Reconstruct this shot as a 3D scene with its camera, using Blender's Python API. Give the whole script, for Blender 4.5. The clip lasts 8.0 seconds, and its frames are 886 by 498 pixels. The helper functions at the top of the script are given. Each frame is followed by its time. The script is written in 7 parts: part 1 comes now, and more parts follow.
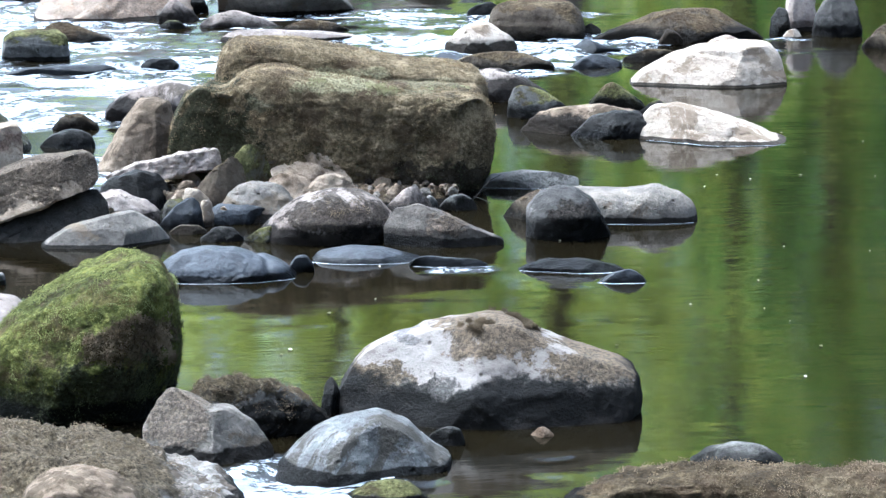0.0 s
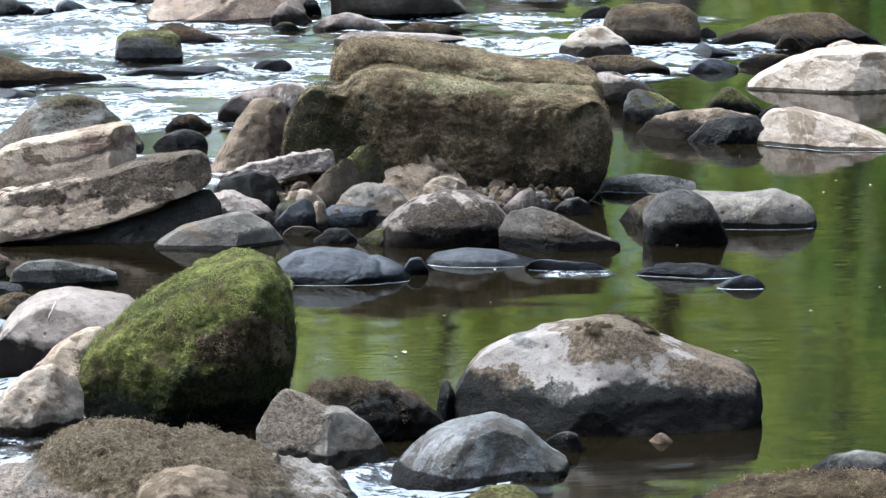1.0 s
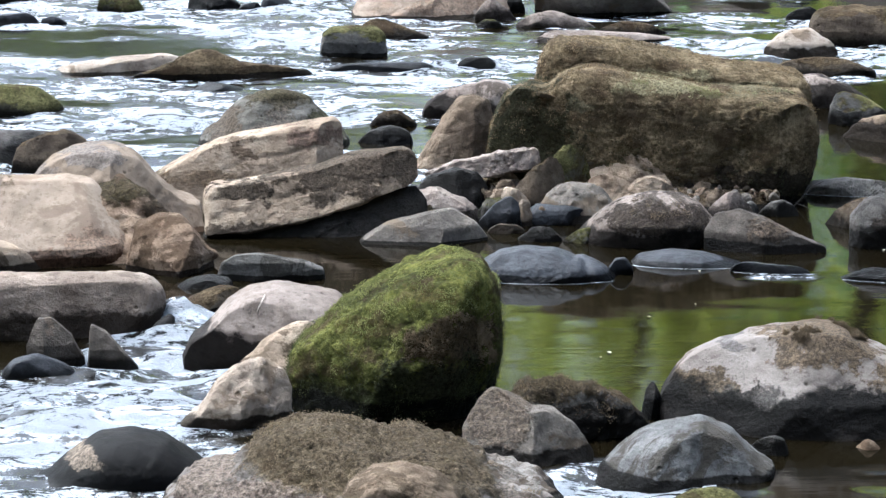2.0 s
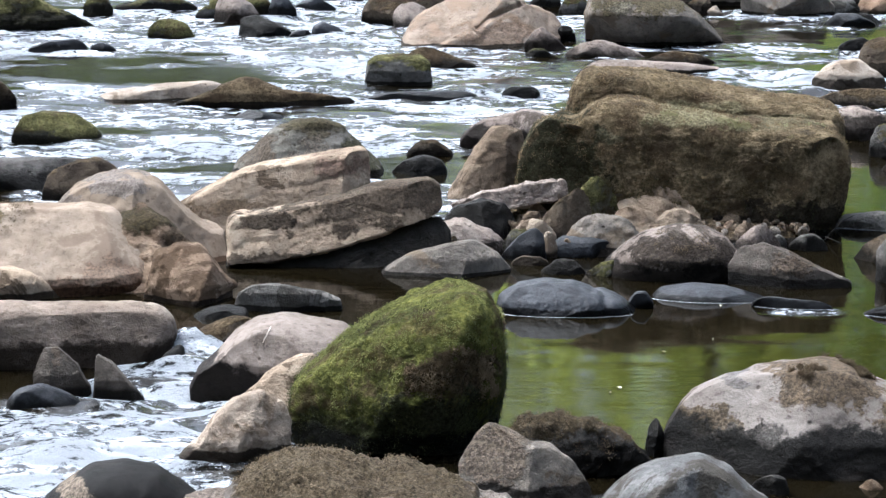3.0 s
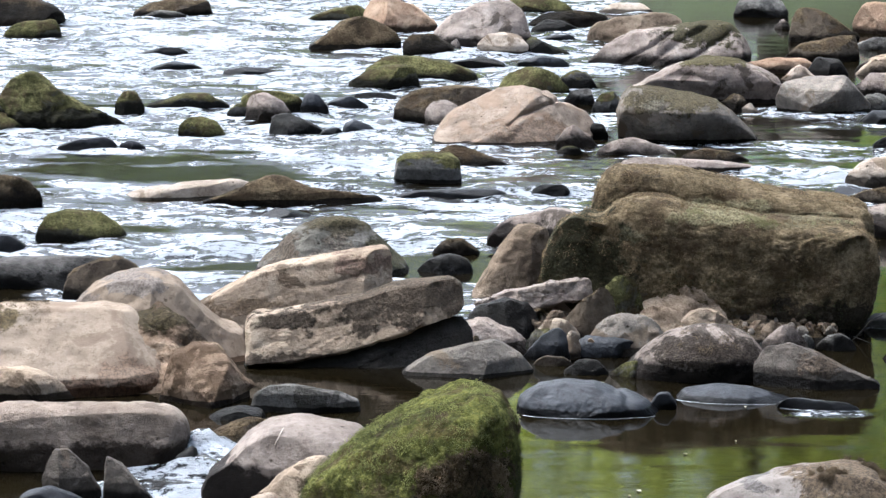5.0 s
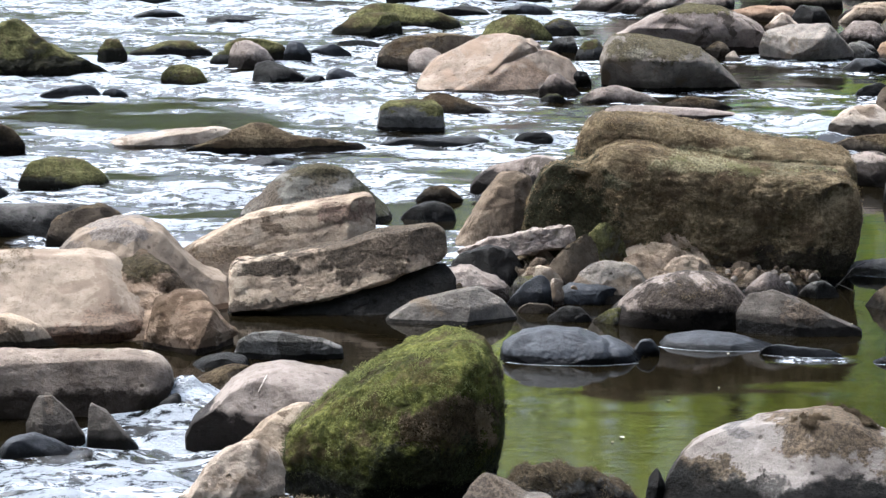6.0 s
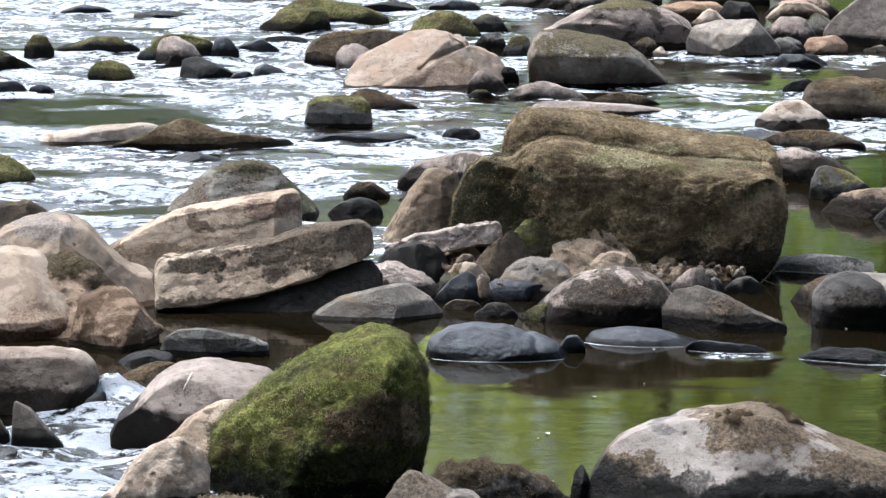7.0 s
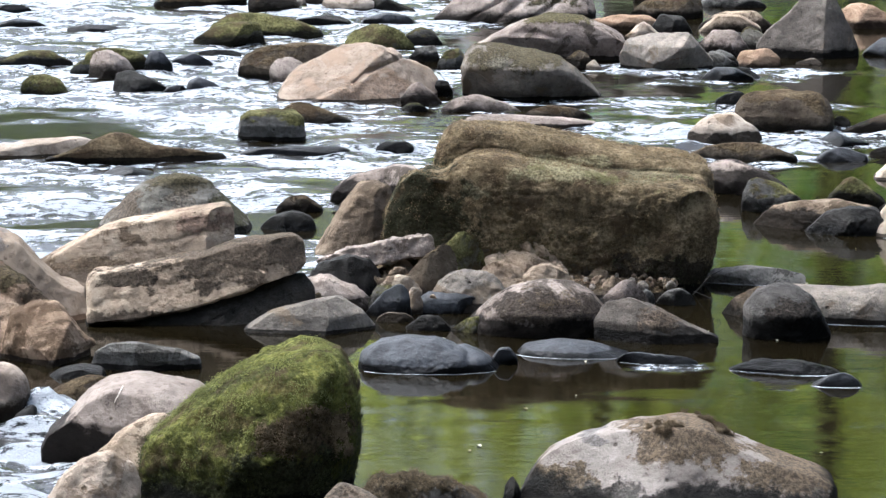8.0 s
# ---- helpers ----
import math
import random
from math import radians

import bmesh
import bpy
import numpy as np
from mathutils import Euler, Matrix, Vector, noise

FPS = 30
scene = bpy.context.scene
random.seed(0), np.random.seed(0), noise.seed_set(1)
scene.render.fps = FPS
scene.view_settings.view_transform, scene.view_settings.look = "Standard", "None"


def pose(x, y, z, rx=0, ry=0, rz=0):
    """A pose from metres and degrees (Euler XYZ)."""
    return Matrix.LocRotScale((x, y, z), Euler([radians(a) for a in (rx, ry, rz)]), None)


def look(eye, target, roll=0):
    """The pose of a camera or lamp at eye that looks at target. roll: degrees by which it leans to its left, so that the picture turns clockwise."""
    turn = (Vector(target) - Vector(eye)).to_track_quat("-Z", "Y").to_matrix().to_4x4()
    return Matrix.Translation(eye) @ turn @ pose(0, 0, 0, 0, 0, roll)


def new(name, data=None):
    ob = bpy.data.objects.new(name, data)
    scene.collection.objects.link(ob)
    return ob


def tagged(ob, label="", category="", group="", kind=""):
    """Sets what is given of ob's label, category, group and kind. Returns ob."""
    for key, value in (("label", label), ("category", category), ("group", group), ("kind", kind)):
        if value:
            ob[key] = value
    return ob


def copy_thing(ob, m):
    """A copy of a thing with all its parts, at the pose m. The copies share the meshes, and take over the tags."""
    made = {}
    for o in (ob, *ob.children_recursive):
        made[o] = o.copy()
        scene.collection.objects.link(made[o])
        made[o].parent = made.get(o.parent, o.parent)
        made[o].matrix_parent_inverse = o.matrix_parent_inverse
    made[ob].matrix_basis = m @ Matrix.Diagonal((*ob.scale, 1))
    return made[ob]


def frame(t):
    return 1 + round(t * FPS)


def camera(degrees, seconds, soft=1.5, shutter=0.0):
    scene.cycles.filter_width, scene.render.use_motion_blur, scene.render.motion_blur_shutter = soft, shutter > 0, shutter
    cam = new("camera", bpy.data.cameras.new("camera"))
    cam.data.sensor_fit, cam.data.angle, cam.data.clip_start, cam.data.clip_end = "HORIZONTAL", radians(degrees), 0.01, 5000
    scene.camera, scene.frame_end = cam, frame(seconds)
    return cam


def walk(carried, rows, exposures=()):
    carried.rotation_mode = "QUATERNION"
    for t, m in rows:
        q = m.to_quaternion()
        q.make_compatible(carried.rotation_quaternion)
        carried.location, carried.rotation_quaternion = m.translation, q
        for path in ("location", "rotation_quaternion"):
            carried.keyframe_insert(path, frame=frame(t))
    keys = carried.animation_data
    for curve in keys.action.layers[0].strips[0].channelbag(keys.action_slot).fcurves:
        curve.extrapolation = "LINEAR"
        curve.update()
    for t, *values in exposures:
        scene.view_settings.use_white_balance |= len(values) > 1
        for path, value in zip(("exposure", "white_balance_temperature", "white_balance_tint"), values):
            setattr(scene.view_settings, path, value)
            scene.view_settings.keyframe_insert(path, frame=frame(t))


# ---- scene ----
cam = camera(18.00, 8.0, soft=1.35)
PATH = [
    (0.0, pose(-0.302, -0.306, 2.536, 77.330, 0, -8.596) @ pose(0, 0, 0, 0, 0, -0.161)),
    (0.1, pose(-0.304, -0.287, 2.530, 77.360, 0, -7.774) @ pose(0, 0, 0, 0, 0, -0.196)),
    (0.2, pose(-0.305, -0.269, 2.524, 77.391, 0, -7.379) @ pose(0, 0, 0, 0, 0, -0.230)),
    (0.3, pose(-0.307, -0.251, 2.519, 77.422, 0, -7.089) @ pose(0, 0, 0, 0, 0, -0.264)),
    (0.4, pose(-0.308, -0.232, 2.513, 77.452, 0, -6.899) @ pose(0, 0, 0, 0, 0, -0.299)),
    (0.5, pose(-0.310, -0.214, 2.507, 77.483, 0, -6.868) @ pose(0, 0, 0, 0, 0, -0.333)),
    (0.7, pose(-0.316, -0.202, 2.501, 77.485, 0, -6.740) @ pose(0, 0, 0, 0, 0, -0.246)),
    (0.8, pose(-0.319, -0.197, 2.498, 77.486, 0, -6.599) @ pose(0, 0, 0, 0, 0, -0.203)),
    (1.0, pose(-0.325, -0.185, 2.492, 77.487, 0, -6.382) @ pose(0, 0, 0, 0, 0, -0.116)),
    (1.2, pose(-0.337, -0.188, 2.495, 77.446, 0, -5.819) @ pose(0, 0, 0, 0, 0, -0.117)),
    (1.3, pose(-0.344, -0.189, 2.497, 77.426, 0, -5.469) @ pose(0, 0, 0, 0, 0, -0.117)),
    (1.4, pose(-0.350, -0.190, 2.498, 77.405, 0, -4.998) @ pose(0, 0, 0, 0, 0, -0.118)),
    (1.5, pose(-0.357, -0.191, 2.500, 77.385, 0, -4.441) @ pose(0, 0, 0, 0, 0, -0.118)),
    (2.0, pose(-0.383, -0.199, 2.507, 77.408, 0, -2.380) @ pose(0, 0, 0, 0, 0, 0.058)),
    (2.2, pose(-0.372, -0.201, 2.506, 77.428, 0, -1.872) @ pose(0, 0, 0, 0, 0, 0.160)),
    (3.3, pose(-0.012, -0.047, 2.518, 78.303, 0, -0.139) @ pose(0, 0, 0, 0, 0, -0.016)),
    (3.5, pose(0.000, 0.000, 2.507, 78.558, 0, 0.000) @ pose(0, 0, 0, 0, 0, -0.116)),
    (4.0, pose(-0.006, 0.002, 2.514, 78.893, 0, 0.173) @ pose(0, 0, 0, 0, 0, -0.215)),
    (4.1, pose(-0.008, 0.006, 2.513, 79.262, 0, 0.184) @ pose(0, 0, 0, 0, 0, -0.190)),
    (4.2, pose(-0.009, 0.011, 2.511, 79.515, 0, 0.196) @ pose(0, 0, 0, 0, 0, -0.165)),
    (5.3, pose(0.030, 0.028, 2.484, 79.941, 0, 0.634) @ pose(0, 0, 0, 0, 0, -0.047)),
    (5.4, pose(0.031, 0.029, 2.482, 79.714, 0, 0.568) @ pose(0, 0, 0, 0, 0, -0.025)),
    (5.5, pose(0.032, 0.030, 2.481, 79.457, 0, 0.503) @ pose(0, 0, 0, 0, 0, -0.003)),
    (5.6, pose(0.029, 0.028, 2.482, 79.255, 0, 0.444) @ pose(0, 0, 0, 0, 0, -0.001)),
    (5.7, pose(0.027, 0.026, 2.482, 79.069, 0, 0.386) @ pose(0, 0, 0, 0, 0, 0.002)),
    (6.0, pose(0.019, 0.020, 2.485, 78.887, 0, 0.211) @ pose(0, 0, 0, 0, 0, 0.009)),
    (6.5, pose(0.014, 0.008, 2.487, 78.765, 0, -0.015) @ pose(0, 0, 0, 0, 0, 0.033)),
    (6.7, pose(0.024, 0.013, 2.489, 78.773, 0, -0.199) @ pose(0, 0, 0, 0, 0, 0.089)),
    (6.8, pose(0.029, 0.016, 2.490, 78.776, 0, -0.477) @ pose(0, 0, 0, 0, 0, 0.117)),
    (6.9, pose(0.034, 0.018, 2.491, 78.780, 0, -0.800) @ pose(0, 0, 0, 0, 0, 0.145)),
    (7.0, pose(0.039, 0.020, 2.492, 78.784, 0, -1.225) @ pose(0, 0, 0, 0, 0, 0.172)),
    (7.1, pose(0.040, 0.019, 2.491, 78.811, 0, -1.628) @ pose(0, 0, 0, 0, 0, 0.195)),
    (7.5, pose(0.045, 0.011, 2.487, 78.923, 0, -2.365) @ pose(0, 0, 0, 0, 0, 0.284)),
    (8.0, pose(0.060, 0.011, 2.488, 79.077, 0, -2.532) @ pose(0, 0, 0, 0, 0, 0.261)),
]
walk(cam, PATH, exposures=((0.0, 2.48, 4900, 2.5), (0.3, 2.07, 5080, 2.5), (1.5, 1.95, 5260, 4), (2.0, 1.84, 5380, 5.5), (4.0, 1.75, 5530, 7), (8.0, 1.86, 5580, 7)))

# ---- light ----
SUN_UP, SUN_ROUND = 58.0, -56.0
world = bpy.data.worlds.new("sky")
scene.world = world
world.use_nodes = True
wt = world.node_tree
sky = wt.nodes.new("ShaderNodeTexSky")
sky.sky_type, sky.sun_disc = "NISHITA", False
sky.sun_elevation, sky.sun_rotation = radians(SUN_UP), radians(SUN_ROUND)
sky.air_density, sky.dust_density, sky.ozone_density = 1.0, 9.0, 1.0
whiten = wt.nodes.new("ShaderNodeHueSaturation")
whiten.inputs["Saturation"].default_value = 0.7
wt.links.new(sky.outputs[0], whiten.inputs["Color"])
wt.links.new(whiten.outputs[0], wt.nodes["Background"].inputs[0])
wt.nodes["Background"].inputs[1].default_value = 0.15
sun = new("sun", bpy.data.lights.new("sun", "SUN"))
sun.data.energy, sun.data.angle, sun.data.color = 1.0, radians(30), (1.0, 0.975, 0.94)
a, e = radians(SUN_ROUND), radians(SUN_UP)
sun.matrix_world = look((20 * math.sin(a) * math.cos(e), 20 * math.cos(a) * math.cos(e), 20 * math.sin(e)), (0, 0, 0))


# ---- materials ----
class Nodes:
    """A node material with short calls."""

    def __init__(self, name):
        self.mat = bpy.data.materials.new(name)
        self.mat.use_nodes = True
        self.tree = self.mat.node_tree
        self.bsdf = self.tree.nodes["Principled BSDF"]

    def add(self, kind, **values):
        node = self.tree.nodes.new("ShaderNode" + kind)
        for key, value in values.items():
            slot = node.inputs[key.replace("_", " ")] if key.replace("_", " ") in node.inputs else node.inputs[int(key[1:])]
            self.put(slot, value)
        return node

    def put(self, slot, value):
        if isinstance(value, bpy.types.NodeSocket):
            self.tree.links.new(value, slot)
        elif isinstance(value, (tuple, list)) and len(value) == 3 and slot.type == "RGBA":
            slot.default_value = (*value, 1)
        else:
            slot.default_value = value

    def math(self, op, a, b=0.0, c=0.0, clamp=False):
        node = self.tree.nodes.new("ShaderNodeMath")
        node.operation, node.use_clamp = op, clamp
        for slot, value in zip(node.inputs, (a, b, c)):
            self.put(slot, value)
        return node.outputs[0]

    def mix(self, how, fac, a, b):
        node = self.tree.nodes.new("ShaderNodeMix")
        node.data_type, node.blend_type = "RGBA", how
        self.put(node.inputs[0], fac), self.put(node.inputs[6], a), self.put(node.inputs[7], b)
        return node.outputs[2]

    def noise(self, where, scale, detail=5.0, rough=0.6, warp=0.0):
        return self.add("TexNoise", Vector=where, Scale=scale, Detail=detail, Roughness=rough, Distortion=warp).outputs[0]

    def step(self, value, lo, hi):
        node = self.tree.nodes.new("ShaderNodeMapRange")
        node.interpolation_type = "SMOOTHSTEP"
        for slot, v in zip(node.inputs, (value, lo, hi, 0.0, 1.0)):
            self.put(slot, v)
        return node.outputs[0]

    def ramp(self, value, *stops):
        node = self.tree.nodes.new("ShaderNodeValToRGB")
        while len(node.color_ramp.elements) < len(stops):
            node.color_ramp.elements.new(0.5)
        for el, (at, colour) in zip(node.color_ramp.elements, stops):
            el.position, el.color = at, (*colour, 1)
        self.put(node.inputs[0], value)
        return node.outputs[0]


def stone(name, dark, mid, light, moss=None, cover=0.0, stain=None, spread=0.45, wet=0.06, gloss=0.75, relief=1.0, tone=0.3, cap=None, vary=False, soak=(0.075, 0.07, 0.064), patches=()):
    """Weathered river stone. moss: two colours; cover: how far it grows over (0 none, 1 all); wet: height of the soaked
    band at the water;
    patches: ragged growths, stains and painted shade, each (along, height, half length, half height, colour, strength)."""
    n = Nodes(name)
    tc, info, geo = n.add("TexCoord"), n.add("ObjectInfo"), n.add("NewGeometry")
    shift = n.add("VectorMath", v0=tc.outputs["Object"], v1=n.add("CombineXYZ", X=n.math("MULTIPLY", info.outputs["Random"], 37.0), Y=n.math("MULTIPLY", info.outputs["Random"], 91.0)).outputs[0]).outputs[0]
    big, mid_n, fine = n.noise(shift, 3.2, 6, 0.62, 0.4), n.noise(shift, 17, 8, 0.72), n.noise(shift, 110, 4, 0.7)
    mix = n.math("ADD", n.math("MULTIPLY", big, 0.55), n.math("ADD", n.math("MULTIPLY", mid_n, 0.33), n.math("MULTIPLY", fine, 0.12)))
    colour = n.ramp(mix, (0.38, dark), (0.5, mid), (0.6, light))
    speck = n.step(n.noise(shift, 38, 4, 0.65), 0.54, 0.64)
    colour = n.mix("MULTIPLY", n.math("MULTIPLY", speck, 0.45), colour, (0.45, 0.42, 0.38))
    pit = n.add("TexVoronoi", Vector=shift, Scale=13.0, Randomness=1.0)
    hole = n.math("MULTIPLY", n.math("SUBTRACT", 1.0, n.step(pit.outputs["Distance"], 0.05, 0.13)), n.step(n.add("SeparateColor", Color=pit.outputs["Color"]).outputs[0], 0.72, 0.78))
    flaw = hole
    colour = n.mix("MULTIPLY", n.math("MULTIPLY", flaw, 0.75), colour, (0.22, 0.19, 0.16))
    if stain:
        patch = n.step(n.math("ADD", n.noise(shift, 4.3, 7, 0.68, 0.6), n.math("MULTIPLY", fine, 0.12)), spread + 0.1, spread + 0.16)
        colour = n.mix("MIX", n.math("MULTIPLY", patch, 0.85), colour, stain)
    rough = n.math("ADD", gloss, n.math("MULTIPLY", mid_n, 0.2))
    value = n.math("ADD", 1.0 - tone / 2, n.math("MULTIPLY", info.outputs["Random"], tone))
    colour = n.add("HueSaturation", Color=colour, Value=value).outputs[0]
    height = n.math("SUBTRACT", n.math("ADD", n.math("MULTIPLY", mid_n, 1.0), n.math("MULTIPLY", fine, 0.4)), n.math("MULTIPLY", flaw, 0.6))
    if moss:
        up = n.add("SeparateXYZ", Vector=geo.outputs["Normal"]).outputs[2]
        grow = n.math("ADD", n.math("MULTIPLY", up, 0.42), n.math("ADD", n.math("MULTIPLY", big, 1.1), n.math("MULTIPLY", mid_n, 0.5)))
        mask = n.step(grow, 1.5 - cover, 1.62 - cover)
        if cap is not None:
            high = n.add("SeparateXYZ", Vector=tc.outputs["Object"]).outputs[2]
            mask = n.math("MULTIPLY", n.step(n.math("ADD", grow, 0.45), 1.4 - cover, 1.55 - cover), n.step(n.math("ADD", high, n.math("MULTIPLY", n.math("SUBTRACT", big, 0.5), 0.25)), cap - 0.02, cap + 0.025))
        tuft = n.noise(shift, 60, 5, 0.75)
        green = n.ramp(n.math("ADD", n.math("MULTIPLY", tuft, 0.5), n.math("MULTIPLY", n.noise(shift, 7, 5, 0.65), 0.5)), (0.38, tuple(v * 0.3 for v in moss[0])), (0.5, moss[0]), (0.6, moss[1]))
        green = n.mix("MIX", n.math("MULTIPLY", n.step(n.noise(shift, 5.5, 6, 0.7), 0.5, 0.62), 0.75), green, (0.075, 0.05, 0.028))
        colour = n.mix("MIX", mask, colour, green)
        rough = n.math("MAXIMUM", rough, n.math("MULTIPLY", mask, 0.95))
        height = n.math("ADD", height, n.math("MULTIPLY", mask, n.math("MULTIPLY", tuft, 1.6)))
    # growths, stains and shade put into the colour, ragged at the edge
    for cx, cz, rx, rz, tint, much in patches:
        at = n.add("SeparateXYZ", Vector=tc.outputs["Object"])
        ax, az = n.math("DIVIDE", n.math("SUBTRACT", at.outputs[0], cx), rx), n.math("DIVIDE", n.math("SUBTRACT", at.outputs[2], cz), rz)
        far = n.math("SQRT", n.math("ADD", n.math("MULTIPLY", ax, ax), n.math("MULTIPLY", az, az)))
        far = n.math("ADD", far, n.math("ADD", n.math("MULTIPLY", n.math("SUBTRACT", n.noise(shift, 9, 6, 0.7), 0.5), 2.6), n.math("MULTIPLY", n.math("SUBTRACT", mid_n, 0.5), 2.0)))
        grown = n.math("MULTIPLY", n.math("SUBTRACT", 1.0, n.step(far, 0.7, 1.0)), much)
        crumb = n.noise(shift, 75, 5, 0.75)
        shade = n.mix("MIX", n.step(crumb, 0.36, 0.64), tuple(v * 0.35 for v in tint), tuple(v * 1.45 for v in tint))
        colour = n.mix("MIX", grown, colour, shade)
        rough = n.math("MAXIMUM", rough, n.math("MULTIPLY", grown, 0.93))
        height = n.math("ADD", height, n.math("MULTIPLY", grown, n.math("MULTIPLY", crumb, 1.5)))
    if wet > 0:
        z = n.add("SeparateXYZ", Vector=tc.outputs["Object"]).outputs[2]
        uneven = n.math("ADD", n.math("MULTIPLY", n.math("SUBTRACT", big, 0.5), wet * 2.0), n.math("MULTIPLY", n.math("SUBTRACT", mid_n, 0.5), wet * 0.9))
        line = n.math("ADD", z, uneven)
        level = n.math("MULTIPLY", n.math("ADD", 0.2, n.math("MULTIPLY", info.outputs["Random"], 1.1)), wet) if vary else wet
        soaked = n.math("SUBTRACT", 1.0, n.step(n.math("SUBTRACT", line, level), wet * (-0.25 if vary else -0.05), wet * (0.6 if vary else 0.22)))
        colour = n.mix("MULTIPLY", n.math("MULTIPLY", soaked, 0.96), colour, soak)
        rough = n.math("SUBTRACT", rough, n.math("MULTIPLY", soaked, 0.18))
    n.put(n.bsdf.inputs["Base Color"], colour)
    n.put(n.bsdf.inputs["Roughness"], rough)
    n.bsdf.inputs["Specular IOR Level"].default_value = 0.1 if gloss > 0.4 else 0.3
    bump = n.add("Bump", Strength=0.9 * relief, Distance=0.035, Height=height)
    n.put(n.bsdf.inputs["Normal"], bump.outputs[0])
    return n.mat


def foliage(name, low, high, sheen=0.75, glow=0.0):
    n = Nodes(name)
    geo, info = n.add("NewGeometry"), n.add("ObjectInfo")
    where = n.add("TexCoord").outputs["Object"]
    patch = n.math("ADD", n.math("MULTIPLY", n.noise(where, 6.0, 5, 0.65), 0.6), n.math("MULTIPLY", n.noise(where, 19.0, 4, 0.6), 0.4))
    colour = n.ramp(n.math("ADD", n.math("MULTIPLY", geo.outputs["Random Per Island"], 0.18), n.math("MULTIPLY", n.step(patch, 0.39, 0.61), 0.82)), (0.0, low), (1.0, high))
    value = n.math("ADD", 0.8, n.math("MULTIPLY", info.outputs["Random"], 0.4))
    n.put(n.bsdf.inputs["Base Color"], n.add("HueSaturation", Color=colour, Value=value).outputs[0])
    n.bsdf.inputs["Roughness"].default_value = sheen
    n.bsdf.inputs["Specular IOR Level"].default_value = 0.12
    if glow > 0:
        thin = n.add("BsdfTranslucent", Color=n.bsdf.inputs["Base Color"].links[0].from_socket)
        both = n.add("MixShader", Fac=glow)
        n.tree.links.new(n.bsdf.outputs[0], both.inputs[1])
        n.tree.links.new(thin.outputs[0], both.inputs[2])
        n.tree.links.new(both.outputs[0], n.tree.nodes["Material Output"].inputs[0])
    return n.mat


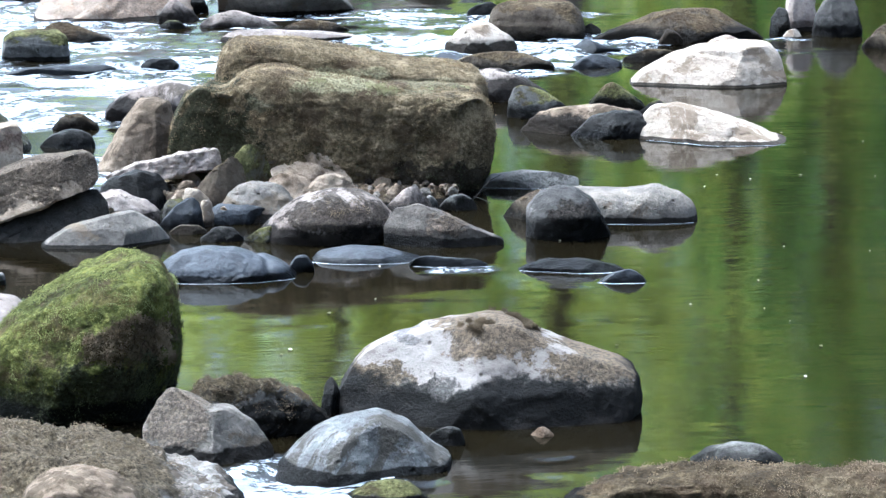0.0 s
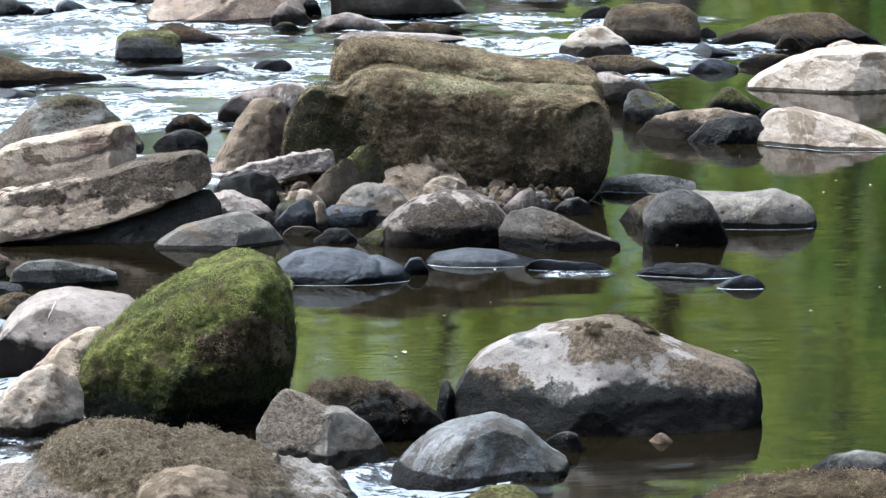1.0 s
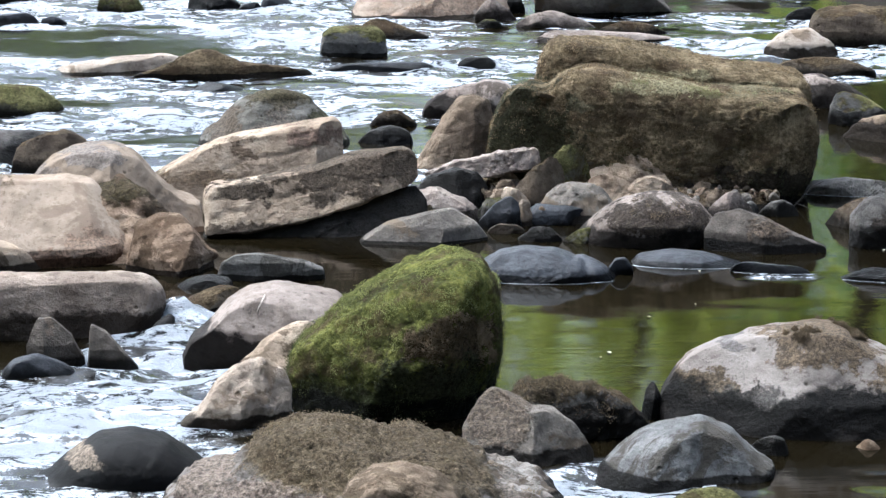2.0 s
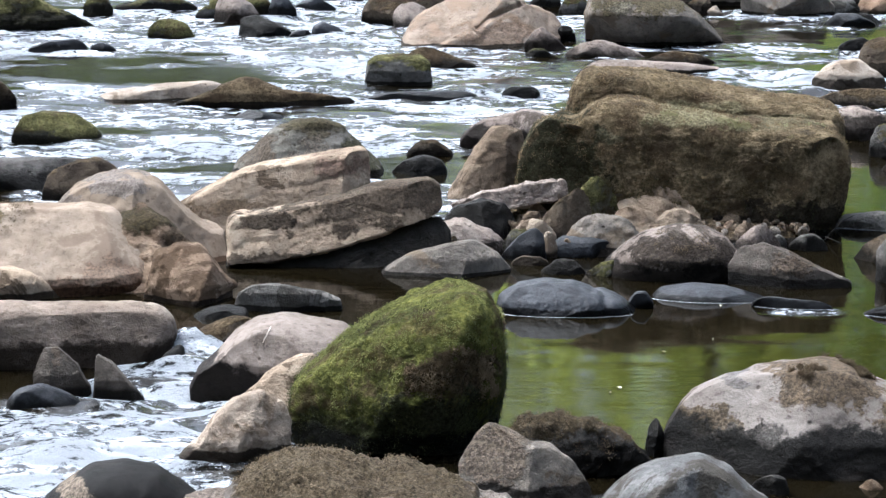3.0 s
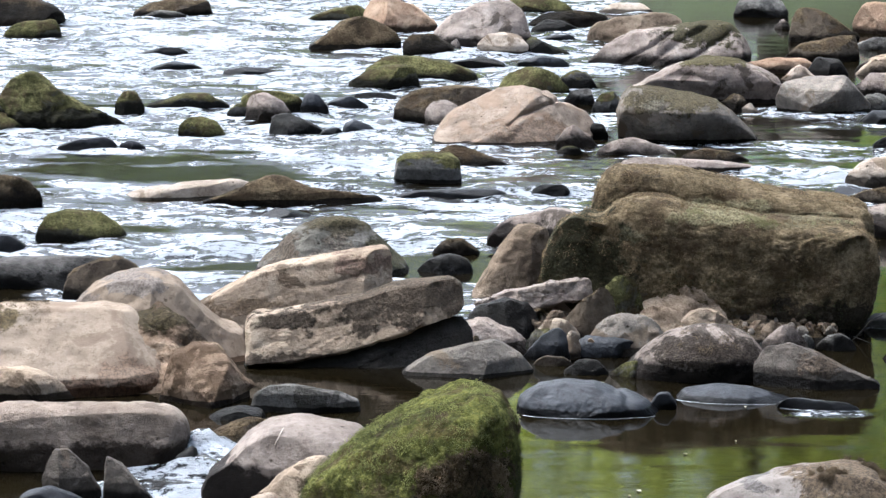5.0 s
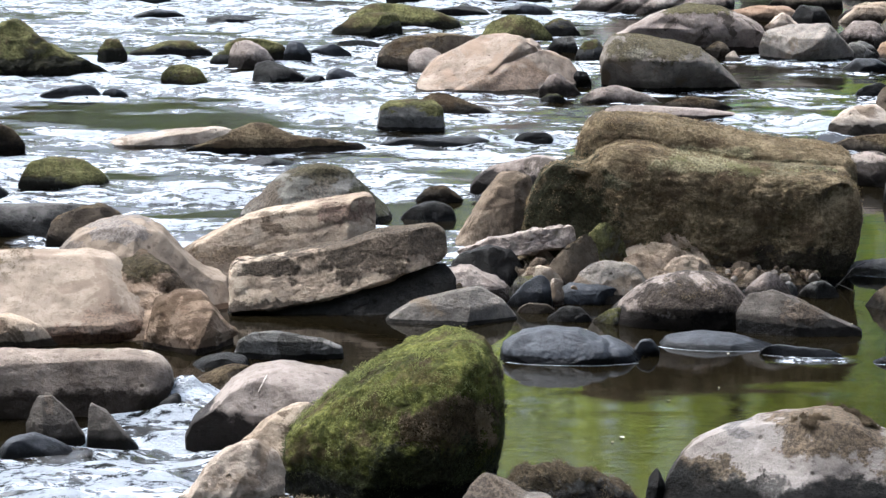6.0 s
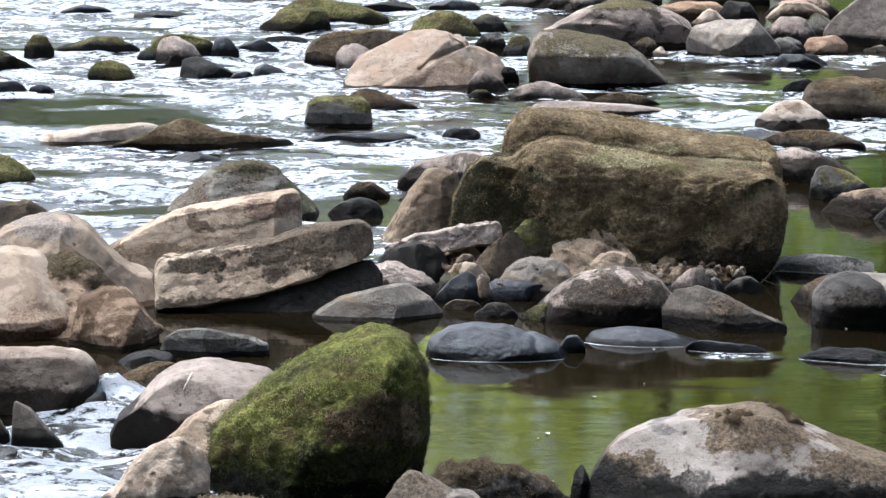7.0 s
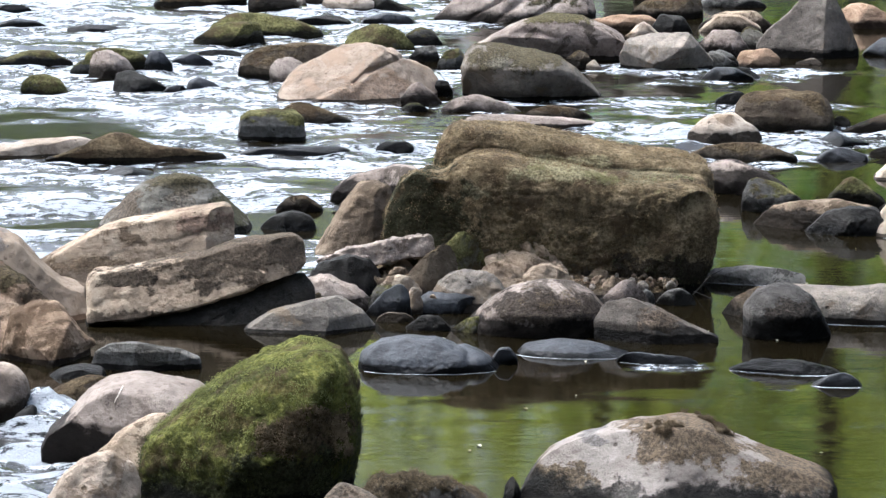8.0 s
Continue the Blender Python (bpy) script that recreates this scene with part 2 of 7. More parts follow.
GREEN, OLIVE, UMBER = ((0.085, 0.09, 0.021), (0.215, 0.215, 0.055)), ((0.098, 0.092, 0.034), (0.208, 0.194, 0.078)), ((0.084, 0.06, 0.033), (0.18, 0.136, 0.08))
STONES = {
    "tan": dict(name="tan_sandstone", tones=((0.166, 0.124, 0.086), (0.334, 0.256, 0.183), (0.452, 0.367, 0.274)), stain=(0.073, 0.05, 0.031), spread=0.5, wet=0.09),
    "tanclean": dict(name="clean_sandstone", tones=((0.257, 0.195, 0.15), (0.423, 0.335, 0.257), (0.546, 0.452, 0.372)), stain=(0.19, 0.128, 0.078), spread=0.5, moss=UMBER, cover=0.3, wet=0.05),
    "sand": dict(name="warm_sandstone", tones=((0.16, 0.118, 0.086), (0.275, 0.214, 0.162), (0.37, 0.299, 0.234)), stain=(0.27, 0.195, 0.138), spread=0.47, wet=0.05),
    "orange": dict(name="orange_sandstone", tones=((0.182, 0.113, 0.073), (0.3, 0.2, 0.131), (0.4, 0.291, 0.2)), wet=0.05),
    "pale": dict(name="pale_sandstone", tones=((0.235, 0.182, 0.138), (0.391, 0.321, 0.251), (0.485, 0.411, 0.338)), stain=(0.184, 0.135, 0.092), spread=0.5, wet=0.03),
    "pinkish": dict(name="pinkish_gritstone", tones=((0.137, 0.106, 0.089), (0.264, 0.215, 0.181), (0.39, 0.329, 0.281)), stain=(0.059, 0.046, 0.035), spread=0.52, wet=0.07),
    "grey": dict(name="grey_gritstone", tones=((0.085, 0.079, 0.071), (0.156, 0.145, 0.129), (0.252, 0.235, 0.209)), stain=(0.042, 0.038, 0.031), spread=0.5, wet=0.09, gloss=0.7),
    "palegrey": dict(name="pale_grey_gritstone", tones=((0.109, 0.099, 0.08), (0.194, 0.178, 0.15), (0.286, 0.265, 0.23)), moss=OLIVE, cover=0.55, wet=0.06),
    "slate": dict(name="wet_slate_grey_stone", tones=((0.016, 0.0165, 0.018), (0.03, 0.031, 0.034), (0.056, 0.058, 0.063)), wet=0.05, gloss=0.42, relief=0.35),
    "dark": dict(name="dark_wet_stone", tones=((0.0085, 0.0072, 0.006), (0.014, 0.0125, 0.0105), (0.024, 0.021, 0.018)), wet=0.05, gloss=0.46, relief=0.7),
    "brown": dict(name="brown_weathered_stone", tones=((0.058, 0.043, 0.031), (0.11, 0.086, 0.061), (0.182, 0.149, 0.11)), moss=UMBER, cover=0.5, wet=0.06),
    "mossgrey": dict(name="grey_stone_with_moss", tones=((0.068, 0.064, 0.056), (0.129, 0.121, 0.109), (0.217, 0.201, 0.185)), moss=OLIVE, cover=0.55, wet=0.07),
    "umber": dict(name="stone_under_brown_moss", tones=((0.0794, 0.0678, 0.0506), (0.1472, 0.123, 0.0897), (0.2254, 0.192, 0.1472)), moss=UMBER, cover=0.95, wet=0.16),
    "cloak": dict(name="stone_cloaked_in_dry_moss", tones=((0.11, 0.09, 0.066), (0.2, 0.165, 0.12), (0.29, 0.245, 0.19)), moss=((0.155, 0.116, 0.064), (0.32, 0.245, 0.145)), cover=0.95, wet=0.16),
    "olive": dict(name="stone_under_olive_moss", tones=((0.08, 0.074, 0.052), (0.15, 0.138, 0.1), (0.23, 0.208, 0.162)), moss=OLIVE, cover=0.8, wet=0.05),
    "green": dict(name="stone_under_green_moss", tones=((0.053, 0.053, 0.031), (0.088, 0.088, 0.053), (0.141, 0.132, 0.088)), moss=GREEN, cover=1.0, wet=0.07),
    "banded": dict(name="pale_stone_with_dark_tide_band", tones=((0.135, 0.112, 0.096), (0.172, 0.148, 0.13), (0.215, 0.19, 0.17)), wet=0.15, relief=0.5),
    "crusted": dict(name="pale_gritstone_with_moss_crust", tones=((0.13, 0.108, 0.09), (0.27, 0.24, 0.21), (0.38, 0.35, 0.315)), stain=(0.085, 0.062, 0.042), spread=0.43, moss=((0.125, 0.096, 0.058), (0.26, 0.2, 0.125)), cover=0.75, wet=0.03),
    # coloured near black to give the shade under the slab
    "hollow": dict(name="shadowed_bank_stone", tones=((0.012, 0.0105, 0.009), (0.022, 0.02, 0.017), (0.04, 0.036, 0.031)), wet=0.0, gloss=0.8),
    # smooth: brown soak band stands in for the broad boulder's shaded foot
    "smooth": dict(name="smooth_pale_sandstone", tones=((0.16, 0.122, 0.087), (0.235, 0.183, 0.135), (0.285, 0.230, 0.175)), stain=(0.165, 0.122, 0.088), spread=0.5, wet=0.05, relief=0.35, soak=(0.3, 0.23, 0.18)),
    "rubble": dict(name="crumbling_pinkish_stone", tones=((0.14, 0.097, 0.063), (0.33, 0.253, 0.180), (0.46, 0.367, 0.275)), wet=0.0, relief=1.3),
    "wedge": dict(name="brown_grey_gritstone", tones=((0.1, 0.088, 0.076), (0.185, 0.161, 0.135), (0.3, 0.255, 0.209)), stain=(0.15, 0.115, 0.08), spread=0.5, wet=0.04),
    "weathered": dict(name="brown_tan_sandstone", tones=((0.1, 0.071, 0.047), (0.2, 0.150, 0.104), (0.29, 0.228, 0.167)), stain=(0.075, 0.055, 0.035), spread=0.46, wet=0.0),
    "mottled": dict(name="mottled_grey_stone", tones=((0.055, 0.053, 0.052), (0.125, 0.122, 0.118), (0.23, 0.225, 0.215)), stain=(0.05, 0.042, 0.032), spread=0.44, wet=0.03, gloss=0.6),
    "black": dict(name="smooth_black_wet_stone", tones=((0.005, 0.0045, 0.004), (0.0085, 0.0078, 0.007), (0.014, 0.0125, 0.011)), stain=(0.05, 0.042, 0.032), spread=0.56, wet=0.04, gloss=0.6, relief=0.2),
    "sooty": dict(name="dark_brown_grey_stone", tones=((0.04, 0.036, 0.032), (0.072, 0.065, 0.058), (0.125, 0.114, 0.102)), wet=0.08, gloss=0.5),
    "chunk": dict(name="broken_reddish_sandstone", tones=((0.15, 0.098, 0.063), (0.3, 0.214, 0.146), (0.44, 0.333, 0.241)), stain=(0.09, 0.058, 0.034), spread=0.44, wet=0.03, relief=1.2),
    # loaf: the soak band also paints the shade of its lower half
    "loaf": dict(name="pinkish_tan_river_sandstone", tones=((0.13, 0.1, 0.078), (0.205, 0.163, 0.129), (0.29, 0.237, 0.191)), stain=(0.11, 0.085, 0.066), spread=0.54, wet=0.1, relief=0.7, soak=(0.15, 0.14, 0.13)),
    "cobble": dict(name="smooth_pinkish_gritstone", tones=((0.13, 0.103, 0.086), (0.2, 0.164, 0.138), (0.275, 0.23, 0.197)), stain=(0.1, 0.08, 0.066), spread=0.54, wet=0.12, relief=0.5, soak=(0.05, 0.045, 0.042)),
    "flint": dict(name="brown_grey_wedge_stone", tones=((0.045, 0.038, 0.031), (0.083, 0.07, 0.058), (0.135, 0.115, 0.095)), stain=(0.13, 0.1, 0.073), spread=0.54, wet=0.03, gloss=0.6, relief=0.8),
    "capped": dict(name="grey_stone_with_brown_cap", tones=((0.075, 0.066, 0.058), (0.142, 0.131, 0.117), (0.23, 0.213, 0.193)), moss=UMBER, cover=0.5, wet=0.12),
}
FINISHED = {}


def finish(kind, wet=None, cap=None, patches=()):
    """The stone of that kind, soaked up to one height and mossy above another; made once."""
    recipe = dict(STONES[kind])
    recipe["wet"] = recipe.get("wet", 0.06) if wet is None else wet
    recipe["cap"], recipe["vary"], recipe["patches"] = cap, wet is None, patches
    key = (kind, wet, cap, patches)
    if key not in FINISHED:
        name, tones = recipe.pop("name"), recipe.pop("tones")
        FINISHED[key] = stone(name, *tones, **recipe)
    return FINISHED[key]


MOSS_GREEN = foliage("green_moss_leaf", (0.105, 0.108, 0.04), (0.37, 0.39, 0.145), glow=0.3)
# damp moss, its colour darkened further for shade low on the boulders
MOSS_SHADE = foliage("shade_moss_leaf", (0.028, 0.03, 0.014), (0.1, 0.105, 0.045), glow=0.1)
MOSS_BROWN = foliage("brown_moss_leaf", (0.075, 0.056, 0.034), (0.28, 0.216, 0.142), glow=0.25)
MOSS_TAN = foliage("tan_moss_leaf", (0.09, 0.068, 0.04), (0.32, 0.25, 0.16), glow=0.25)
MOSS_RUST = foliage("rusty_moss_leaf", (0.12, 0.086, 0.045), (0.38, 0.28, 0.157), glow=0.25)
MOSS_PALE = foliage("pale_moss_leaf", (0.28, 0.265, 0.13), (0.48, 0.455, 0.26), glow=0.25)


# ---- shapes ----
def hashed(i, j, k):
    h = (i * 374761393 + j * 668265263 + k * 2147483647 + 974711) & 0xFFFFFFFF
    h = ((h ^ (h >> 13)) * 1274126177) & 0xFFFFFFFF
    return ((h ^ (h >> 16)) & 0xFFFF) / 32767.5 - 1.0


def grain(p):
    """Smooth noise from -1 to 1 at the rows of p."""
    c = np.floor(p).astype(np.int64)
    f = p - c
    f = f * f * f * (f * (f * 6 - 15) + 10)
    out = 0.0
    for dx in (0, 1):
        for dy in (0, 1):
            for dz in (0, 1):
                w = (f[:, 0] if dx else 1 - f[:, 0]) * (f[:, 1] if dy else 1 - f[:, 1]) * (f[:, 2] if dz else 1 - f[:, 2])
                out = out + w * hashed(c[:, 0] + dx, c[:, 1] + dy, c[:, 2] + dz)
    return out


def fbm(p, octaves, gain=0.5):
    out, amp = 0.0, 1.0
    for o in range(octaves):
        out, amp, p = out + amp * grain(p + 17.3 * o), amp * gain, p * 2.03
    return out


def mesh_object(name, verts, faces, mat, parent=None, smooth=True, crease=0):
    me = bpy.data.meshes.new(name)
    me.from_pydata(verts.tolist() if isinstance(verts, np.ndarray) else verts, [], faces)
    if smooth:
        me.polygons.foreach_set("use_smooth", [len(f) < 5 for f in faces])
    me.materials.append(mat)
    me.update()
    if smooth and crease:
        me.set_sharp_from_angle(angle=radians(crease))
    ob = new(name, me)
    ob.parent = parent
    return ob


def normals(grid):
    """Normals of a closed-in-v grid of points (rows, columns, 3)."""
    du = np.gradient(grid, axis=0)
    dv = np.roll(grid, -1, 1) - np.roll(grid, 1, 1)
    n = np.cross(dv, du)
    return n / (np.linalg.norm(n, axis=-1, keepdims=True) + 1e-9)


def stretch(profile, u):
    """A smooth curve through evenly spaced heights."""
    at = np.linspace(-1, 1, len(profile))
    fine = np.linspace(-1, 1, 241)
    values = np.interp(fine, at, profile)
    k = max(3, int(240 / len(profile) * 0.75) | 1)
    padded = np.pad(values, k // 2, "edge")
    return np.interp(u, fine, np.convolve(padded, np.ones(k) / k, "valid"))


def loft(length, depth, crest, foot, belly, q, skew, ends, cuts, rough, lumps, seed, rows, cols):
    """A boulder: sections along its length, from the foot to the crest, chiselled by planes and roughened."""
    rng = np.random.default_rng(seed)
    s = np.linspace(-1, 1, rows)
    u = np.sign(s) * (1 - (1 - np.abs(s)) ** 1.7)
    top, low = stretch(crest, u), stretch(foot, u)
    wide = (1 - np.minimum(np.abs(u), 0.99998) ** ends) ** (1 / ends)
    th = np.linspace(0, 2 * np.pi, cols, endpoint=False)
    c, sn = np.cos(th), np.sin(th)
    cy = np.sign(c) * np.abs(c) ** (2 / q)
    sz = np.sign(sn) * np.abs(sn) ** (2 / q)
    unit = np.stack(np.broadcast_arrays(u[:, None], wide[:, None] * cy[None], wide[:, None] ** 0.12 * sz[None]), -1).reshape(-1, 3)
    for _ in range(cuts):
        n = np.array([rng.uniform(-0.8, 0.8), rng.uniform(-1.0, -0.4), rng.uniform(-0.2, 0.7)])
        n /= np.linalg.norm(n)
        reach = (unit @ n).max()
        over = np.maximum(unit @ n - reach * rng.uniform(0.62, 0.86), 0)
        unit = unit - over[:, None] * n * 0.96
    unit = unit.reshape(rows, cols, 3)
    mid = np.maximum(belly * top, low)
    high = np.maximum(top - mid, 0.004)[:, None]
    deep = np.maximum(mid - low, 0.01)[:, None]
    z = mid[:, None] + np.where(unit[..., 2] > 0, unit[..., 2] * high, unit[..., 2] * deep)
    y = unit[..., 1] * depth / 2 + skew * depth * np.clip(unit[..., 2], 0, 1) ** 2
    grid = np.stack([unit[..., 0] * length / 2, y, z], -1)
    size = min(length, depth, float(np.max(top - low)))
    off = rng.uniform(-50, 50, 3)
    nor = normals(grid).reshape(-1, 3)
    p = grid.reshape(-1, 3)
    chip = 1 - np.abs(fbm(p * 3.1 / size + off + 9, 3, 0.55)) * 2
    push = rough * size * (0.8 * fbm(p * 1.6 / size + off, 3) + 0.3 * fbm(p * 8.0 / size + off, 4, 0.62) + 0.28 * chip)
    if lumps:
        push = push + lumps * np.abs(fbm(p * 24 + off, 2, 0.5)) - lumps * 0.4
    p = p + nor * push[:, None]
    return p.reshape(rows, cols, 3)


def skin(grid, start=0):
    """Faces of a loft's grid, both ends closed."""
    rows, cols = grid.shape[:2]
    i, j = np.meshgrid(np.arange(rows - 1), np.arange(cols), indexing="ij")
    k = (j + 1) % cols
    quads = np.stack([i * cols + j, (i + 1) * cols + j, (i + 1) * cols + k, i * cols + k], -1).reshape(-1, 4) + start
    faces = quads[:, ::-1].tolist()
    faces.append([start + n for n in range(cols)])
    faces.append([start + (rows - 1) * cols + n for n in range(cols)][::-1])
    return faces


def rock(name, label, x, y, turn, length, depth, crest, mat, foot=(-0.14,), belly=0.0, q=2.5, skew=0.06, ends=2.8, cuts=8,
         rough=0.06, lumps=0.0, wet=None, cap=None, rows=40, cols=32, more=None):
    """A stone in the stream: crest and foot are its heights over the water along its length; more: a second mass grown onto it."""
    seed = int(abs(x) * 997 + y * 7919 + length * 313) % 100003
    masses = [(0.0, 0.0, loft(length, depth, crest, foot, belly, q, skew, ends, cuts, rough, lumps, seed, rows, cols))]
    if more:
        dx, dy, l2, d2, crest2 = more
        masses.append((dx, dy, loft(l2, d2, crest2, (-0.1,), 0.0, q, 0.0, ends, cuts, rough, lumps, seed + 5000, rows, cols)))
    verts, faces = [], []
    for dx, dy, grid in masses:
        faces += skin(grid, sum(len(v) for v in verts))
        verts.append(grid.reshape(-1, 3) + (dx, dy, 0))
    ob = mesh_object(name, np.concatenate(verts), faces, finish(mat, wet, cap), crease=38)
    ob.matrix_world = pose(x, y, 0, 0, 0, turn)
    return tagged(ob, label, "pebble" if name == "pebble" else "stone" if name == "stone" else "boulder" if name == "boulder" else "rock", "rocks of the stream bed")


def shaped(outline, depth, p=2.4, lean=0.0, brow=None, under=0.0, cuts=4, rough=0.05, lumps=0.0, facets=(), seams=(), seed=1, rows=70, cols=120):
    """A boulder swollen from its outline (along, height): sections shrink towards front and back; p: 2 round, 6 slab-like;
    lean: how far the face slopes back; below the height brow it is undercut;
    facets: broken faces (normal x, y, z, reach from 0 to 1); seams: cracks (normal x, y, z, offset, width, depth) in metres."""
    rng = np.random.default_rng(seed)
    ring = np.array(outline)
    ring = np.concatenate([ring, ring[:1]])
    run = np.concatenate([[0], np.cumsum(np.linalg.norm(np.diff(ring, axis=0), axis=1))])
    at = np.linspace(0, run[-1], cols, endpoint=False)
    edge = np.stack([np.interp(at, run, ring[:, 0]), np.interp(at, run, ring[:, 1])], -1)
    for _ in range(2):
        edge = 0.5 * edge + 0.25 * (np.roll(edge, 1, 0) + np.roll(edge, -1, 0))
    mid = np.array([(edge[:, 0].min() + edge[:, 0].max()) / 2, edge[:, 1].mean()])
    ph = np.linspace(-math.pi / 2, math.pi / 2, 2001)
    v, s = np.sign(ph) * np.abs(np.sin(ph)) ** (2 / p), np.abs(np.cos(ph)) ** (2 / p)
    way = np.concatenate([[0], np.cumsum(np.hypot(np.diff(v) * depth / 2, np.diff(s) * np.ptp(edge[:, 0]) / 2))])
    tick = np.linspace(0.004, 0.996, rows) * way[-1]
    v, s = np.interp(tick, way, v), np.interp(tick, way, s)
    flat = mid + s[:, None, None] * (edge - mid)[None]
    high = float(edge[:, 1].max())
    unit = np.stack([(flat[..., 0] - mid[0]) / np.ptp(edge[:, 0]) * 2, np.repeat(v[:, None], cols, 1), flat[..., 1] / high * 1.2 - 0.2], -1).reshape(-1, 3)
    for _ in range(cuts):
        n = np.array([rng.uniform(-0.9, 0.9), rng.uniform(-1.0, -0.5), rng.uniform(-0.3, 0.6)])
        n /= np.linalg.norm(n)
        over = np.maximum(unit @ n - (unit @ n).max() * rng.uniform(0.64, 0.87), 0)
        unit = unit - over[:, None] * n * 0.96
    for nx, ny, nz, reach in facets:
        n = np.array([nx, ny, nz]) / math.sqrt(nx * nx + ny * ny + nz * nz)
        unit = unit - np.maximum(unit @ n - reach, 0)[:, None] * n * 0.98
    x = unit[:, 0] * np.ptp(edge[:, 0]) / 2 + mid[0]
    z = (unit[:, 2] + 0.2) * high / 1.2
    y = unit[:, 1] * depth / 2
    if brow is None:
        y = y + lean * z
    else:
        y = y + np.where(z > brow, lean * (z - brow), under * (brow - z))
    grid = np.stack([x, y, z], -1).reshape(rows, cols, 3)
    size = min(float(np.ptp(edge[:, 0])), depth, high)
    off = rng.uniform(-50, 50, 3)
    nor = normals(grid).reshape(-1, 3)
    pts = grid.reshape(-1, 3)
    chip = 1 - np.abs(fbm(pts * 3.1 / size + off + 9, 3, 0.55)) * 2
    push = rough * size * (0.8 * fbm(pts * 1.6 / size + off, 3) + 0.3 * fbm(pts * 8.0 / size + off, 4, 0.62) + 0.28 * chip)
    if lumps:
        push = push + lumps * np.abs(fbm(pts * 24 + off, 2, 0.5)) - lumps * 0.4
    for nx, ny, nz, d0, wide, deep in seams:
        gap = (pts @ np.array([nx, ny, nz]) - d0 + 0.025 * fbm(pts * 5 + off, 3)) / wide
        push = push - deep * np.exp(-gap * gap) * np.clip(0.6 + 0.8 * fbm(pts * 4 + off + 5, 2), 0, 1)
    return (pts + nor * push[:, None]).reshape(rows, cols, 3)


def hewn(name, label, x, y, turn, depth, outline, mat, wet=None, cap=None, more=(), patches=(), **shape):
    """A stone swollen from its outline; more: further masses grown onto it, each (along, back, depth, outline, p)."""
    seed = int(abs(x) * 997 + y * 7919 + depth * 313) % 100003
    grids = [(0.0, 0.0, shaped(outline, depth, seed=seed, **shape))]
    for dx, dy, d2, outline2, p2 in more:
        grids.append((dx, dy, shaped(outline2, d2, seed=seed + 7, **{**shape, "p": p2, "lean": 0.0, "brow": None, "facets": (), "seams": ()})))
    verts, faces = [], []
    for dx, dy, grid in grids:
        faces += skin(grid, sum(len(v) for v in verts))
        verts.append(grid.reshape(-1, 3) + (dx, dy, 0))
    ob = mesh_object(name, np.concatenate(verts), faces, finish(mat, wet, cap, patches), crease=30)
    ob.matrix_world = pose(x, y, 0, 0, 0, turn)
    return tagged(ob, label, name, "rocks of the stream bed")


def moss(ob, count, size, mat, label, low=-1.0, up=-0.2, left=-9.0, right=9.0, seed=1, clump=-0.3, front=9.0, high=9.0, spare=()):
    """Tufts of moss leaves rooted in a stone's faces that are higher than low, look up by more than up, and lie between left and right, but for the ovals to spare."""
    rng = np.random.default_rng(seed)
    me = ob.data
    n = len(me.polygons)
    area, mid, nor = np.empty(n), np.empty(n * 3), np.empty(n * 3)
    me.polygons.foreach_get("area", area), me.polygons.foreach_get("center", mid), me.polygons.foreach_get("normal", nor)
    mid, nor = mid.reshape(-1, 3), nor.reshape(-1, 3)
    ok = (nor[:, 2] > up) & (mid[:, 0] > left) & (mid[:, 0] < right) & (mid[:, 1] < front) & (mid[:, 2] > 0.01)
    ok &= (fbm(mid * 6 + 3.7 + seed, 3) > clump) & (fbm(mid * 30 + 2.1 * seed, 2) > 0.05)
    edge = mid[:, 2] + 0.06 * fbm(mid * 9 + 1.3 * seed, 3)
    ok &= (edge > low) & (edge < high)
    for cx, cz, rx, rz in spare:
        ok &= ((mid[:, 0] - cx) / rx) ** 2 + ((mid[:, 2] - cz) / rz) ** 2 + 0.5 * fbm(mid * 11 + seed, 3) > 1
    weight = area * ok
    if weight.sum() <= 0:
        return None
    pick = rng.choice(n, count, p=weight / weight.sum())
    root, axis = mid[pick] + rng.normal(0, 0.006, (count, 3)), nor[pick]
    verts, faces = [], []
    for k in range(3):
        way = axis + rng.normal(0, 0.7, (count, 3)) + (0, 0, 0.15)
        way /= np.linalg.norm(way, axis=1, keepdims=True)
        side = np.cross(way, rng.normal(0, 1, (count, 3)))
        side /= np.linalg.norm(side, axis=1, keepdims=True) + 1e-9
        tall = size * rng.uniform(0.5, 1.3, (count, 1))
        base = root - axis * size * 0.25
        tri = np.stack([base - side * tall * 0.5, base + side * tall * 0.5, base + way * tall * 0.75], 1)
        verts.append(tri.reshape(-1, 3))
    verts = np.concatenate(verts)
    part = mesh_object("moss", verts, np.arange(len(verts)).reshape(-1, 3).tolist(), mat, ob, smooth=False)
    return tagged(part, label, kind="stuff")


# ---- water, bed and banks ----
def spots(px, py, *rows):
    """How strongly each point lies in the ovals (x, y, half width, half depth, weight)."""
    out = np.zeros_like(px)
    for cx, cy, rx, ry, weight in rows:
        out = out + weight * np.exp(-(((px - cx) / rx) ** 2 + ((py - cy) / ry) ** 2) ** 1.5)
    return out


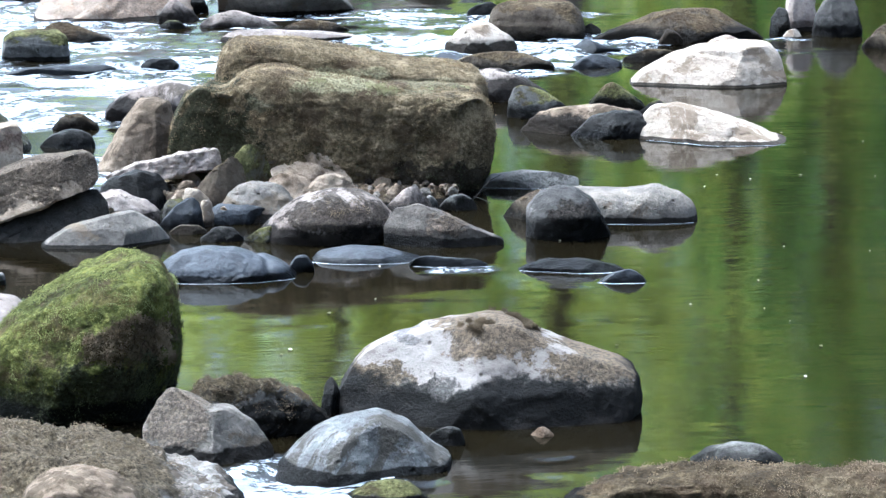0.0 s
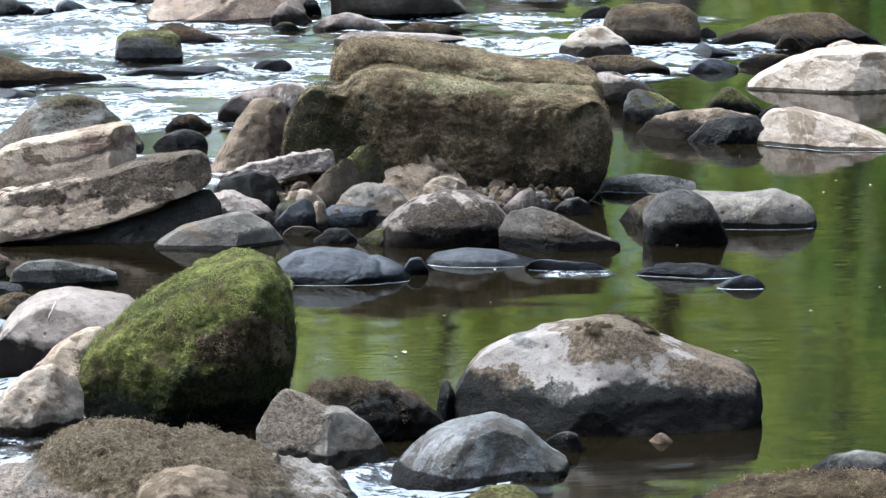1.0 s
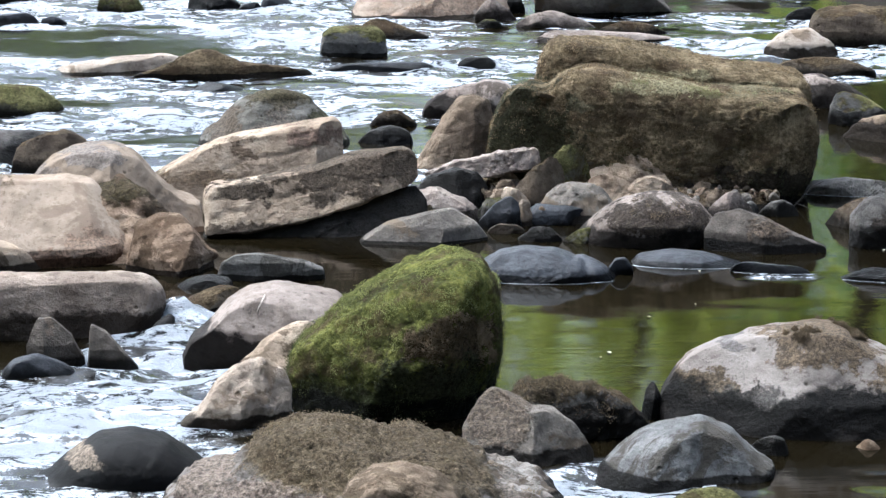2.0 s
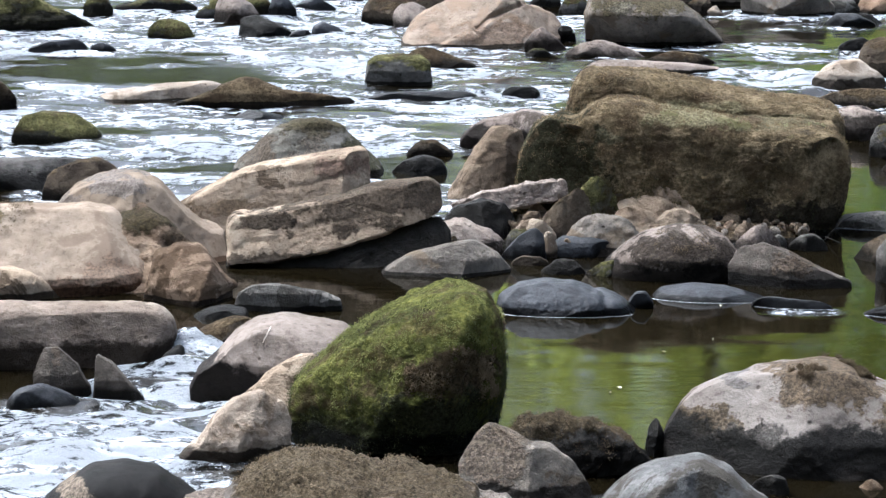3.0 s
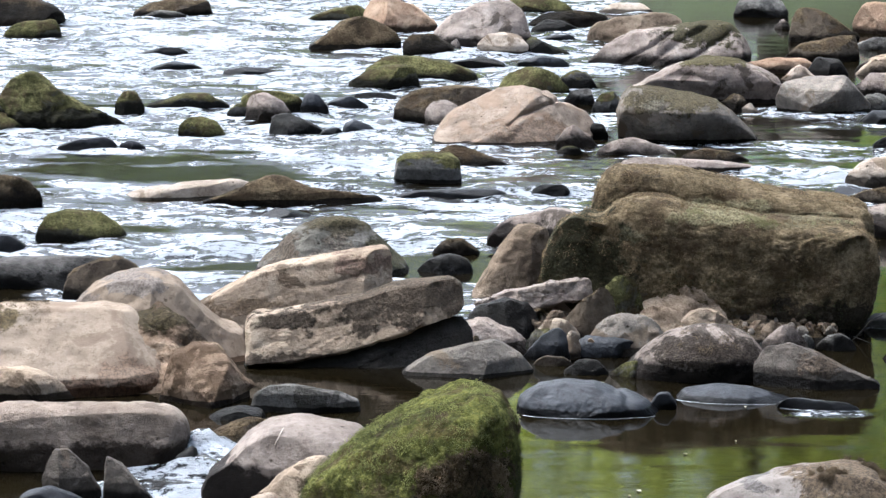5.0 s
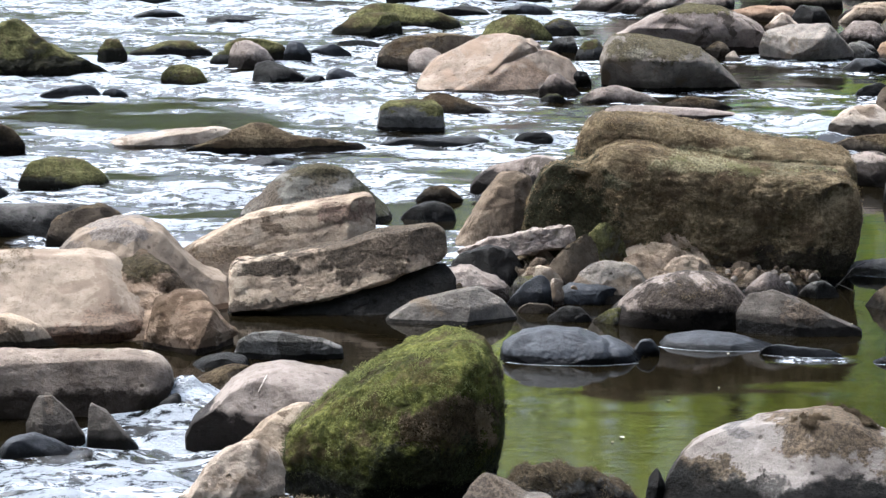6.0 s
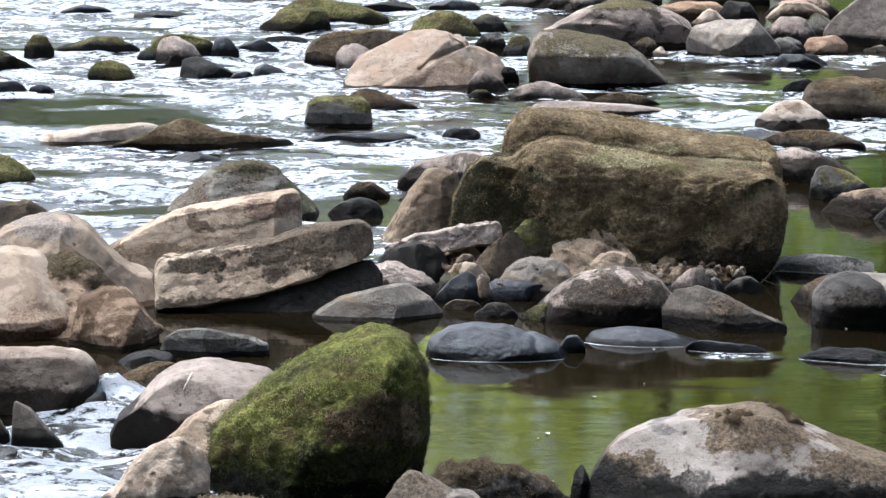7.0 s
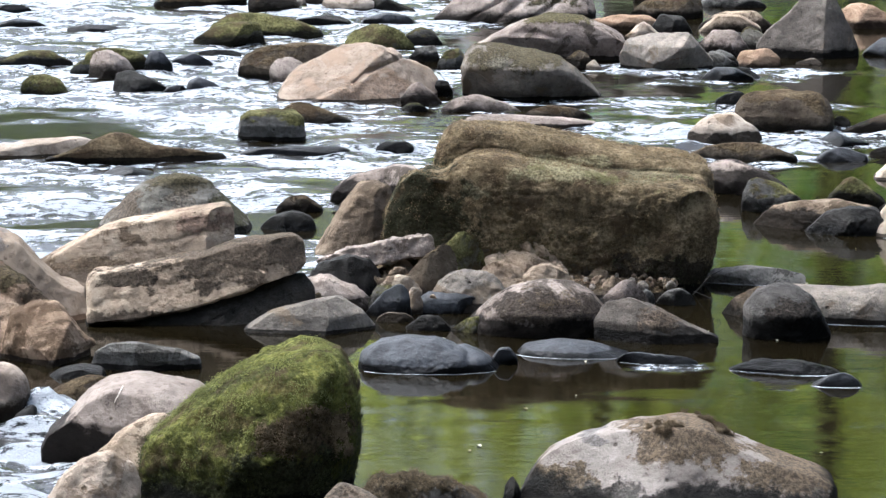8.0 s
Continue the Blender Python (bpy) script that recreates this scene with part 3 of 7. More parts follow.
def riffle(px, py):
    """How rough the water runs: rapids over the shallows, still pools between."""
    r = 0.02 + 0.0 * px
    r = r + 0.9 / (1 + np.exp((px - 0.6 - 0.05 * (py - 14)) * 3.2)) / (1 + np.exp(-(py - 12.6) * 2.2))
    r = r + spots(px, py, (-1.26, 8.68, 0.8, 1.2, 0.8), (-0.96, 9.33, 0.3, 0.5, 0.75), (-0.91, 9.77, 0.11, 0.2, 0.9), (1.42, 10.47, 0.22, 0.1, 0.55), (0.40, 7.70, 0.42, 0.32, 0.9), (1.26, 7.71, 0.3, 0.3, 0.3))
    r = r + spots(px, py, (2.52, 18.16, 1.2, 2.2, 0.37), (1.87, 15.99, 1.1, 1.0, 0.44), (2.95, 16.48, 1.0, 0.7, 0.3), (4.5, 15.95, 0.7, 0.4, 0.42))
    r = r - spots(px, py, (-1.5, 14.6, 0.5, 0.3, 0.35), (0.01, 14.05, 0.35, 0.45, 0.45), (-1.54, 9.63, 0.42, 0.45, 0.75), (-2.23, 16.75, 1.0, 1.0, 0.72), (-0.4, 15.2, 0.5, 0.4, 0.2))
    return np.clip(r, 0.015, 1.5)


def spaced(stops):
    """Coordinates from rows of (start, step), the last one the end."""
    out = []
    for (a0, step), (a1, _) in zip(stops, stops[1:]):
        out += list(np.arange(a0, a1 - step * 0.5, step))
    return np.array(out + [stops[-1][0]])


def water_sheet():
    xs = spaced([(-90, 10), (-10, 1), (-6, 0.045), (6.5, 1), (10, 10), (90, 0)])
    ys = spaced([(-30, 5), (5, 0.5), (6, 0.03), (12, 0.045), (20, 0.06), (31, 0.5), (36, 0)])
    X, Y = np.meshgrid(xs, ys, indexing="xy")
    px, py = X.ravel(), Y.ravel()
    flat = 0 * px
    # the edges of the rapids are ragged: tongues of broken water and slicks between them
    streak = fbm(np.stack([px * 0.8 + 0.25 * py, py * 1.7, flat + 1.5], -1), 4, 0.6)
    broken = riffle(px, py)
    rough = broken + np.where(py > 11.5, 0.8, 0.25) * streak * np.clip(broken * 4, 0, 1)
    rough = 0.015 + np.clip(1.9 * (rough - 0.27), 0, 1.15) ** 0.8 * np.clip(broken * 5, 0, 1) + 0.1 * np.clip(broken, 0, 0.5)
    swell = fbm(np.stack([px * 1.7, py * 3.6 + 0.6 * px, flat + 3], -1), 3, 0.62)
    chop = fbm(np.stack([px * 5.5, py * 9.0, flat + 9], -1), 2, 0.7)
    z = rough * (0.022 * swell + 0.014 * chop) + 0.0003 * swell + (0.055 + 0.022 * chop) * spots(px, py, (-0.93, 9.68, 0.13, 0.24, 1.0)) + 0.016 * chop * spots(px, py, (-1.0, 9.4, 0.28, 0.3, 1.0))
    fade = np.clip((31 - py) / 2, 0, 1) * np.clip((6.5 - np.abs(px)) / 1, 0, 1)
    verts = np.stack([px, py, z * fade], -1)
    w = len(xs)
    i, j = np.meshgrid(np.arange(len(ys) - 1), np.arange(w - 1), indexing="ij")
    faces = np.stack([i * w + j, i * w + j + 1, (i + 1) * w + j + 1, (i + 1) * w + j], -1).reshape(-1, 4).tolist()
    n = Nodes("stream_water")
    tc = n.add("TexCoord").outputs["Object"]
    att = n.tree.nodes.new("ShaderNodeAttribute")
    att.attribute_name = "riffle"
    thread = n.noise(n.add("Mapping", Vector=tc, Scale=(2.2, 7.5, 1.0)).outputs[0], 1.0, 5, 0.65, 0.6)
    run = n.math("MULTIPLY", att.outputs["Fac"], n.math("ADD", 0.24, n.math("MULTIPLY", n.step(thread, 0.37, 0.56), 0.95)))
    squeeze = n.add("Mapping", Vector=tc, Scale=(1.0, 1.5, 1.0)).outputs[0]
    small, tiny = n.noise(squeeze, 24, 7, 0.74, 0.25), n.noise(squeeze, 95, 4, 0.7, 0.2)
    lazy = n.noise(n.add("Mapping", Vector=tc, Scale=(1.0, 5.0, 1.0)).outputs[0], 4.0, 3, 0.5)
    ripple = n.math("ADD", small, n.math("MULTIPLY", tiny, 0.7))
    lap = n.tree.nodes.new("ShaderNodeAttribute")
    lap.attribute_name = "lapping"
    slow = n.add("Bump", Strength=lap.outputs["Fac"], Distance=0.045, Height=lazy)
    bump = n.add("Bump", Strength=n.math("ADD", 0.003, n.math("MULTIPLY", n.math("POWER", run, 1.3), 0.8), clamp=True), Distance=0.045, Height=ripple, Normal=slow.outputs[0])
    broad = n.noise(n.add("Mapping", Vector=tc, Scale=(1.1, 3.2, 1.0)).outputs[0], 1.0, 4, 0.6, 0.4)
    # foam white, spread wider to stand in for bright sky reflections
    foam = n.math("MULTIPLY", n.step(n.math("ADD", n.math("ADD", n.math("MULTIPLY", n.noise(squeeze, 12, 7, 0.8, 0.3), 0.75), n.math("MULTIPLY", broad, 0.32)), n.math("MULTIPLY", run, 0.1)), 0.575, 0.665), n.step(run, 0.15, 0.6))
    body = n.ramp(n.noise(tc, 0.9, 4, 0.6), (0.35, (0.003, 0.0023, 0.0012)), (0.65, (0.006, 0.0046, 0.002)))
    n.put(n.bsdf.inputs["Base Color"], n.mix("MIX", foam, body, (0.47, 0.5, 0.54)))
    n.put(n.bsdf.inputs["Roughness"], n.math("ADD", 0.02, n.math("MULTIPLY", foam, 0.5)))
    n.bsdf.inputs["IOR"].default_value = 1.333
    n.put(n.bsdf.inputs["Normal"], bump.outputs[0])
    ob = mesh_object("water", verts, faces, n.mat)
    layer = ob.data.attributes.new("riffle", "FLOAT", "POINT")
    layer.data.foreach_set("value", rough * fade)
    layer = ob.data.attributes.new("lapping", "FLOAT", "POINT")
    layer.data.foreach_set("value", 0.018 + spots(px, py, (0.85, 9.2, 1.0, 0.22, 0.012), (0.85, 10.25, 1.0, 0.75, -0.0145)))
    return tagged(ob, "shallow stream, rippled white riffles and a still green pool", "water", kind="structure")


water_sheet()


def bed_and_banks():
    """One sheet: the gravel bed under the stream, rising to grassy banks all round."""
    xs = spaced([(-900, 200), (-100, 20), (-40, 2), (40, 20), (100, 200), (900, 0)])
    ys = spaced([(-900, 200), (-100, 20), (-40, 4), (-4, 0.5), (6, 4), (60, 20), (100, 200), (900, 0)])
    X, Y = np.meshgrid(xs, ys, indexing="xy")
    px, py = X.ravel(), Y.ravel()
    out = np.maximum(np.maximum(py - 31, 4.2 - py), np.abs(px) - 24)
    z = np.clip(-0.35 + 0.30 * out, -0.35, np.where(py < 10, 0.9, 1.6)) + np.clip(out, 0, 1) * 0.25 * fbm(np.stack([px * 0.3, py * 0.3, 0 * px], -1), 3)
    w = len(xs)
    i, j = np.meshgrid(np.arange(len(ys) - 1), np.arange(w - 1), indexing="ij")
    faces = np.stack([i * w + j, i * w + j + 1, (i + 1) * w + j + 1, (i + 1) * w + j], -1).reshape(-1, 4).tolist()
    n = Nodes("earth_and_grass")
    tc = n.add("TexCoord").outputs["Object"]
    colour = n.ramp(n.noise(tc, 0.8, 8, 0.7), (0.35, (0.035, 0.03, 0.018)), (0.55, (0.05, 0.07, 0.02)), (0.7, (0.07, 0.1, 0.03)))
    n.put(n.bsdf.inputs["Base Color"], colour)
    n.bsdf.inputs["Roughness"].default_value = 0.95
    n.put(n.bsdf.inputs["Normal"], n.add("Bump", Strength=0.6, Distance=0.1, Height=n.noise(tc, 6, 6, 0.7)).outputs[0])
    ob = mesh_object("ground", np.stack([px, py, z], -1), faces, n.mat)
    return tagged(ob, "dark stream bed rising to grassy banks", "ground", kind="structure")


bed_and_banks()

BARK = Nodes("bark")
_where = BARK.add("Mapping", Vector=BARK.add("TexCoord").outputs["Object"], Scale=(6.0, 6.0, 1.2)).outputs[0]
BARK.put(BARK.bsdf.inputs["Base Color"], BARK.ramp(BARK.noise(_where, 2, 8, 0.7), (0.35, (0.03, 0.025, 0.018)), (0.65, (0.1, 0.085, 0.06))))
BARK.bsdf.inputs["Roughness"].default_value = 0.9
LEAF = foliage("tree_leaves", (0.15, 0.29, 0.06), (0.31, 0.48, 0.13), 0.5, 0.65)
DULL = foliage("dull_leaves", (0.11, 0.15, 0.045), (0.24, 0.28, 0.1), 0.5, 0.45)
YOUNG = foliage("young_leaves", (0.44, 0.5, 0.09), (0.64, 0.68, 0.19), 0.5, 0.78)
# leaf colour darkened so the added wood throws back little light
DARKENED = foliage("darkened_leaves", (0.03, 0.055, 0.012), (0.07, 0.11, 0.025), 0.6, 0.3)


def limb(points, radii, sides=7):
    """A tapered tube through the points."""
    verts, faces = [], []
    for k, (p, r) in enumerate(zip(points, radii)):
        for s in range(sides):
            a2 = 2 * math.pi * s / sides
            verts.append((p[0] + r * math.cos(a2), p[1] + r * math.sin(a2), p[2]))
        if k:
            b0 = (k - 1) * sides
            faces += [(b0 + s, b0 + (s + 1) % sides, b0 + sides + (s + 1) % sides, b0 + sides + s) for s in range(sides)]
    return verts, faces


def tree(x, y, tall, spread, seed, base=1.0, low=0.12, leaf=None, per=80):
    rng = np.random.default_rng(seed)
    root = tagged(new("tree"), "broad-leaved green tree standing out of direct view", "tree", "trees on the bank")
    root.matrix_world = pose(x, y, base, 0, 0, 0)
    bend = rng.normal(0, 0.03 * tall, 2)
    ks = np.linspace(0, 1, 7)
    trunk = [(bend[0] * k * k, bend[1] * k * k, -0.6 + k * tall * 0.85) for k in ks]
    v, f = limb(trunk, [0.022 * tall * (1.15 - k) for k in ks], 9)
    tips = []
    for b in range(9):
        k = rng.uniform(low + 0.05, 0.75)
        s = np.array([bend[0] * k * k, bend[1] * k * k, k * tall * 0.85])
        a2 = b * 2.4 + rng.uniform(-0.4, 0.4)
        reach = spread * (1.0 - 0.5 * k) * rng.uniform(0.7, 1.0)
        t2 = s + (math.cos(a2) * reach, math.sin(a2) * reach, rng.uniform(0.05, 0.25) * tall)
        v2, f2 = limb([s, (s + t2) / 2 + (0, 0, 0.2), t2], [0.008 * tall, 0.005 * tall, 0.002 * tall], 5)
        f += [tuple(n + len(v) for n in q) for q in f2]
        v += v2
        tips.append(t2)
    mesh_object("trunk", np.array(v), f, BARK.mat, root)
    mids = []
    for n in range(46):
        k = rng.uniform(low, 1.0)
        wide = spread * math.sin(math.pi * min(1, max(0.0, (k - low) / (1 - low)) * 0.82 + 0.16)) ** 0.7
        a2, rr = rng.uniform(0, 6.28), wide * math.sqrt(rng.uniform(0.1, 1))
        mids.append((bend[0] * k * k + rr * math.cos(a2), bend[1] * k * k + rr * math.sin(a2), k * tall))
    mids = np.array(mids + [tuple(t2) for t2 in tips])
    count = len(mids) * per
    c = np.repeat(mids, per, 0) + rng.normal(0, 1, (count, 3)) * (spread * 0.17, spread * 0.17, tall * 0.035)
    d1, d2 = rng.normal(0, 1, (count, 3)), rng.normal(0, 1, (count, 3))
    d1 /= np.linalg.norm(d1, axis=1, keepdims=True)
    d2 = np.cross(d1, d2)
    d2 /= np.linalg.norm(d2, axis=1, keepdims=True)
    sz = rng.uniform(0.14, 0.34, (count, 1))
    blades = np.stack([c - d1 * sz, c + d2 * sz * 0.55, c + d1 * sz, c - d2 * sz * 0.55], 1).reshape(-1, 3)
    mesh_object("crown", blades, np.arange(len(blades)).reshape(-1, 4).tolist(), leaf or LEAF, root, smooth=False)
    return root


TREE_RNG = np.random.default_rng(5)
for k in range(12):
    tree(1.6 + k * 2.7 + TREE_RNG.uniform(-0.6, 0.6), 38 + TREE_RNG.uniform(-1.5, 4), 10.0 + k if k < 4 else TREE_RNG.uniform(12, 17), TREE_RNG.uniform(3.0, 4.0), 40 + k,
         low=0.45 if k < 2 else 0.03, per=17 if k < 2 else 22 if k < 4 else 36, leaf=YOUNG if k < 4 else None)
OLD = [tree(-5.8, 70, 12.2, 4.4, 70, low=0.02, per=40, leaf=DULL), tree(-10.0, 72, 11.4, 4.6, 71, low=0.02, per=40, leaf=DULL), tree(-27.0, 41, 16.0, 4.6, 72, low=0.03, leaf=DARKENED), tree(34.0, 47, 15.0, 4.6, 73, low=0.03, per=30)]
for k in range(9):
    copy_thing(OLD[k % 2], pose(-7.5 - 3.4 * k, 74 + TREE_RNG.uniform(-2, 3), 1.0, 0, 0, 70 * k))
for which, tx, ty, wide, tall in ((0, -2.4, 73, 0.8, 1.32), (0, 0.9, 73, 0.7, 1.25), (3, 11.6, 52, 0.9, 1.45), (3, 14.6, 53, 1.0, 1.5), (3, 17.8, 52, 1.0, 1.45)):
    high_tree = copy_thing(OLD[which], pose(tx, ty, 1.0, 0, 0, 130 + 40 * tx))
    high_tree.scale = (wide, wide, tall)
for k in range(11):
    copy_thing(OLD[3], pose(5.5 + 3.2 * k + TREE_RNG.uniform(-0.5, 0.5), 46 + TREE_RNG.uniform(-1, 2), 1.0, 0, 0, 61 * k))
for k in range(13):
    # unseen wood behind the watcher, added to block sky light from there
    copy_thing(OLD[2], pose(-24 + 4.0 * k + TREE_RNG.uniform(-0.7, 0.7), -8.5 + TREE_RNG.uniform(-2, 0.5), 1.0, 0, 0, 47 * k))
# more unseen trees at both sides, added to hold back sky light
for k in range(7):
    copy_thing(OLD[2], pose(23 + TREE_RNG.uniform(-1, 2), -4 + 6.0 * k, 1.0, 0, 0, 83 * k))
    copy_thing(OLD[2], pose(-25 + TREE_RNG.uniform(-2, 1), -4 + 6.0 * k, 1.0, 0, 0, 29 * k))

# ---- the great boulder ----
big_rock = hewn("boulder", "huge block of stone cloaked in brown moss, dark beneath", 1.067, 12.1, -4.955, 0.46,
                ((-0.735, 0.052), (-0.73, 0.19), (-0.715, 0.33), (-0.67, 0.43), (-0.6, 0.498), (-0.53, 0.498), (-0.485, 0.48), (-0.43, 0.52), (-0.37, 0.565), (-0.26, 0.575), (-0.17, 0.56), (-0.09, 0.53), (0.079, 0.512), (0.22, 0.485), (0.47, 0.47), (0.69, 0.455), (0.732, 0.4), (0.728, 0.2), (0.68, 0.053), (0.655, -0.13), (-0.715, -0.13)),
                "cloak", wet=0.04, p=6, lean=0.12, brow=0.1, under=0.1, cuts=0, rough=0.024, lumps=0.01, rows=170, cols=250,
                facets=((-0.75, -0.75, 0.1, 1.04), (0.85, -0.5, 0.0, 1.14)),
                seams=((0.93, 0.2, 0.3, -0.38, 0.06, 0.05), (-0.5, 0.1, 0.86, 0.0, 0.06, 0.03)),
                # first patch: olive moss darkened for shade; second: the undercut's shade as colour
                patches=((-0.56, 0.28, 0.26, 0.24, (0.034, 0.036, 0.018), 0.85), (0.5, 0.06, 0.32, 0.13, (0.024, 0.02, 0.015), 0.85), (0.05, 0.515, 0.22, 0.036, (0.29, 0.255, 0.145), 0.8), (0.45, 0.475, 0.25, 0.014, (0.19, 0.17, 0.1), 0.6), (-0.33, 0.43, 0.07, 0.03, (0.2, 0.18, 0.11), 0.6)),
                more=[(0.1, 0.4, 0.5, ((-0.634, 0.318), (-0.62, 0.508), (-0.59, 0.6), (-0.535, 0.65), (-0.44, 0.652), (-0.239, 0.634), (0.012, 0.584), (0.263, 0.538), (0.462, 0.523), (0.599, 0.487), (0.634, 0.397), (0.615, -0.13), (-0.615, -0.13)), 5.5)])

# ---- rocks of the stream, far to near ----
hewn("rock", "rock overgrown with olive green moss", 0.645, 27.287, -1.292, 0.46, ((-0.385, 0.035), (-0.166, 0.152), (0.11, 0.164), (0.33, 0.063), (0.385, 0.016), (0.374, -0.13), (-0.374, -0.13)), "olive", p=2.7, lean=0.35, brow=0.07, under=0.22, rough=0.055, cuts=6, rows=44, cols=64)
hewn("rock", "flat pale stone on the far shallows", 1.539, 27.229, -3.175, 0.32, ((-0.274, 0.001), (-0.127, 0.093), (0.147, 0.089), (0.274, 0.004), (0.266, -0.13), (-0.266, -0.13)), "pale", p=2.7, lean=0.35, brow=0.07, under=0.22, rough=0.055, cuts=6, rows=44, cols=64)
hewn("boulder", "weathered brown boulder with dry moss on top", -2.869, 27.1, 6.115, 0.46, ((-0.392, 0.005), (-0.239, 0.099), (-0.047, 0.136), (0.362, 0.121), (0.392, -0.005), (0.381, -0.13), (-0.381, -0.13)), "brown", p=2.7, lean=0.35, brow=0.07, under=0.22, rough=0.055, cuts=9, rows=44, cols=64)
hewn("stone", "rounded mid-grey gritstone stone, damp near the water", -2.909, 26.837, 6.259, 0.25, ((-0.208, 0.005), (-0.061, 0.059), (0.127, 0.04), (0.208, 0.001), (0.202, -0.13), (-0.202, -0.13)), "grey", p=2.7, lean=0.35, brow=0.07, under=0.22, rough=0.055, cuts=9, rows=44, cols=64)
hewn("rock", "rounded mid-grey gritstone rock, damp near the water", 2.796, 26.759, -5.91, 0.31, ((-0.262, 0.018), (-0.222, 0.155), (-0.062, 0.188), (0.207, 0.158), (0.262, 0.06), (0.254, -0.13), (-0.254, -0.13)), "grey", p=2.7, lean=0.35, brow=0.07, under=0.22, rough=0.055, cuts=9, rows=44, cols=64)
hewn("rock", "rock overgrown with olive green moss", -1.234, 26.434, 2.743, 0.37, ((-0.312, 0.004), (-0.061, 0.103), (0.206, 0.14), (0.312, 0.052), (0.303, -0.13), (-0.303, -0.13)), "olive", p=2.7, lean=0.35, brow=0.07, under=0.22, rough=0.055, cuts=6, rows=44, cols=64)
hewn("rock", "rock covered with dry brown moss", 0.938, 25.981, -2.005, 0.33, ((-0.385, 0.019), (-0.218, 0.108), (0.096, 0.13), (0.332, 0.094), (0.385, 0.022), (0.374, -0.13), (-0.374, -0.13)), "umber", p=2.7, lean=0.35, brow=0.07, under=0.22, rough=0.055, cuts=6, rows=44, cols=64)
hewn("boulder", "boulder covered with dry brown moss", -4.164, 25.933, 9.206, 0.51, ((-0.433, 0.123), (-0.353, 0.219), (-0.196, 0.259), (0.115, 0.249), (0.347, 0.177), (0.433, 0.058), (0.42, -0.13), (-0.42, -0.13)), "umber", p=2.7, lean=0.35, brow=0.07, under=0.22, rough=0.055, cuts=9, rows=44, cols=64)
rock("stone", "pinkish grey gritstone stone lying in the stream", 2.869, 25.573, -6.344, 0.138, 0.096, (0.02, 0.033, 0.047, 0.06, 0.073, 0.087, 0.088, 0.078, 0.067, 0.057, 0.047), "pinkish", rows=40, cols=34)
hewn("stone", "rounded mid-grey gritstone stone, damp near the water", 0.795, 25.371, -1.728, 0.27, ((-0.228, 0.019), (-0.09, 0.103), (0.064, 0.093), (0.228, 0.015), (0.221, -0.13), (-0.221, -0.13)), "grey", p=2.7, lean=0.35, brow=0.07, under=0.22, rough=0.055, cuts=9, rows=44, cols=64)
hewn("boulder", "rough orange-tan boulder behind darker ones", -0.617, 25.267, 1.471, 0.4, ((-0.339, 0.172), (-0.252, 0.284), (-0.058, 0.309), (0.146, 0.243), (0.248, 0.139), (0.339, 0.074), (0.329, -0.13), (-0.329, -0.13)), "orange", p=2.7, lean=0.35, brow=0.07, under=0.22, rough=0.055, cuts=9, rows=44, cols=64)
hewn("boulder", "orange-tan sandstone boulder at the far shallows", 3.733, 25.15, -8.393, 0.34, ((-0.283, 0.107), (-0.197, 0.262), (0.003, 0.285), (0.154, 0.257), (0.283, 0.093), (0.275, -0.13), (-0.275, -0.13)), "orange", p=2.7, lean=0.35, brow=0.07, under=0.22, rough=0.055, cuts=9, rows=44, cols=64)
hewn("rock", "rock overgrown with olive green moss", -3.878, 24.814, 8.963, 0.31, ((-0.261, 0.02), (-0.174, 0.111), (-0.024, 0.144), (0.1, 0.142), (0.2, 0.161), (0.248, 0.094), (0.261, 0.013), (0.253, -0.13), (-0.253, -0.13)), "olive", p=2.7, lean=0.35, brow=0.07, under=0.22, rough=0.055, cuts=6, rows=44, cols=64)
hewn("stone", "wet slate-grey stone low in the water", 0.79, 24.44, -1.782, 0.2, ((-0.168, 0.023), (-0.035, 0.063), (0.113, 0.059), (0.168, 0.014), (0.163, -0.13), (-0.163, -0.13)), "slate", p=2.7, lean=0.35, brow=0.07, under=0.22, rough=0.04, cuts=4, rows=44, cols=64)
hewn("boulder", "weathered brown boulder with dry moss on top", 3.119, 24.417, -7.222, 0.36, ((-0.308, 0.054), (-0.292, 0.207), (-0.225, 0.297), (-0.078, 0.284), (0.12, 0.162), (0.308, 0.062), (0.298, -0.13), (-0.298, -0.13)), "brown", p=2.7, lean=0.35, brow=0.07, under=0.22, rough=0.055, cuts=9, rows=44, cols=64)
hewn("boulder", "brown weathered sandstone boulder", 1.458, 24.369, -3.361, 0.37, ((-0.439, 0.05), (-0.386, 0.148), (-0.141, 0.214), (0.251, 0.256), (0.409, 0.212), (0.439, 0.086), (0.426, -0.13), (-0.426, -0.13)), "weathered", p=2.7, lean=0.35, brow=0.07, under=0.22, rough=0.055, cuts=9, rows=44, cols=64)
hewn("boulder", "broad tan boulder with brown moss on its back", 0.112, 24.136, -0.194, 0.5, ((-0.425, 0.113), (-0.269, 0.253), (-0.025, 0.351), (0.219, 0.38), (0.366, 0.283), (0.425, 0.113), (0.412, -0.13), (-0.412, -0.13)), "pinkish", p=2.7, lean=0.35, brow=0.07, under=0.22, rough=0.055, cuts=9, rows=44, cols=64)
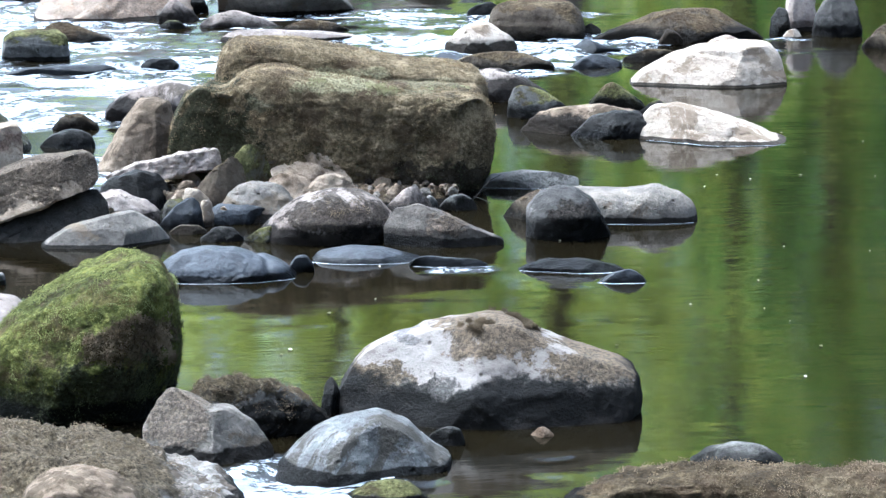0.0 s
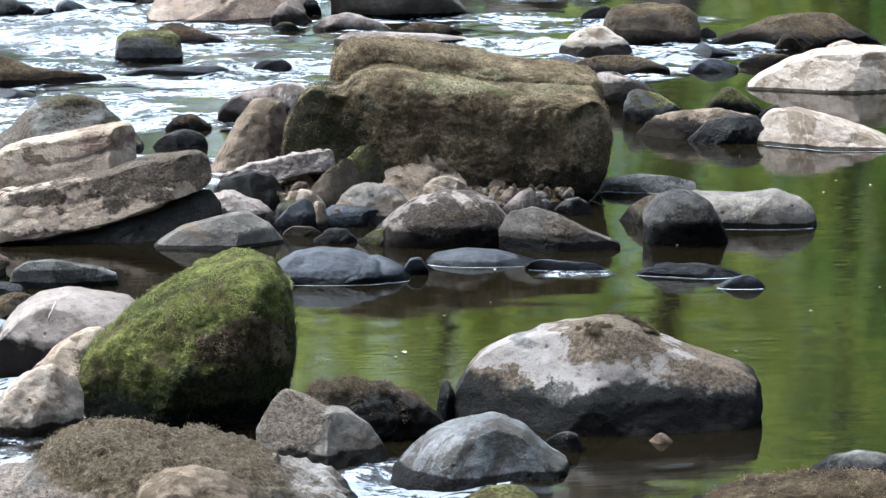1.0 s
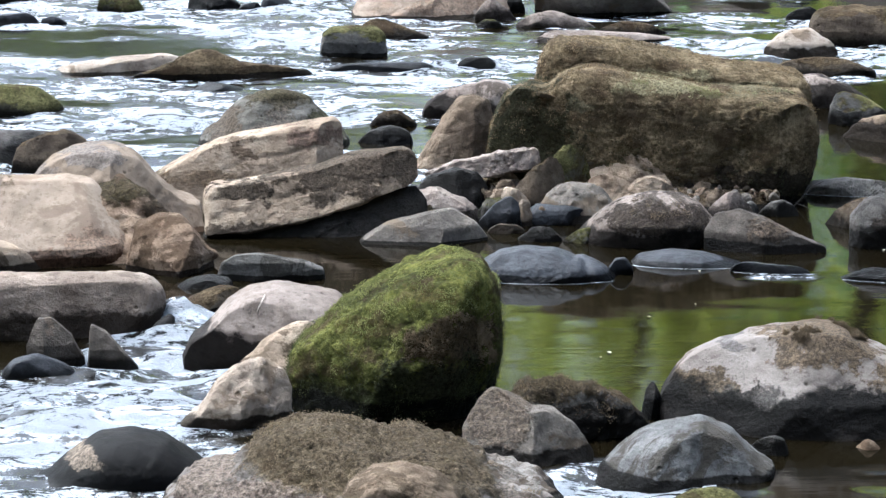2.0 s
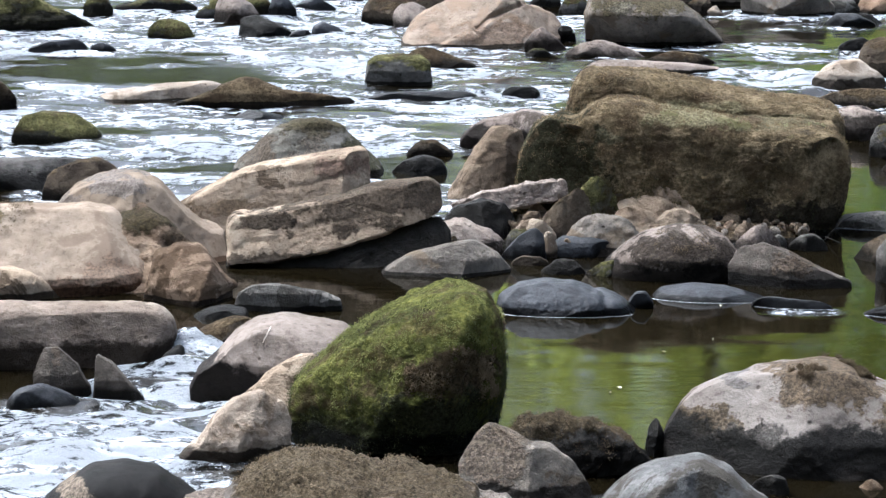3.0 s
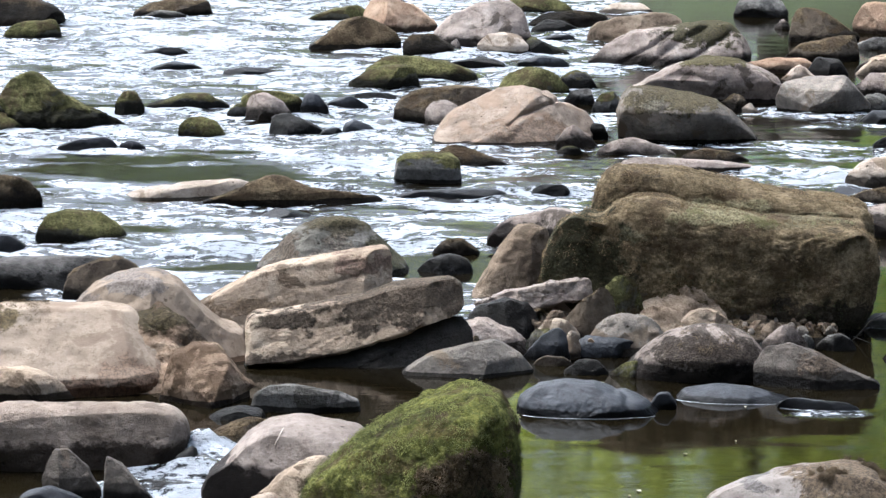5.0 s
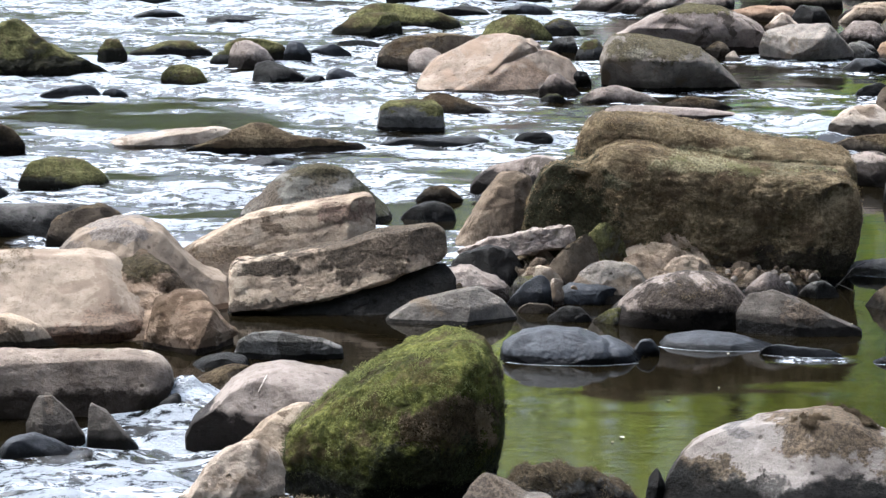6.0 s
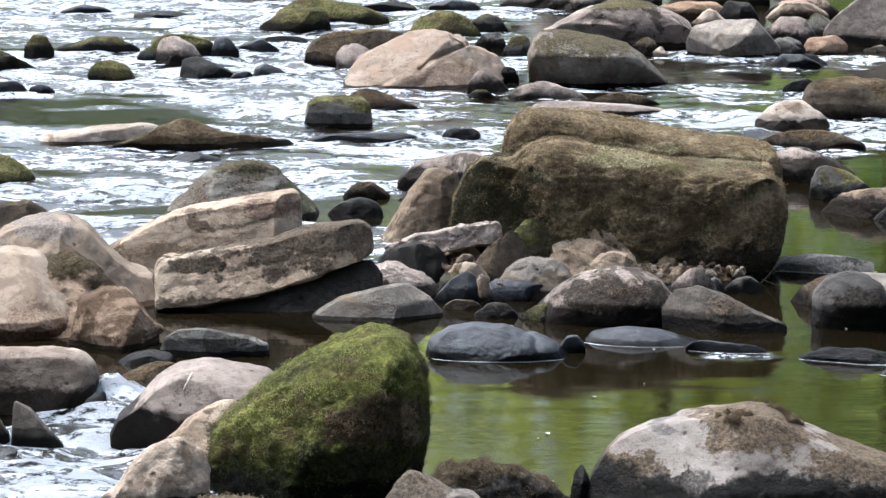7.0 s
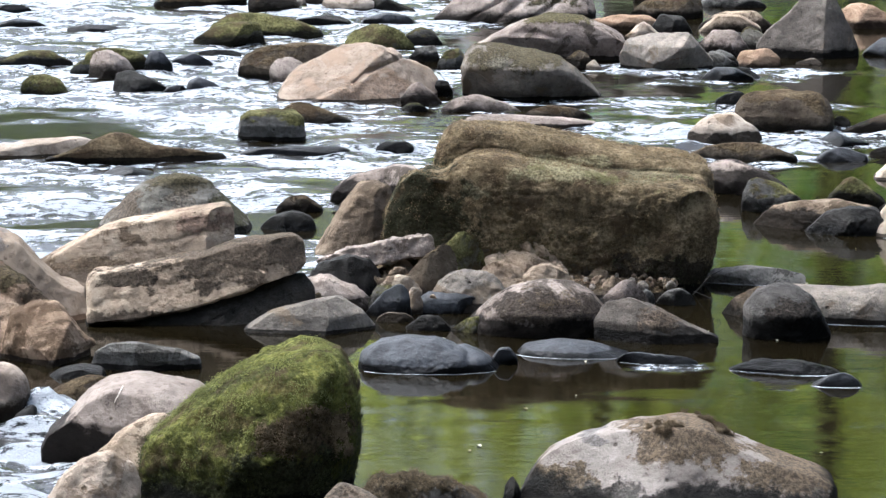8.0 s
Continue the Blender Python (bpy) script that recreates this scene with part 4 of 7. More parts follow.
hewn("boulder", "boulder covered with dry brown moss", -0.96, 23.847, 2.383, 0.48, ((-0.405, 0.014), (-0.279, 0.091), (-0.134, 0.213), (0.035, 0.276), (0.228, 0.226), (0.382, 0.087), (0.405, -0.003), (0.393, -0.13), (-0.393, -0.13)), "umber", p=2.7, lean=0.35, brow=0.07, under=0.22, wet=0.05, rough=0.055, cuts=9, rows=44, cols=64)
hewn("rock", "rounded mid-grey gritstone rock, damp near the water", 3.571, 23.768, -8.486, 0.26, ((-0.304, 0.027), (-0.125, 0.103), (0.112, 0.102), (0.304, 0.017), (0.295, -0.13), (-0.295, -0.13)), "grey", p=2.7, lean=0.35, brow=0.07, under=0.22, rough=0.055, cuts=9, rows=44, cols=64)
rock("stone", "pinkish grey gritstone stone lying in the stream", -0.105, 23.597, 0.328, 0.115, 0.08, (0.053, 0.063, 0.074, 0.085, 0.095, 0.106, 0.111, 0.087, 0.063, 0.039, 0.014), "pinkish", rows=40, cols=34)
hewn("stone", "wet slate-grey stone low in the water", -2.555, 23.559, 6.272, 0.13, ((-0.197, 0), (-0.03, 0.041), (0.112, 0.035), (0.197, 0), (0.191, -0.13), (-0.191, -0.13)), "slate", p=2.7, lean=0.35, brow=0.07, under=0.22, rough=0.04, cuts=4, rows=44, cols=64)
hewn("rock", "pale rounded boulder at the edge of the riffle", 0.294, 23.444, -0.647, 0.26, ((-0.223, 0.074), (-0.138, 0.16), (0.004, 0.174), (0.147, 0.141), (0.223, 0.065), (0.204, 0.003), (0.198, -0.13), (-0.216, -0.13)), "pale", p=2.7, lean=0.35, brow=0.07, under=0.22, rough=0.055, cuts=6, rows=44, cols=64)
hewn("rock", "grey rock partly overgrown with olive moss", 0.659, 23.432, -1.54, 0.23, ((-0.195, 0.114), (-0.124, 0.152), (-0.029, 0.105), (0.09, 0.042), (0.195, 0.005), (0.189, -0.13), (-0.189, -0.13)), "mossgrey", p=2.7, lean=0.35, brow=0.07, under=0.22, rough=0.055, cuts=9, rows=44, cols=64)
hewn("rock", "rock covered with dry brown moss", -0.31, 23.406, 0.833, 0.28, ((-0.239, 0.092), (-0.163, 0.164), (0.017, 0.163), (0.182, 0.077), (0.239, 0.006), (0.232, -0.13), (-0.232, -0.13)), "umber", p=2.7, lean=0.35, brow=0.07, under=0.22, rough=0.055, cuts=6, rows=44, cols=64)
hewn("rock", "dark wet rock half sunk in the stream", 3.024, 23.164, -7.296, 0.26, ((-0.223, 0.005), (-0.037, 0.107), (0.151, 0.118), (0.223, 0.023), (0.216, -0.13), (-0.216, -0.13)), "dark", p=2.7, lean=0.35, brow=0.07, under=0.22, rough=0.055, cuts=6, rows=44, cols=64)
hewn("boulder", "weathered brown boulder with dry moss on top", 2.903, 22.934, -7.151, 0.37, ((-0.312, 0.016), (-0.177, 0.132), (0.098, 0.188), (0.272, 0.204), (0.312, 0.033), (0.303, -0.13), (-0.303, -0.13)), "brown", p=2.7, lean=0.35, brow=0.07, under=0.22, rough=0.055, cuts=8, rows=44, cols=64)
hewn("boulder", "layered tan-grey boulder with olive moss over one shoulder", 1.65, 22.855, -4.065, 0.79, ((-0.672, -0.005), (-0.549, 0.113), (-0.319, 0.228), (0.003, 0.278), (0.232, 0.326), (0.462, 0.323), (0.601, 0.21), (0.672, 0.091), (0.652, -0.13), (-0.652, -0.13)), "pinkish", p=2.7, lean=0.35, brow=0.07, under=0.22, rough=0.04, cuts=3, seams=((-0.55, 0.2, 0.8, 0.05, 0.025, 0.03), (-0.55, 0.2, 0.8, 0.17, 0.02, 0.03), (-0.55, 0.2, 0.8, -0.1, 0.02, 0.03)), patches=((0.3, 0.28, 0.38, 0.14, (0.07, 0.062, 0.026), 0.9),), rows=100, cols=150)
hewn("stone", "dark wet stone half sunk in the stream", 0.079, 22.553, -0.125, 0.28, ((-0.233, 0.018), (0.005, 0.061), (0.142, 0.047), (0.233, 0.009), (0.226, -0.13), (-0.226, -0.13)), "dark", p=2.7, lean=0.35, brow=0.07, under=0.22, rough=0.055, cuts=6, rows=44, cols=64)
hewn("stone", "wet slate-grey stone low in the water", 0.609, 22.542, -1.472, 0.25, ((-0.214, 0.029), (-0.023, 0.085), (0.159, 0.054), (0.214, 0.011), (0.208, -0.13), (-0.208, -0.13)), "slate", p=2.7, lean=0.35, brow=0.07, under=0.22, rough=0.04, cuts=4, rows=44, cols=64)
hewn("stone", "wet slate-grey stone low in the water", -2.331, 22.281, 6.059, 0.14, ((-0.214, 0.008), (-0.114, 0.043), (-0.024, 0.064), (0.133, 0.04), (0.214, 0.003), (0.207, -0.13), (-0.207, -0.13)), "slate", p=2.7, lean=0.35, brow=0.07, under=0.22, rough=0.04, cuts=4, rows=44, cols=64)
hewn("rock", "orange-tan sandstone rock at the far shallows", 4.427, 22.174, -11.153, 0.3, ((-0.252, 0.074), (-0.156, 0.177), (-0.022, 0.189), (0.159, 0.12), (0.252, 0.023), (0.244, -0.13), (-0.244, -0.13)), "orange", p=2.7, lean=0.35, brow=0.07, under=0.22, rough=0.055, cuts=9, rows=44, cols=64)
hewn("stone", "wet slate-grey stone low in the water", -1.72, 22.127, 4.53, 0.15, ((-0.224, 0.006), (-0.08, 0.032), (0.099, 0.026), (0.224, -0.002), (0.217, -0.13), (-0.217, -0.13)), "slate", p=2.7, lean=0.35, brow=0.07, under=0.22, rough=0.04, cuts=4, rows=44, cols=64)
hewn("rock", "tan sandstone rock with brown stains, set in the stream", 3.347, 22.031, -8.579, 0.35, ((-0.295, 0.03), (-0.103, 0.137), (0.16, 0.15), (0.295, 0.032), (0.286, -0.13), (-0.286, -0.13)), "tan", p=2.7, lean=0.35, brow=0.07, under=0.22, rough=0.055, cuts=6, rows=44, cols=64)
hewn("rock", "orange-tan sandstone rock at the far shallows", 2.477, 21.987, -6.362, 0.25, ((-0.294, 0.07), (-0.083, 0.122), (0.182, 0.116), (0.294, 0.05), (0.285, -0.13), (-0.285, -0.13)), "orange", p=2.7, lean=0.35, brow=0.07, under=0.22, rough=0.055, cuts=9, rows=44, cols=64)
hewn("rock", "tan sandstone rock with brown stains, set in the stream", 3.282, 21.859, -8.391, 0.29, ((-0.248, 0.005), (-0.1, 0.141), (0.077, 0.134), (0.248, 0.037), (0.24, -0.13), (-0.24, -0.13)), "tan", p=2.7, lean=0.35, brow=0.07, under=0.22, rough=0.055, cuts=6, rows=44, cols=64)
hewn("boulder", "boulder overgrown with olive green moss", -0.367, 21.722, 1.049, 0.38, ((-0.449, 0.052), (-0.255, 0.165), (-0.035, 0.156), (0.229, 0.116), (0.449, 0.016), (0.436, -0.13), (-0.436, -0.13)), "olive", p=2.7, lean=0.35, brow=0.07, under=0.22, rough=0.055, cuts=9, rows=44, cols=64)
hewn("rock", "dark wet rock half sunk in the stream", 2.785, 21.659, -7.262, 0.2, ((-0.169, 0.036), (-0.076, 0.157), (0.098, 0.142), (0.169, 0.032), (0.164, -0.13), (-0.164, -0.13)), "dark", p=2.7, lean=0.35, brow=0.07, under=0.22, rough=0.055, cuts=6, rows=44, cols=64)
hewn("rock", "clean pale tan sandstone rock with broken facets", 2.523, 21.275, -6.693, 0.18, ((-0.149, 0.017), (-0.053, 0.108), (0.01, 0.152), (0.149, 0.041), (0.145, -0.13), (-0.145, -0.13)), "tanclean", p=2.7, lean=0.35, brow=0.07, under=0.22, rough=0.055, cuts=8, rows=44, cols=64)
hewn("rock", "rock overgrown with olive green moss", -0.637, 21.144, 1.812, 0.33, ((-0.277, 0.013), (-0.139, 0.107), (0.033, 0.159), (0.226, 0.149), (0.277, 0.013), (0.268, -0.13), (-0.268, -0.13)), "olive", p=2.7, lean=0.35, brow=0.07, under=0.22, rough=0.055, cuts=6, rows=44, cols=64)
hewn("rock", "grey rock partly overgrown with olive moss", 0.835, 20.974, -2.2, 0.17, ((-0.147, 0.073), (-0.033, 0.142), (0.074, 0.117), (0.147, 0.004), (0.142, -0.13), (-0.142, -0.13)), "mossgrey", p=2.7, lean=0.35, brow=0.07, under=0.22, rough=0.055, cuts=9, rows=44, cols=64)
hewn("rock", "dark wet rock half sunk in the stream", 3.174, 20.912, -8.565, 0.34, ((-0.289, 0.02), (-0.089, 0.103), (0.161, 0.099), (0.289, 0.022), (0.28, -0.13), (-0.28, -0.13)), "dark", p=2.7, lean=0.35, brow=0.07, under=0.22, rough=0.055, cuts=6, rows=44, cols=64)
hewn("rock", "rock overgrown with olive green moss", 0.497, 20.68, -1.295, 0.31, ((-0.266, 0.038), (-0.208, 0.142), (-0.082, 0.189), (0.043, 0.181), (0.169, 0.13), (0.266, 0.026), (0.258, -0.13), (-0.258, -0.13)), "olive", p=2.7, lean=0.35, brow=0.07, under=0.22, rough=0.055, cuts=6, rows=44, cols=64)
hewn("rock", "pale grey rock with patches of olive moss", 3.27, 20.502, -8.907, 0.19, ((-0.158, 0.04), (-0.07, 0.187), (0.056, 0.147), (0.158, 0.025), (0.153, -0.13), (-0.153, -0.13)), "palegrey", p=2.7, lean=0.35, brow=0.07, under=0.22, rough=0.055, cuts=6, rows=44, cols=64)
hewn("stone", "dark wet stone half sunk in the stream", -0.676, 20.453, 1.981, 0.11, ((-0.158, 0.019), (-0.033, 0.035), (0.091, 0.026), (0.158, 0.005), (0.153, -0.13), (-0.153, -0.13)), "dark", p=2.7, lean=0.35, brow=0.07, under=0.22, rough=0.055, cuts=6, rows=44, cols=64)
hewn("rock", "pinkish grey gritstone rock lying in the stream", 3.012, 20.375, -8.253, 0.21, ((-0.211, 0.042), (-0.081, 0.18), (0.084, 0.174), (0.211, 0.05), (0.205, -0.13), (-0.205, -0.13)), "pinkish", p=2.7, lean=0.35, brow=0.07, under=0.22, rough=0.055, cuts=9, rows=44, cols=64)
hewn("rock", "wet slate-grey rock low in the water", 4.274, 20.327, -11.723, 0.28, ((-0.236, 0.011), (-0.096, 0.129), (0.069, 0.116), (0.236, 0.009), (0.229, -0.13), (-0.229, -0.13)), "slate", p=2.7, lean=0.35, brow=0.07, under=0.22, rough=0.04, cuts=4, rows=44, cols=64)
hewn("boulder", "tall brown-grey pointed boulder with smooth flat faces", 3.624, 20.268, -9.988, 0.45, ((-0.378, 0.076), (-0.271, 0.209), (-0.13, 0.321), (0.028, 0.51), (0.152, 0.492), (0.282, 0.244), (0.378, 0.042), (0.367, -0.13), (-0.367, -0.13)), "flint", p=3.0, lean=0.35, brow=0.07, under=0.22, wet=0.05, rough=0.025, cuts=0, facets=((-0.3, -0.85, 0.4, 0.5), (0.85, -0.5, 0.2, 0.6)), rows=100, cols=150)
hewn("boulder", "flat layered boulder with a mossy top and undercut front", 1.747, 20.151, -4.885, 0.48, ((-0.574, 0.085), (-0.444, 0.168), (-0.242, 0.27), (-0.039, 0.318), (0.205, 0.312), (0.409, 0.223), (0.532, 0.143), (0.574, 0.079), (0.556, -0.13), (-0.556, -0.13)), "pinkish", p=3.0, lean=0.5, brow=0.17, under=0.5, wet=0.03, rough=0.035, cuts=2, seams=((0.05, 0.0, 1.0, 0.19, 0.02, 0.025),), patches=((0.02, 0.31, 0.4, 0.05, (0.1, 0.085, 0.035), 0.9),), rows=100, cols=150)
hewn("stone", "rounded mid-grey gritstone stone, damp near the water", 0.803, 20.004, -2.215, 0.14, ((-0.116, 0.026), (-0.055, 0.1), (0.078, 0.117), (0.116, 0.014), (0.112, -0.13), (-0.112, -0.13)), "grey", p=2.7, lean=0.35, brow=0.07, under=0.22, rough=0.055, cuts=9, rows=44, cols=64)
hewn("rock", "grey rock partly overgrown with olive moss", -1.995, 19.89, 5.825, 0.36, ((-0.302, 0.014), (-0.189, 0.04), (-0.027, 0.092), (0.134, 0.09), (0.194, 0.052), (0.302, 0.005), (0.293, -0.13), (-0.293, -0.13)), "mossgrey", p=2.7, lean=0.35, brow=0.07, under=0.22, rough=0.055, cuts=9, rows=44, cols=64)
hewn("stone", "wet slate-grey stone low in the water", -0.855, 19.884, 2.553, 0.18, ((-0.149, 0.025), (-0.076, 0.061), (0.025, 0.077), (0.085, 0.04), (0.149, 0.002), (0.145, -0.13), (-0.145, -0.13)), "slate", p=2.7, lean=0.35, brow=0.07, under=0.22, rough=0.04, cuts=4, rows=44, cols=64)
hewn("stone", "pale cream sandstone stone standing in the water", 3.552, 19.8, -10.008, 0.11, ((-0.094, 0.011), (0.033, 0.05), (0.094, 0.011), (0.092, -0.13), (-0.092, -0.13)), "pale", p=2.7, lean=0.35, brow=0.07, under=0.22, rough=0.055, cuts=6, rows=44, cols=64)
hewn("rock", "small blocky orange-red stone like a worn brick", 3.183, 19.772, -8.983, 0.19, ((-0.16, -0.004), (-0.138, 0.09), (0.069, 0.122), (0.143, 0.07), (0.16, 0.012), (0.156, -0.13), (-0.156, -0.13)), "orange", p=2.7, lean=0.35, brow=0.07, under=0.22, rough=0.055, cuts=2, rows=44, cols=64)
hewn("stone", "rounded mid-grey gritstone stone, damp near the water", 2.915, 19.724, -8.337, 0.14, ((-0.119, 0.08), (-0.021, 0.118), (0.07, 0.084), (0.119, 0.02), (0.116, -0.13), (-0.116, -0.13)), "grey", p=2.7, lean=0.35, brow=0.07, under=0.22, rough=0.055, cuts=9, rows=44, cols=64)
hewn("rock", "rock overgrown with olive green moss", -1.364, 19.669, 4.065, 0.28, ((-0.235, 0.086), (-0.135, 0.142), (0.045, 0.132), (0.184, 0.09), (0.235, -0.005), (0.228, -0.13), (-0.228, -0.13)), "olive", p=2.7, lean=0.35, brow=0.07, under=0.22, rough=0.055, cuts=6, rows=44, cols=64)
hewn("stone", "stone overgrown with olive green moss", -2.392, 19.664, 7.036, 0.13, ((-0.107, 0.057), (-0.026, 0.135), (0.053, 0.13), (0.107, 0.029), (0.104, -0.13), (-0.104, -0.13)), "olive", p=2.7, lean=0.35, brow=0.07, under=0.22, rough=0.055, cuts=6, rows=44, cols=64)
hewn("stone", "weathered brown stone with dry moss on top", 1.872, 19.648, -5.366, 0.12, ((-0.097, 0.05), (-0.003, 0.127), (0.068, 0.108), (0.097, 0.061), (0.094, -0.13), (-0.094, -0.13)), "brown", p=2.7, lean=0.35, brow=0.07, under=0.22, rough=0.055, cuts=9, rows=44, cols=64)
hewn("stone", "grey stone partly overgrown with olive moss", 0.99, 19.612, -2.808, 0.12, ((-0.105, 0.03), (-0.058, 0.119), (0.041, 0.143), (0.105, 0.072), (0.102, -0.13), (-0.102, -0.13)), "mossgrey", p=2.7, lean=0.35, brow=0.07, under=0.22, rough=0.055, cuts=9, rows=44, cols=64)
hewn("stone", "wet slate-grey stone low in the water", -1.077, 19.603, 3.24, 0.12, ((-0.099, 0.04), (-0.055, 0.131), (0.033, 0.115), (0.099, 0.022), (0.096, -0.13), (-0.096, -0.13)), "slate", p=2.7, lean=0.35, brow=0.07, under=0.22, rough=0.04, cuts=4, rows=44, cols=64)
hewn("stone", "rounded mid-grey gritstone stone, damp near the water", 2.871, 19.576, -8.179, 0.17, ((-0.143, 0.005), (-0.058, 0.131), (0.03, 0.105), (0.143, 0.021), (0.139, -0.13), (-0.139, -0.13)), "grey", p=2.7, lean=0.35, brow=0.07, under=0.22, rough=0.055, cuts=9, rows=44, cols=64)
rock("stone", "pale cream sandstone stone standing in the water", 1.992, 19.545, -5.74, 0.119, 0.083, (0.033, 0.042, 0.05, 0.058, 0.065, 0.056, 0.047, 0.038, 0.029, 0.02, 0.012), "pale", rows=40, cols=34)
hewn("boulder", "angular brown-grey block with a shadowed front", 2.483, 19.422, -7.217, 0.39, ((-0.327, 0.104), (-0.282, 0.212), (-0.126, 0.254), (0.146, 0.274), (0.206, 0.207), (0.266, 0.144), (0.327, 0.063), (0.317, -0.13), (-0.317, -0.13)), "wedge", p=3.4, lean=0.6, brow=0.18, under=0.75, wet=0.03, rough=0.03, cuts=2, facets=((-0.4, -0.5, 0.7, 0.72), (0.8, -0.5, 0.2, 0.8)), rows=100, cols=150)
hewn("stone", "grey stone partly overgrown with olive moss", -1.587, 19.278, 4.803, 0.09, ((-0.08, 0.038), (-0.001, 0.1), (0.05, 0.111), (0.08, 0.012), (0.078, -0.13), (-0.078, -0.13)), "mossgrey", p=2.7, lean=0.35, brow=0.07, under=0.22, rough=0.055, cuts=9, rows=44, cols=64)
hewn("boulder", "weathered brown boulder with dry moss on top", -0.138, 19.255, 0.503, 0.45, ((-0.379, 0.038), (-0.332, 0.138), (-0.176, 0.198), (0.137, 0.222), (0.332, 0.186), (0.379, 0.117), (0.368, -0.13), (-0.368, -0.13)), "brown", p=2.7, lean=0.35, brow=0.07, under=0.22, rough=0.055, cuts=9, rows=44, cols=64)
hewn("rock", "dark wet rock half sunk in the stream", 2.885, 19.061, -8.532, 0.24, ((-0.204, -0.001), (-0.122, 0.066), (0.088, 0.078), (0.204, 0.016), (0.198, -0.13), (-0.198, -0.13)), "dark", p=2.7, lean=0.35, brow=0.07, under=0.22, rough=0.055, cuts=6, rows=44, cols=64)
hewn("rock", "rounded pinkish stone among dark rocks in the riffle", -1.358, 19.051, 4.178, 0.19, ((-0.164, 0.104), (-0.128, 0.185), (-0.035, 0.196), (0.099, 0.137), (0.164, 0.048), (0.159, -0.13), (-0.159, -0.13)), "pinkish", p=2.7, lean=0.35, brow=0.07, under=0.22, rough=0.055, cuts=9, rows=44, cols=64)
hewn("rock", "wet slate-grey rock low in the water", 2.849, 18.987, -8.363, 0.22, ((-0.183, 0.002), (-0.088, 0.084), (0.047, 0.082), (0.183, 0.017), (0.178, -0.13), (-0.178, -0.13)), "slate", p=2.7, lean=0.35, brow=0.07, under=0.22, rough=0.04, cuts=4, rows=44, cols=64)
hewn("stone", "pinkish grey gritstone stone lying in the stream", -0.156, 18.897, 0.567, 0.16, ((-0.136, 0.073), (-0.102, 0.146), (-0.017, 0.169), (0.098, 0.123), (0.136, 0.053), (0.132, -0.13), (-0.132, -0.13)), "pinkish", p=2.7, lean=0.35, brow=0.07, under=0.22, rough=0.055, cuts=9, rows=44, cols=64)
hewn("boulder", "long brown boulder with a mossy back, lying in the riffle", -2.765, 18.831, 8.468, 0.45, ((-0.447, 0.101), (-0.387, 0.233), (-0.328, 0.321), (-0.214, 0.354), (-0.139, 0.333), (-0.027, 0.246), (0.123, 0.163), (0.273, 0.096), (0.406, 0.036), (0.447, -0.01), (0.433, -0.13), (-0.433, -0.13)), "olive", p=2.7, lean=0.35, brow=0.07, under=0.22, wet=0.1, rough=0.07, cuts=9, rows=100, cols=150)
hewn("rock", "rock overgrown with olive green moss", -3.176, 18.705, 9.747, 0.29, ((-0.247, 0.079), (-0.096, 0.107), (0.054, 0.104), (0.184, 0.038), (0.247, -0.01), (0.24, -0.13), (-0.24, -0.13)), "olive", p=2.7, lean=0.35, brow=0.07, under=0.22, rough=0.055, cuts=6, rows=44, cols=64)
hewn("rock", "dark wet rock half sunk in the stream", -1.127, 18.461, 3.593, 0.22, ((-0.187, 0.028), (-0.164, 0.113), (-0.074, 0.135), (0.057, 0.085), (0.187, 0.002), (0.182, -0.13), (-0.182, -0.13)), "dark", p=2.7, lean=0.35, brow=0.07, under=0.22, rough=0.055, cuts=6, rows=44, cols=64)
hewn("stone", "wet slate-grey stone low in the water", -0.69, 18.383, 2.248, 0.16, ((-0.136, 0.018), (-0.121, 0.075), (-0.057, 0.101), (0.036, 0.067), (0.136, -0.005), (0.132, -0.13), (-0.132, -0.13)), "slate", p=2.7, lean=0.35, brow=0.07, under=0.22, rough=0.04, cuts=4, rows=44, cols=64)
hewn("rock", "rock overgrown with olive green moss", -1.754, 18.362, 5.562, 0.19, ((-0.158, 0.051), (-0.094, 0.111), (0.018, 0.121), (0.111, 0.086), (0.158, 0), (0.153, -0.13), (-0.153, -0.13)), "olive", p=2.7, lean=0.35, brow=0.07, under=0.22, rough=0.055, cuts=6, rows=44, cols=64)
hewn("stone", "wet slate-grey stone low in the water", -0.896, 18.356, 2.895, 0.1, ((-0.082, 0.008), (-0.045, 0.042), (0.038, 0.053), (0.082, 0.015), (0.08, -0.13), (-0.08, -0.13)), "slate", p=2.7, lean=0.35, brow=0.07, under=0.22, rough=0.04, cuts=4, rows=44, cols=64)
hewn("stone", "dark wet stone half sunk in the stream", 0.856, 18.192, -2.604, 0.08, ((-0.068, 0.023), (-0.036, 0.105), (0.042, 0.091), (0.068, 0.017), (0.066, -0.13), (-0.066, -0.13)), "dark", p=2.7, lean=0.35, brow=0.07, under=0.22, rough=0.055, cuts=6, rows=44, cols=64)
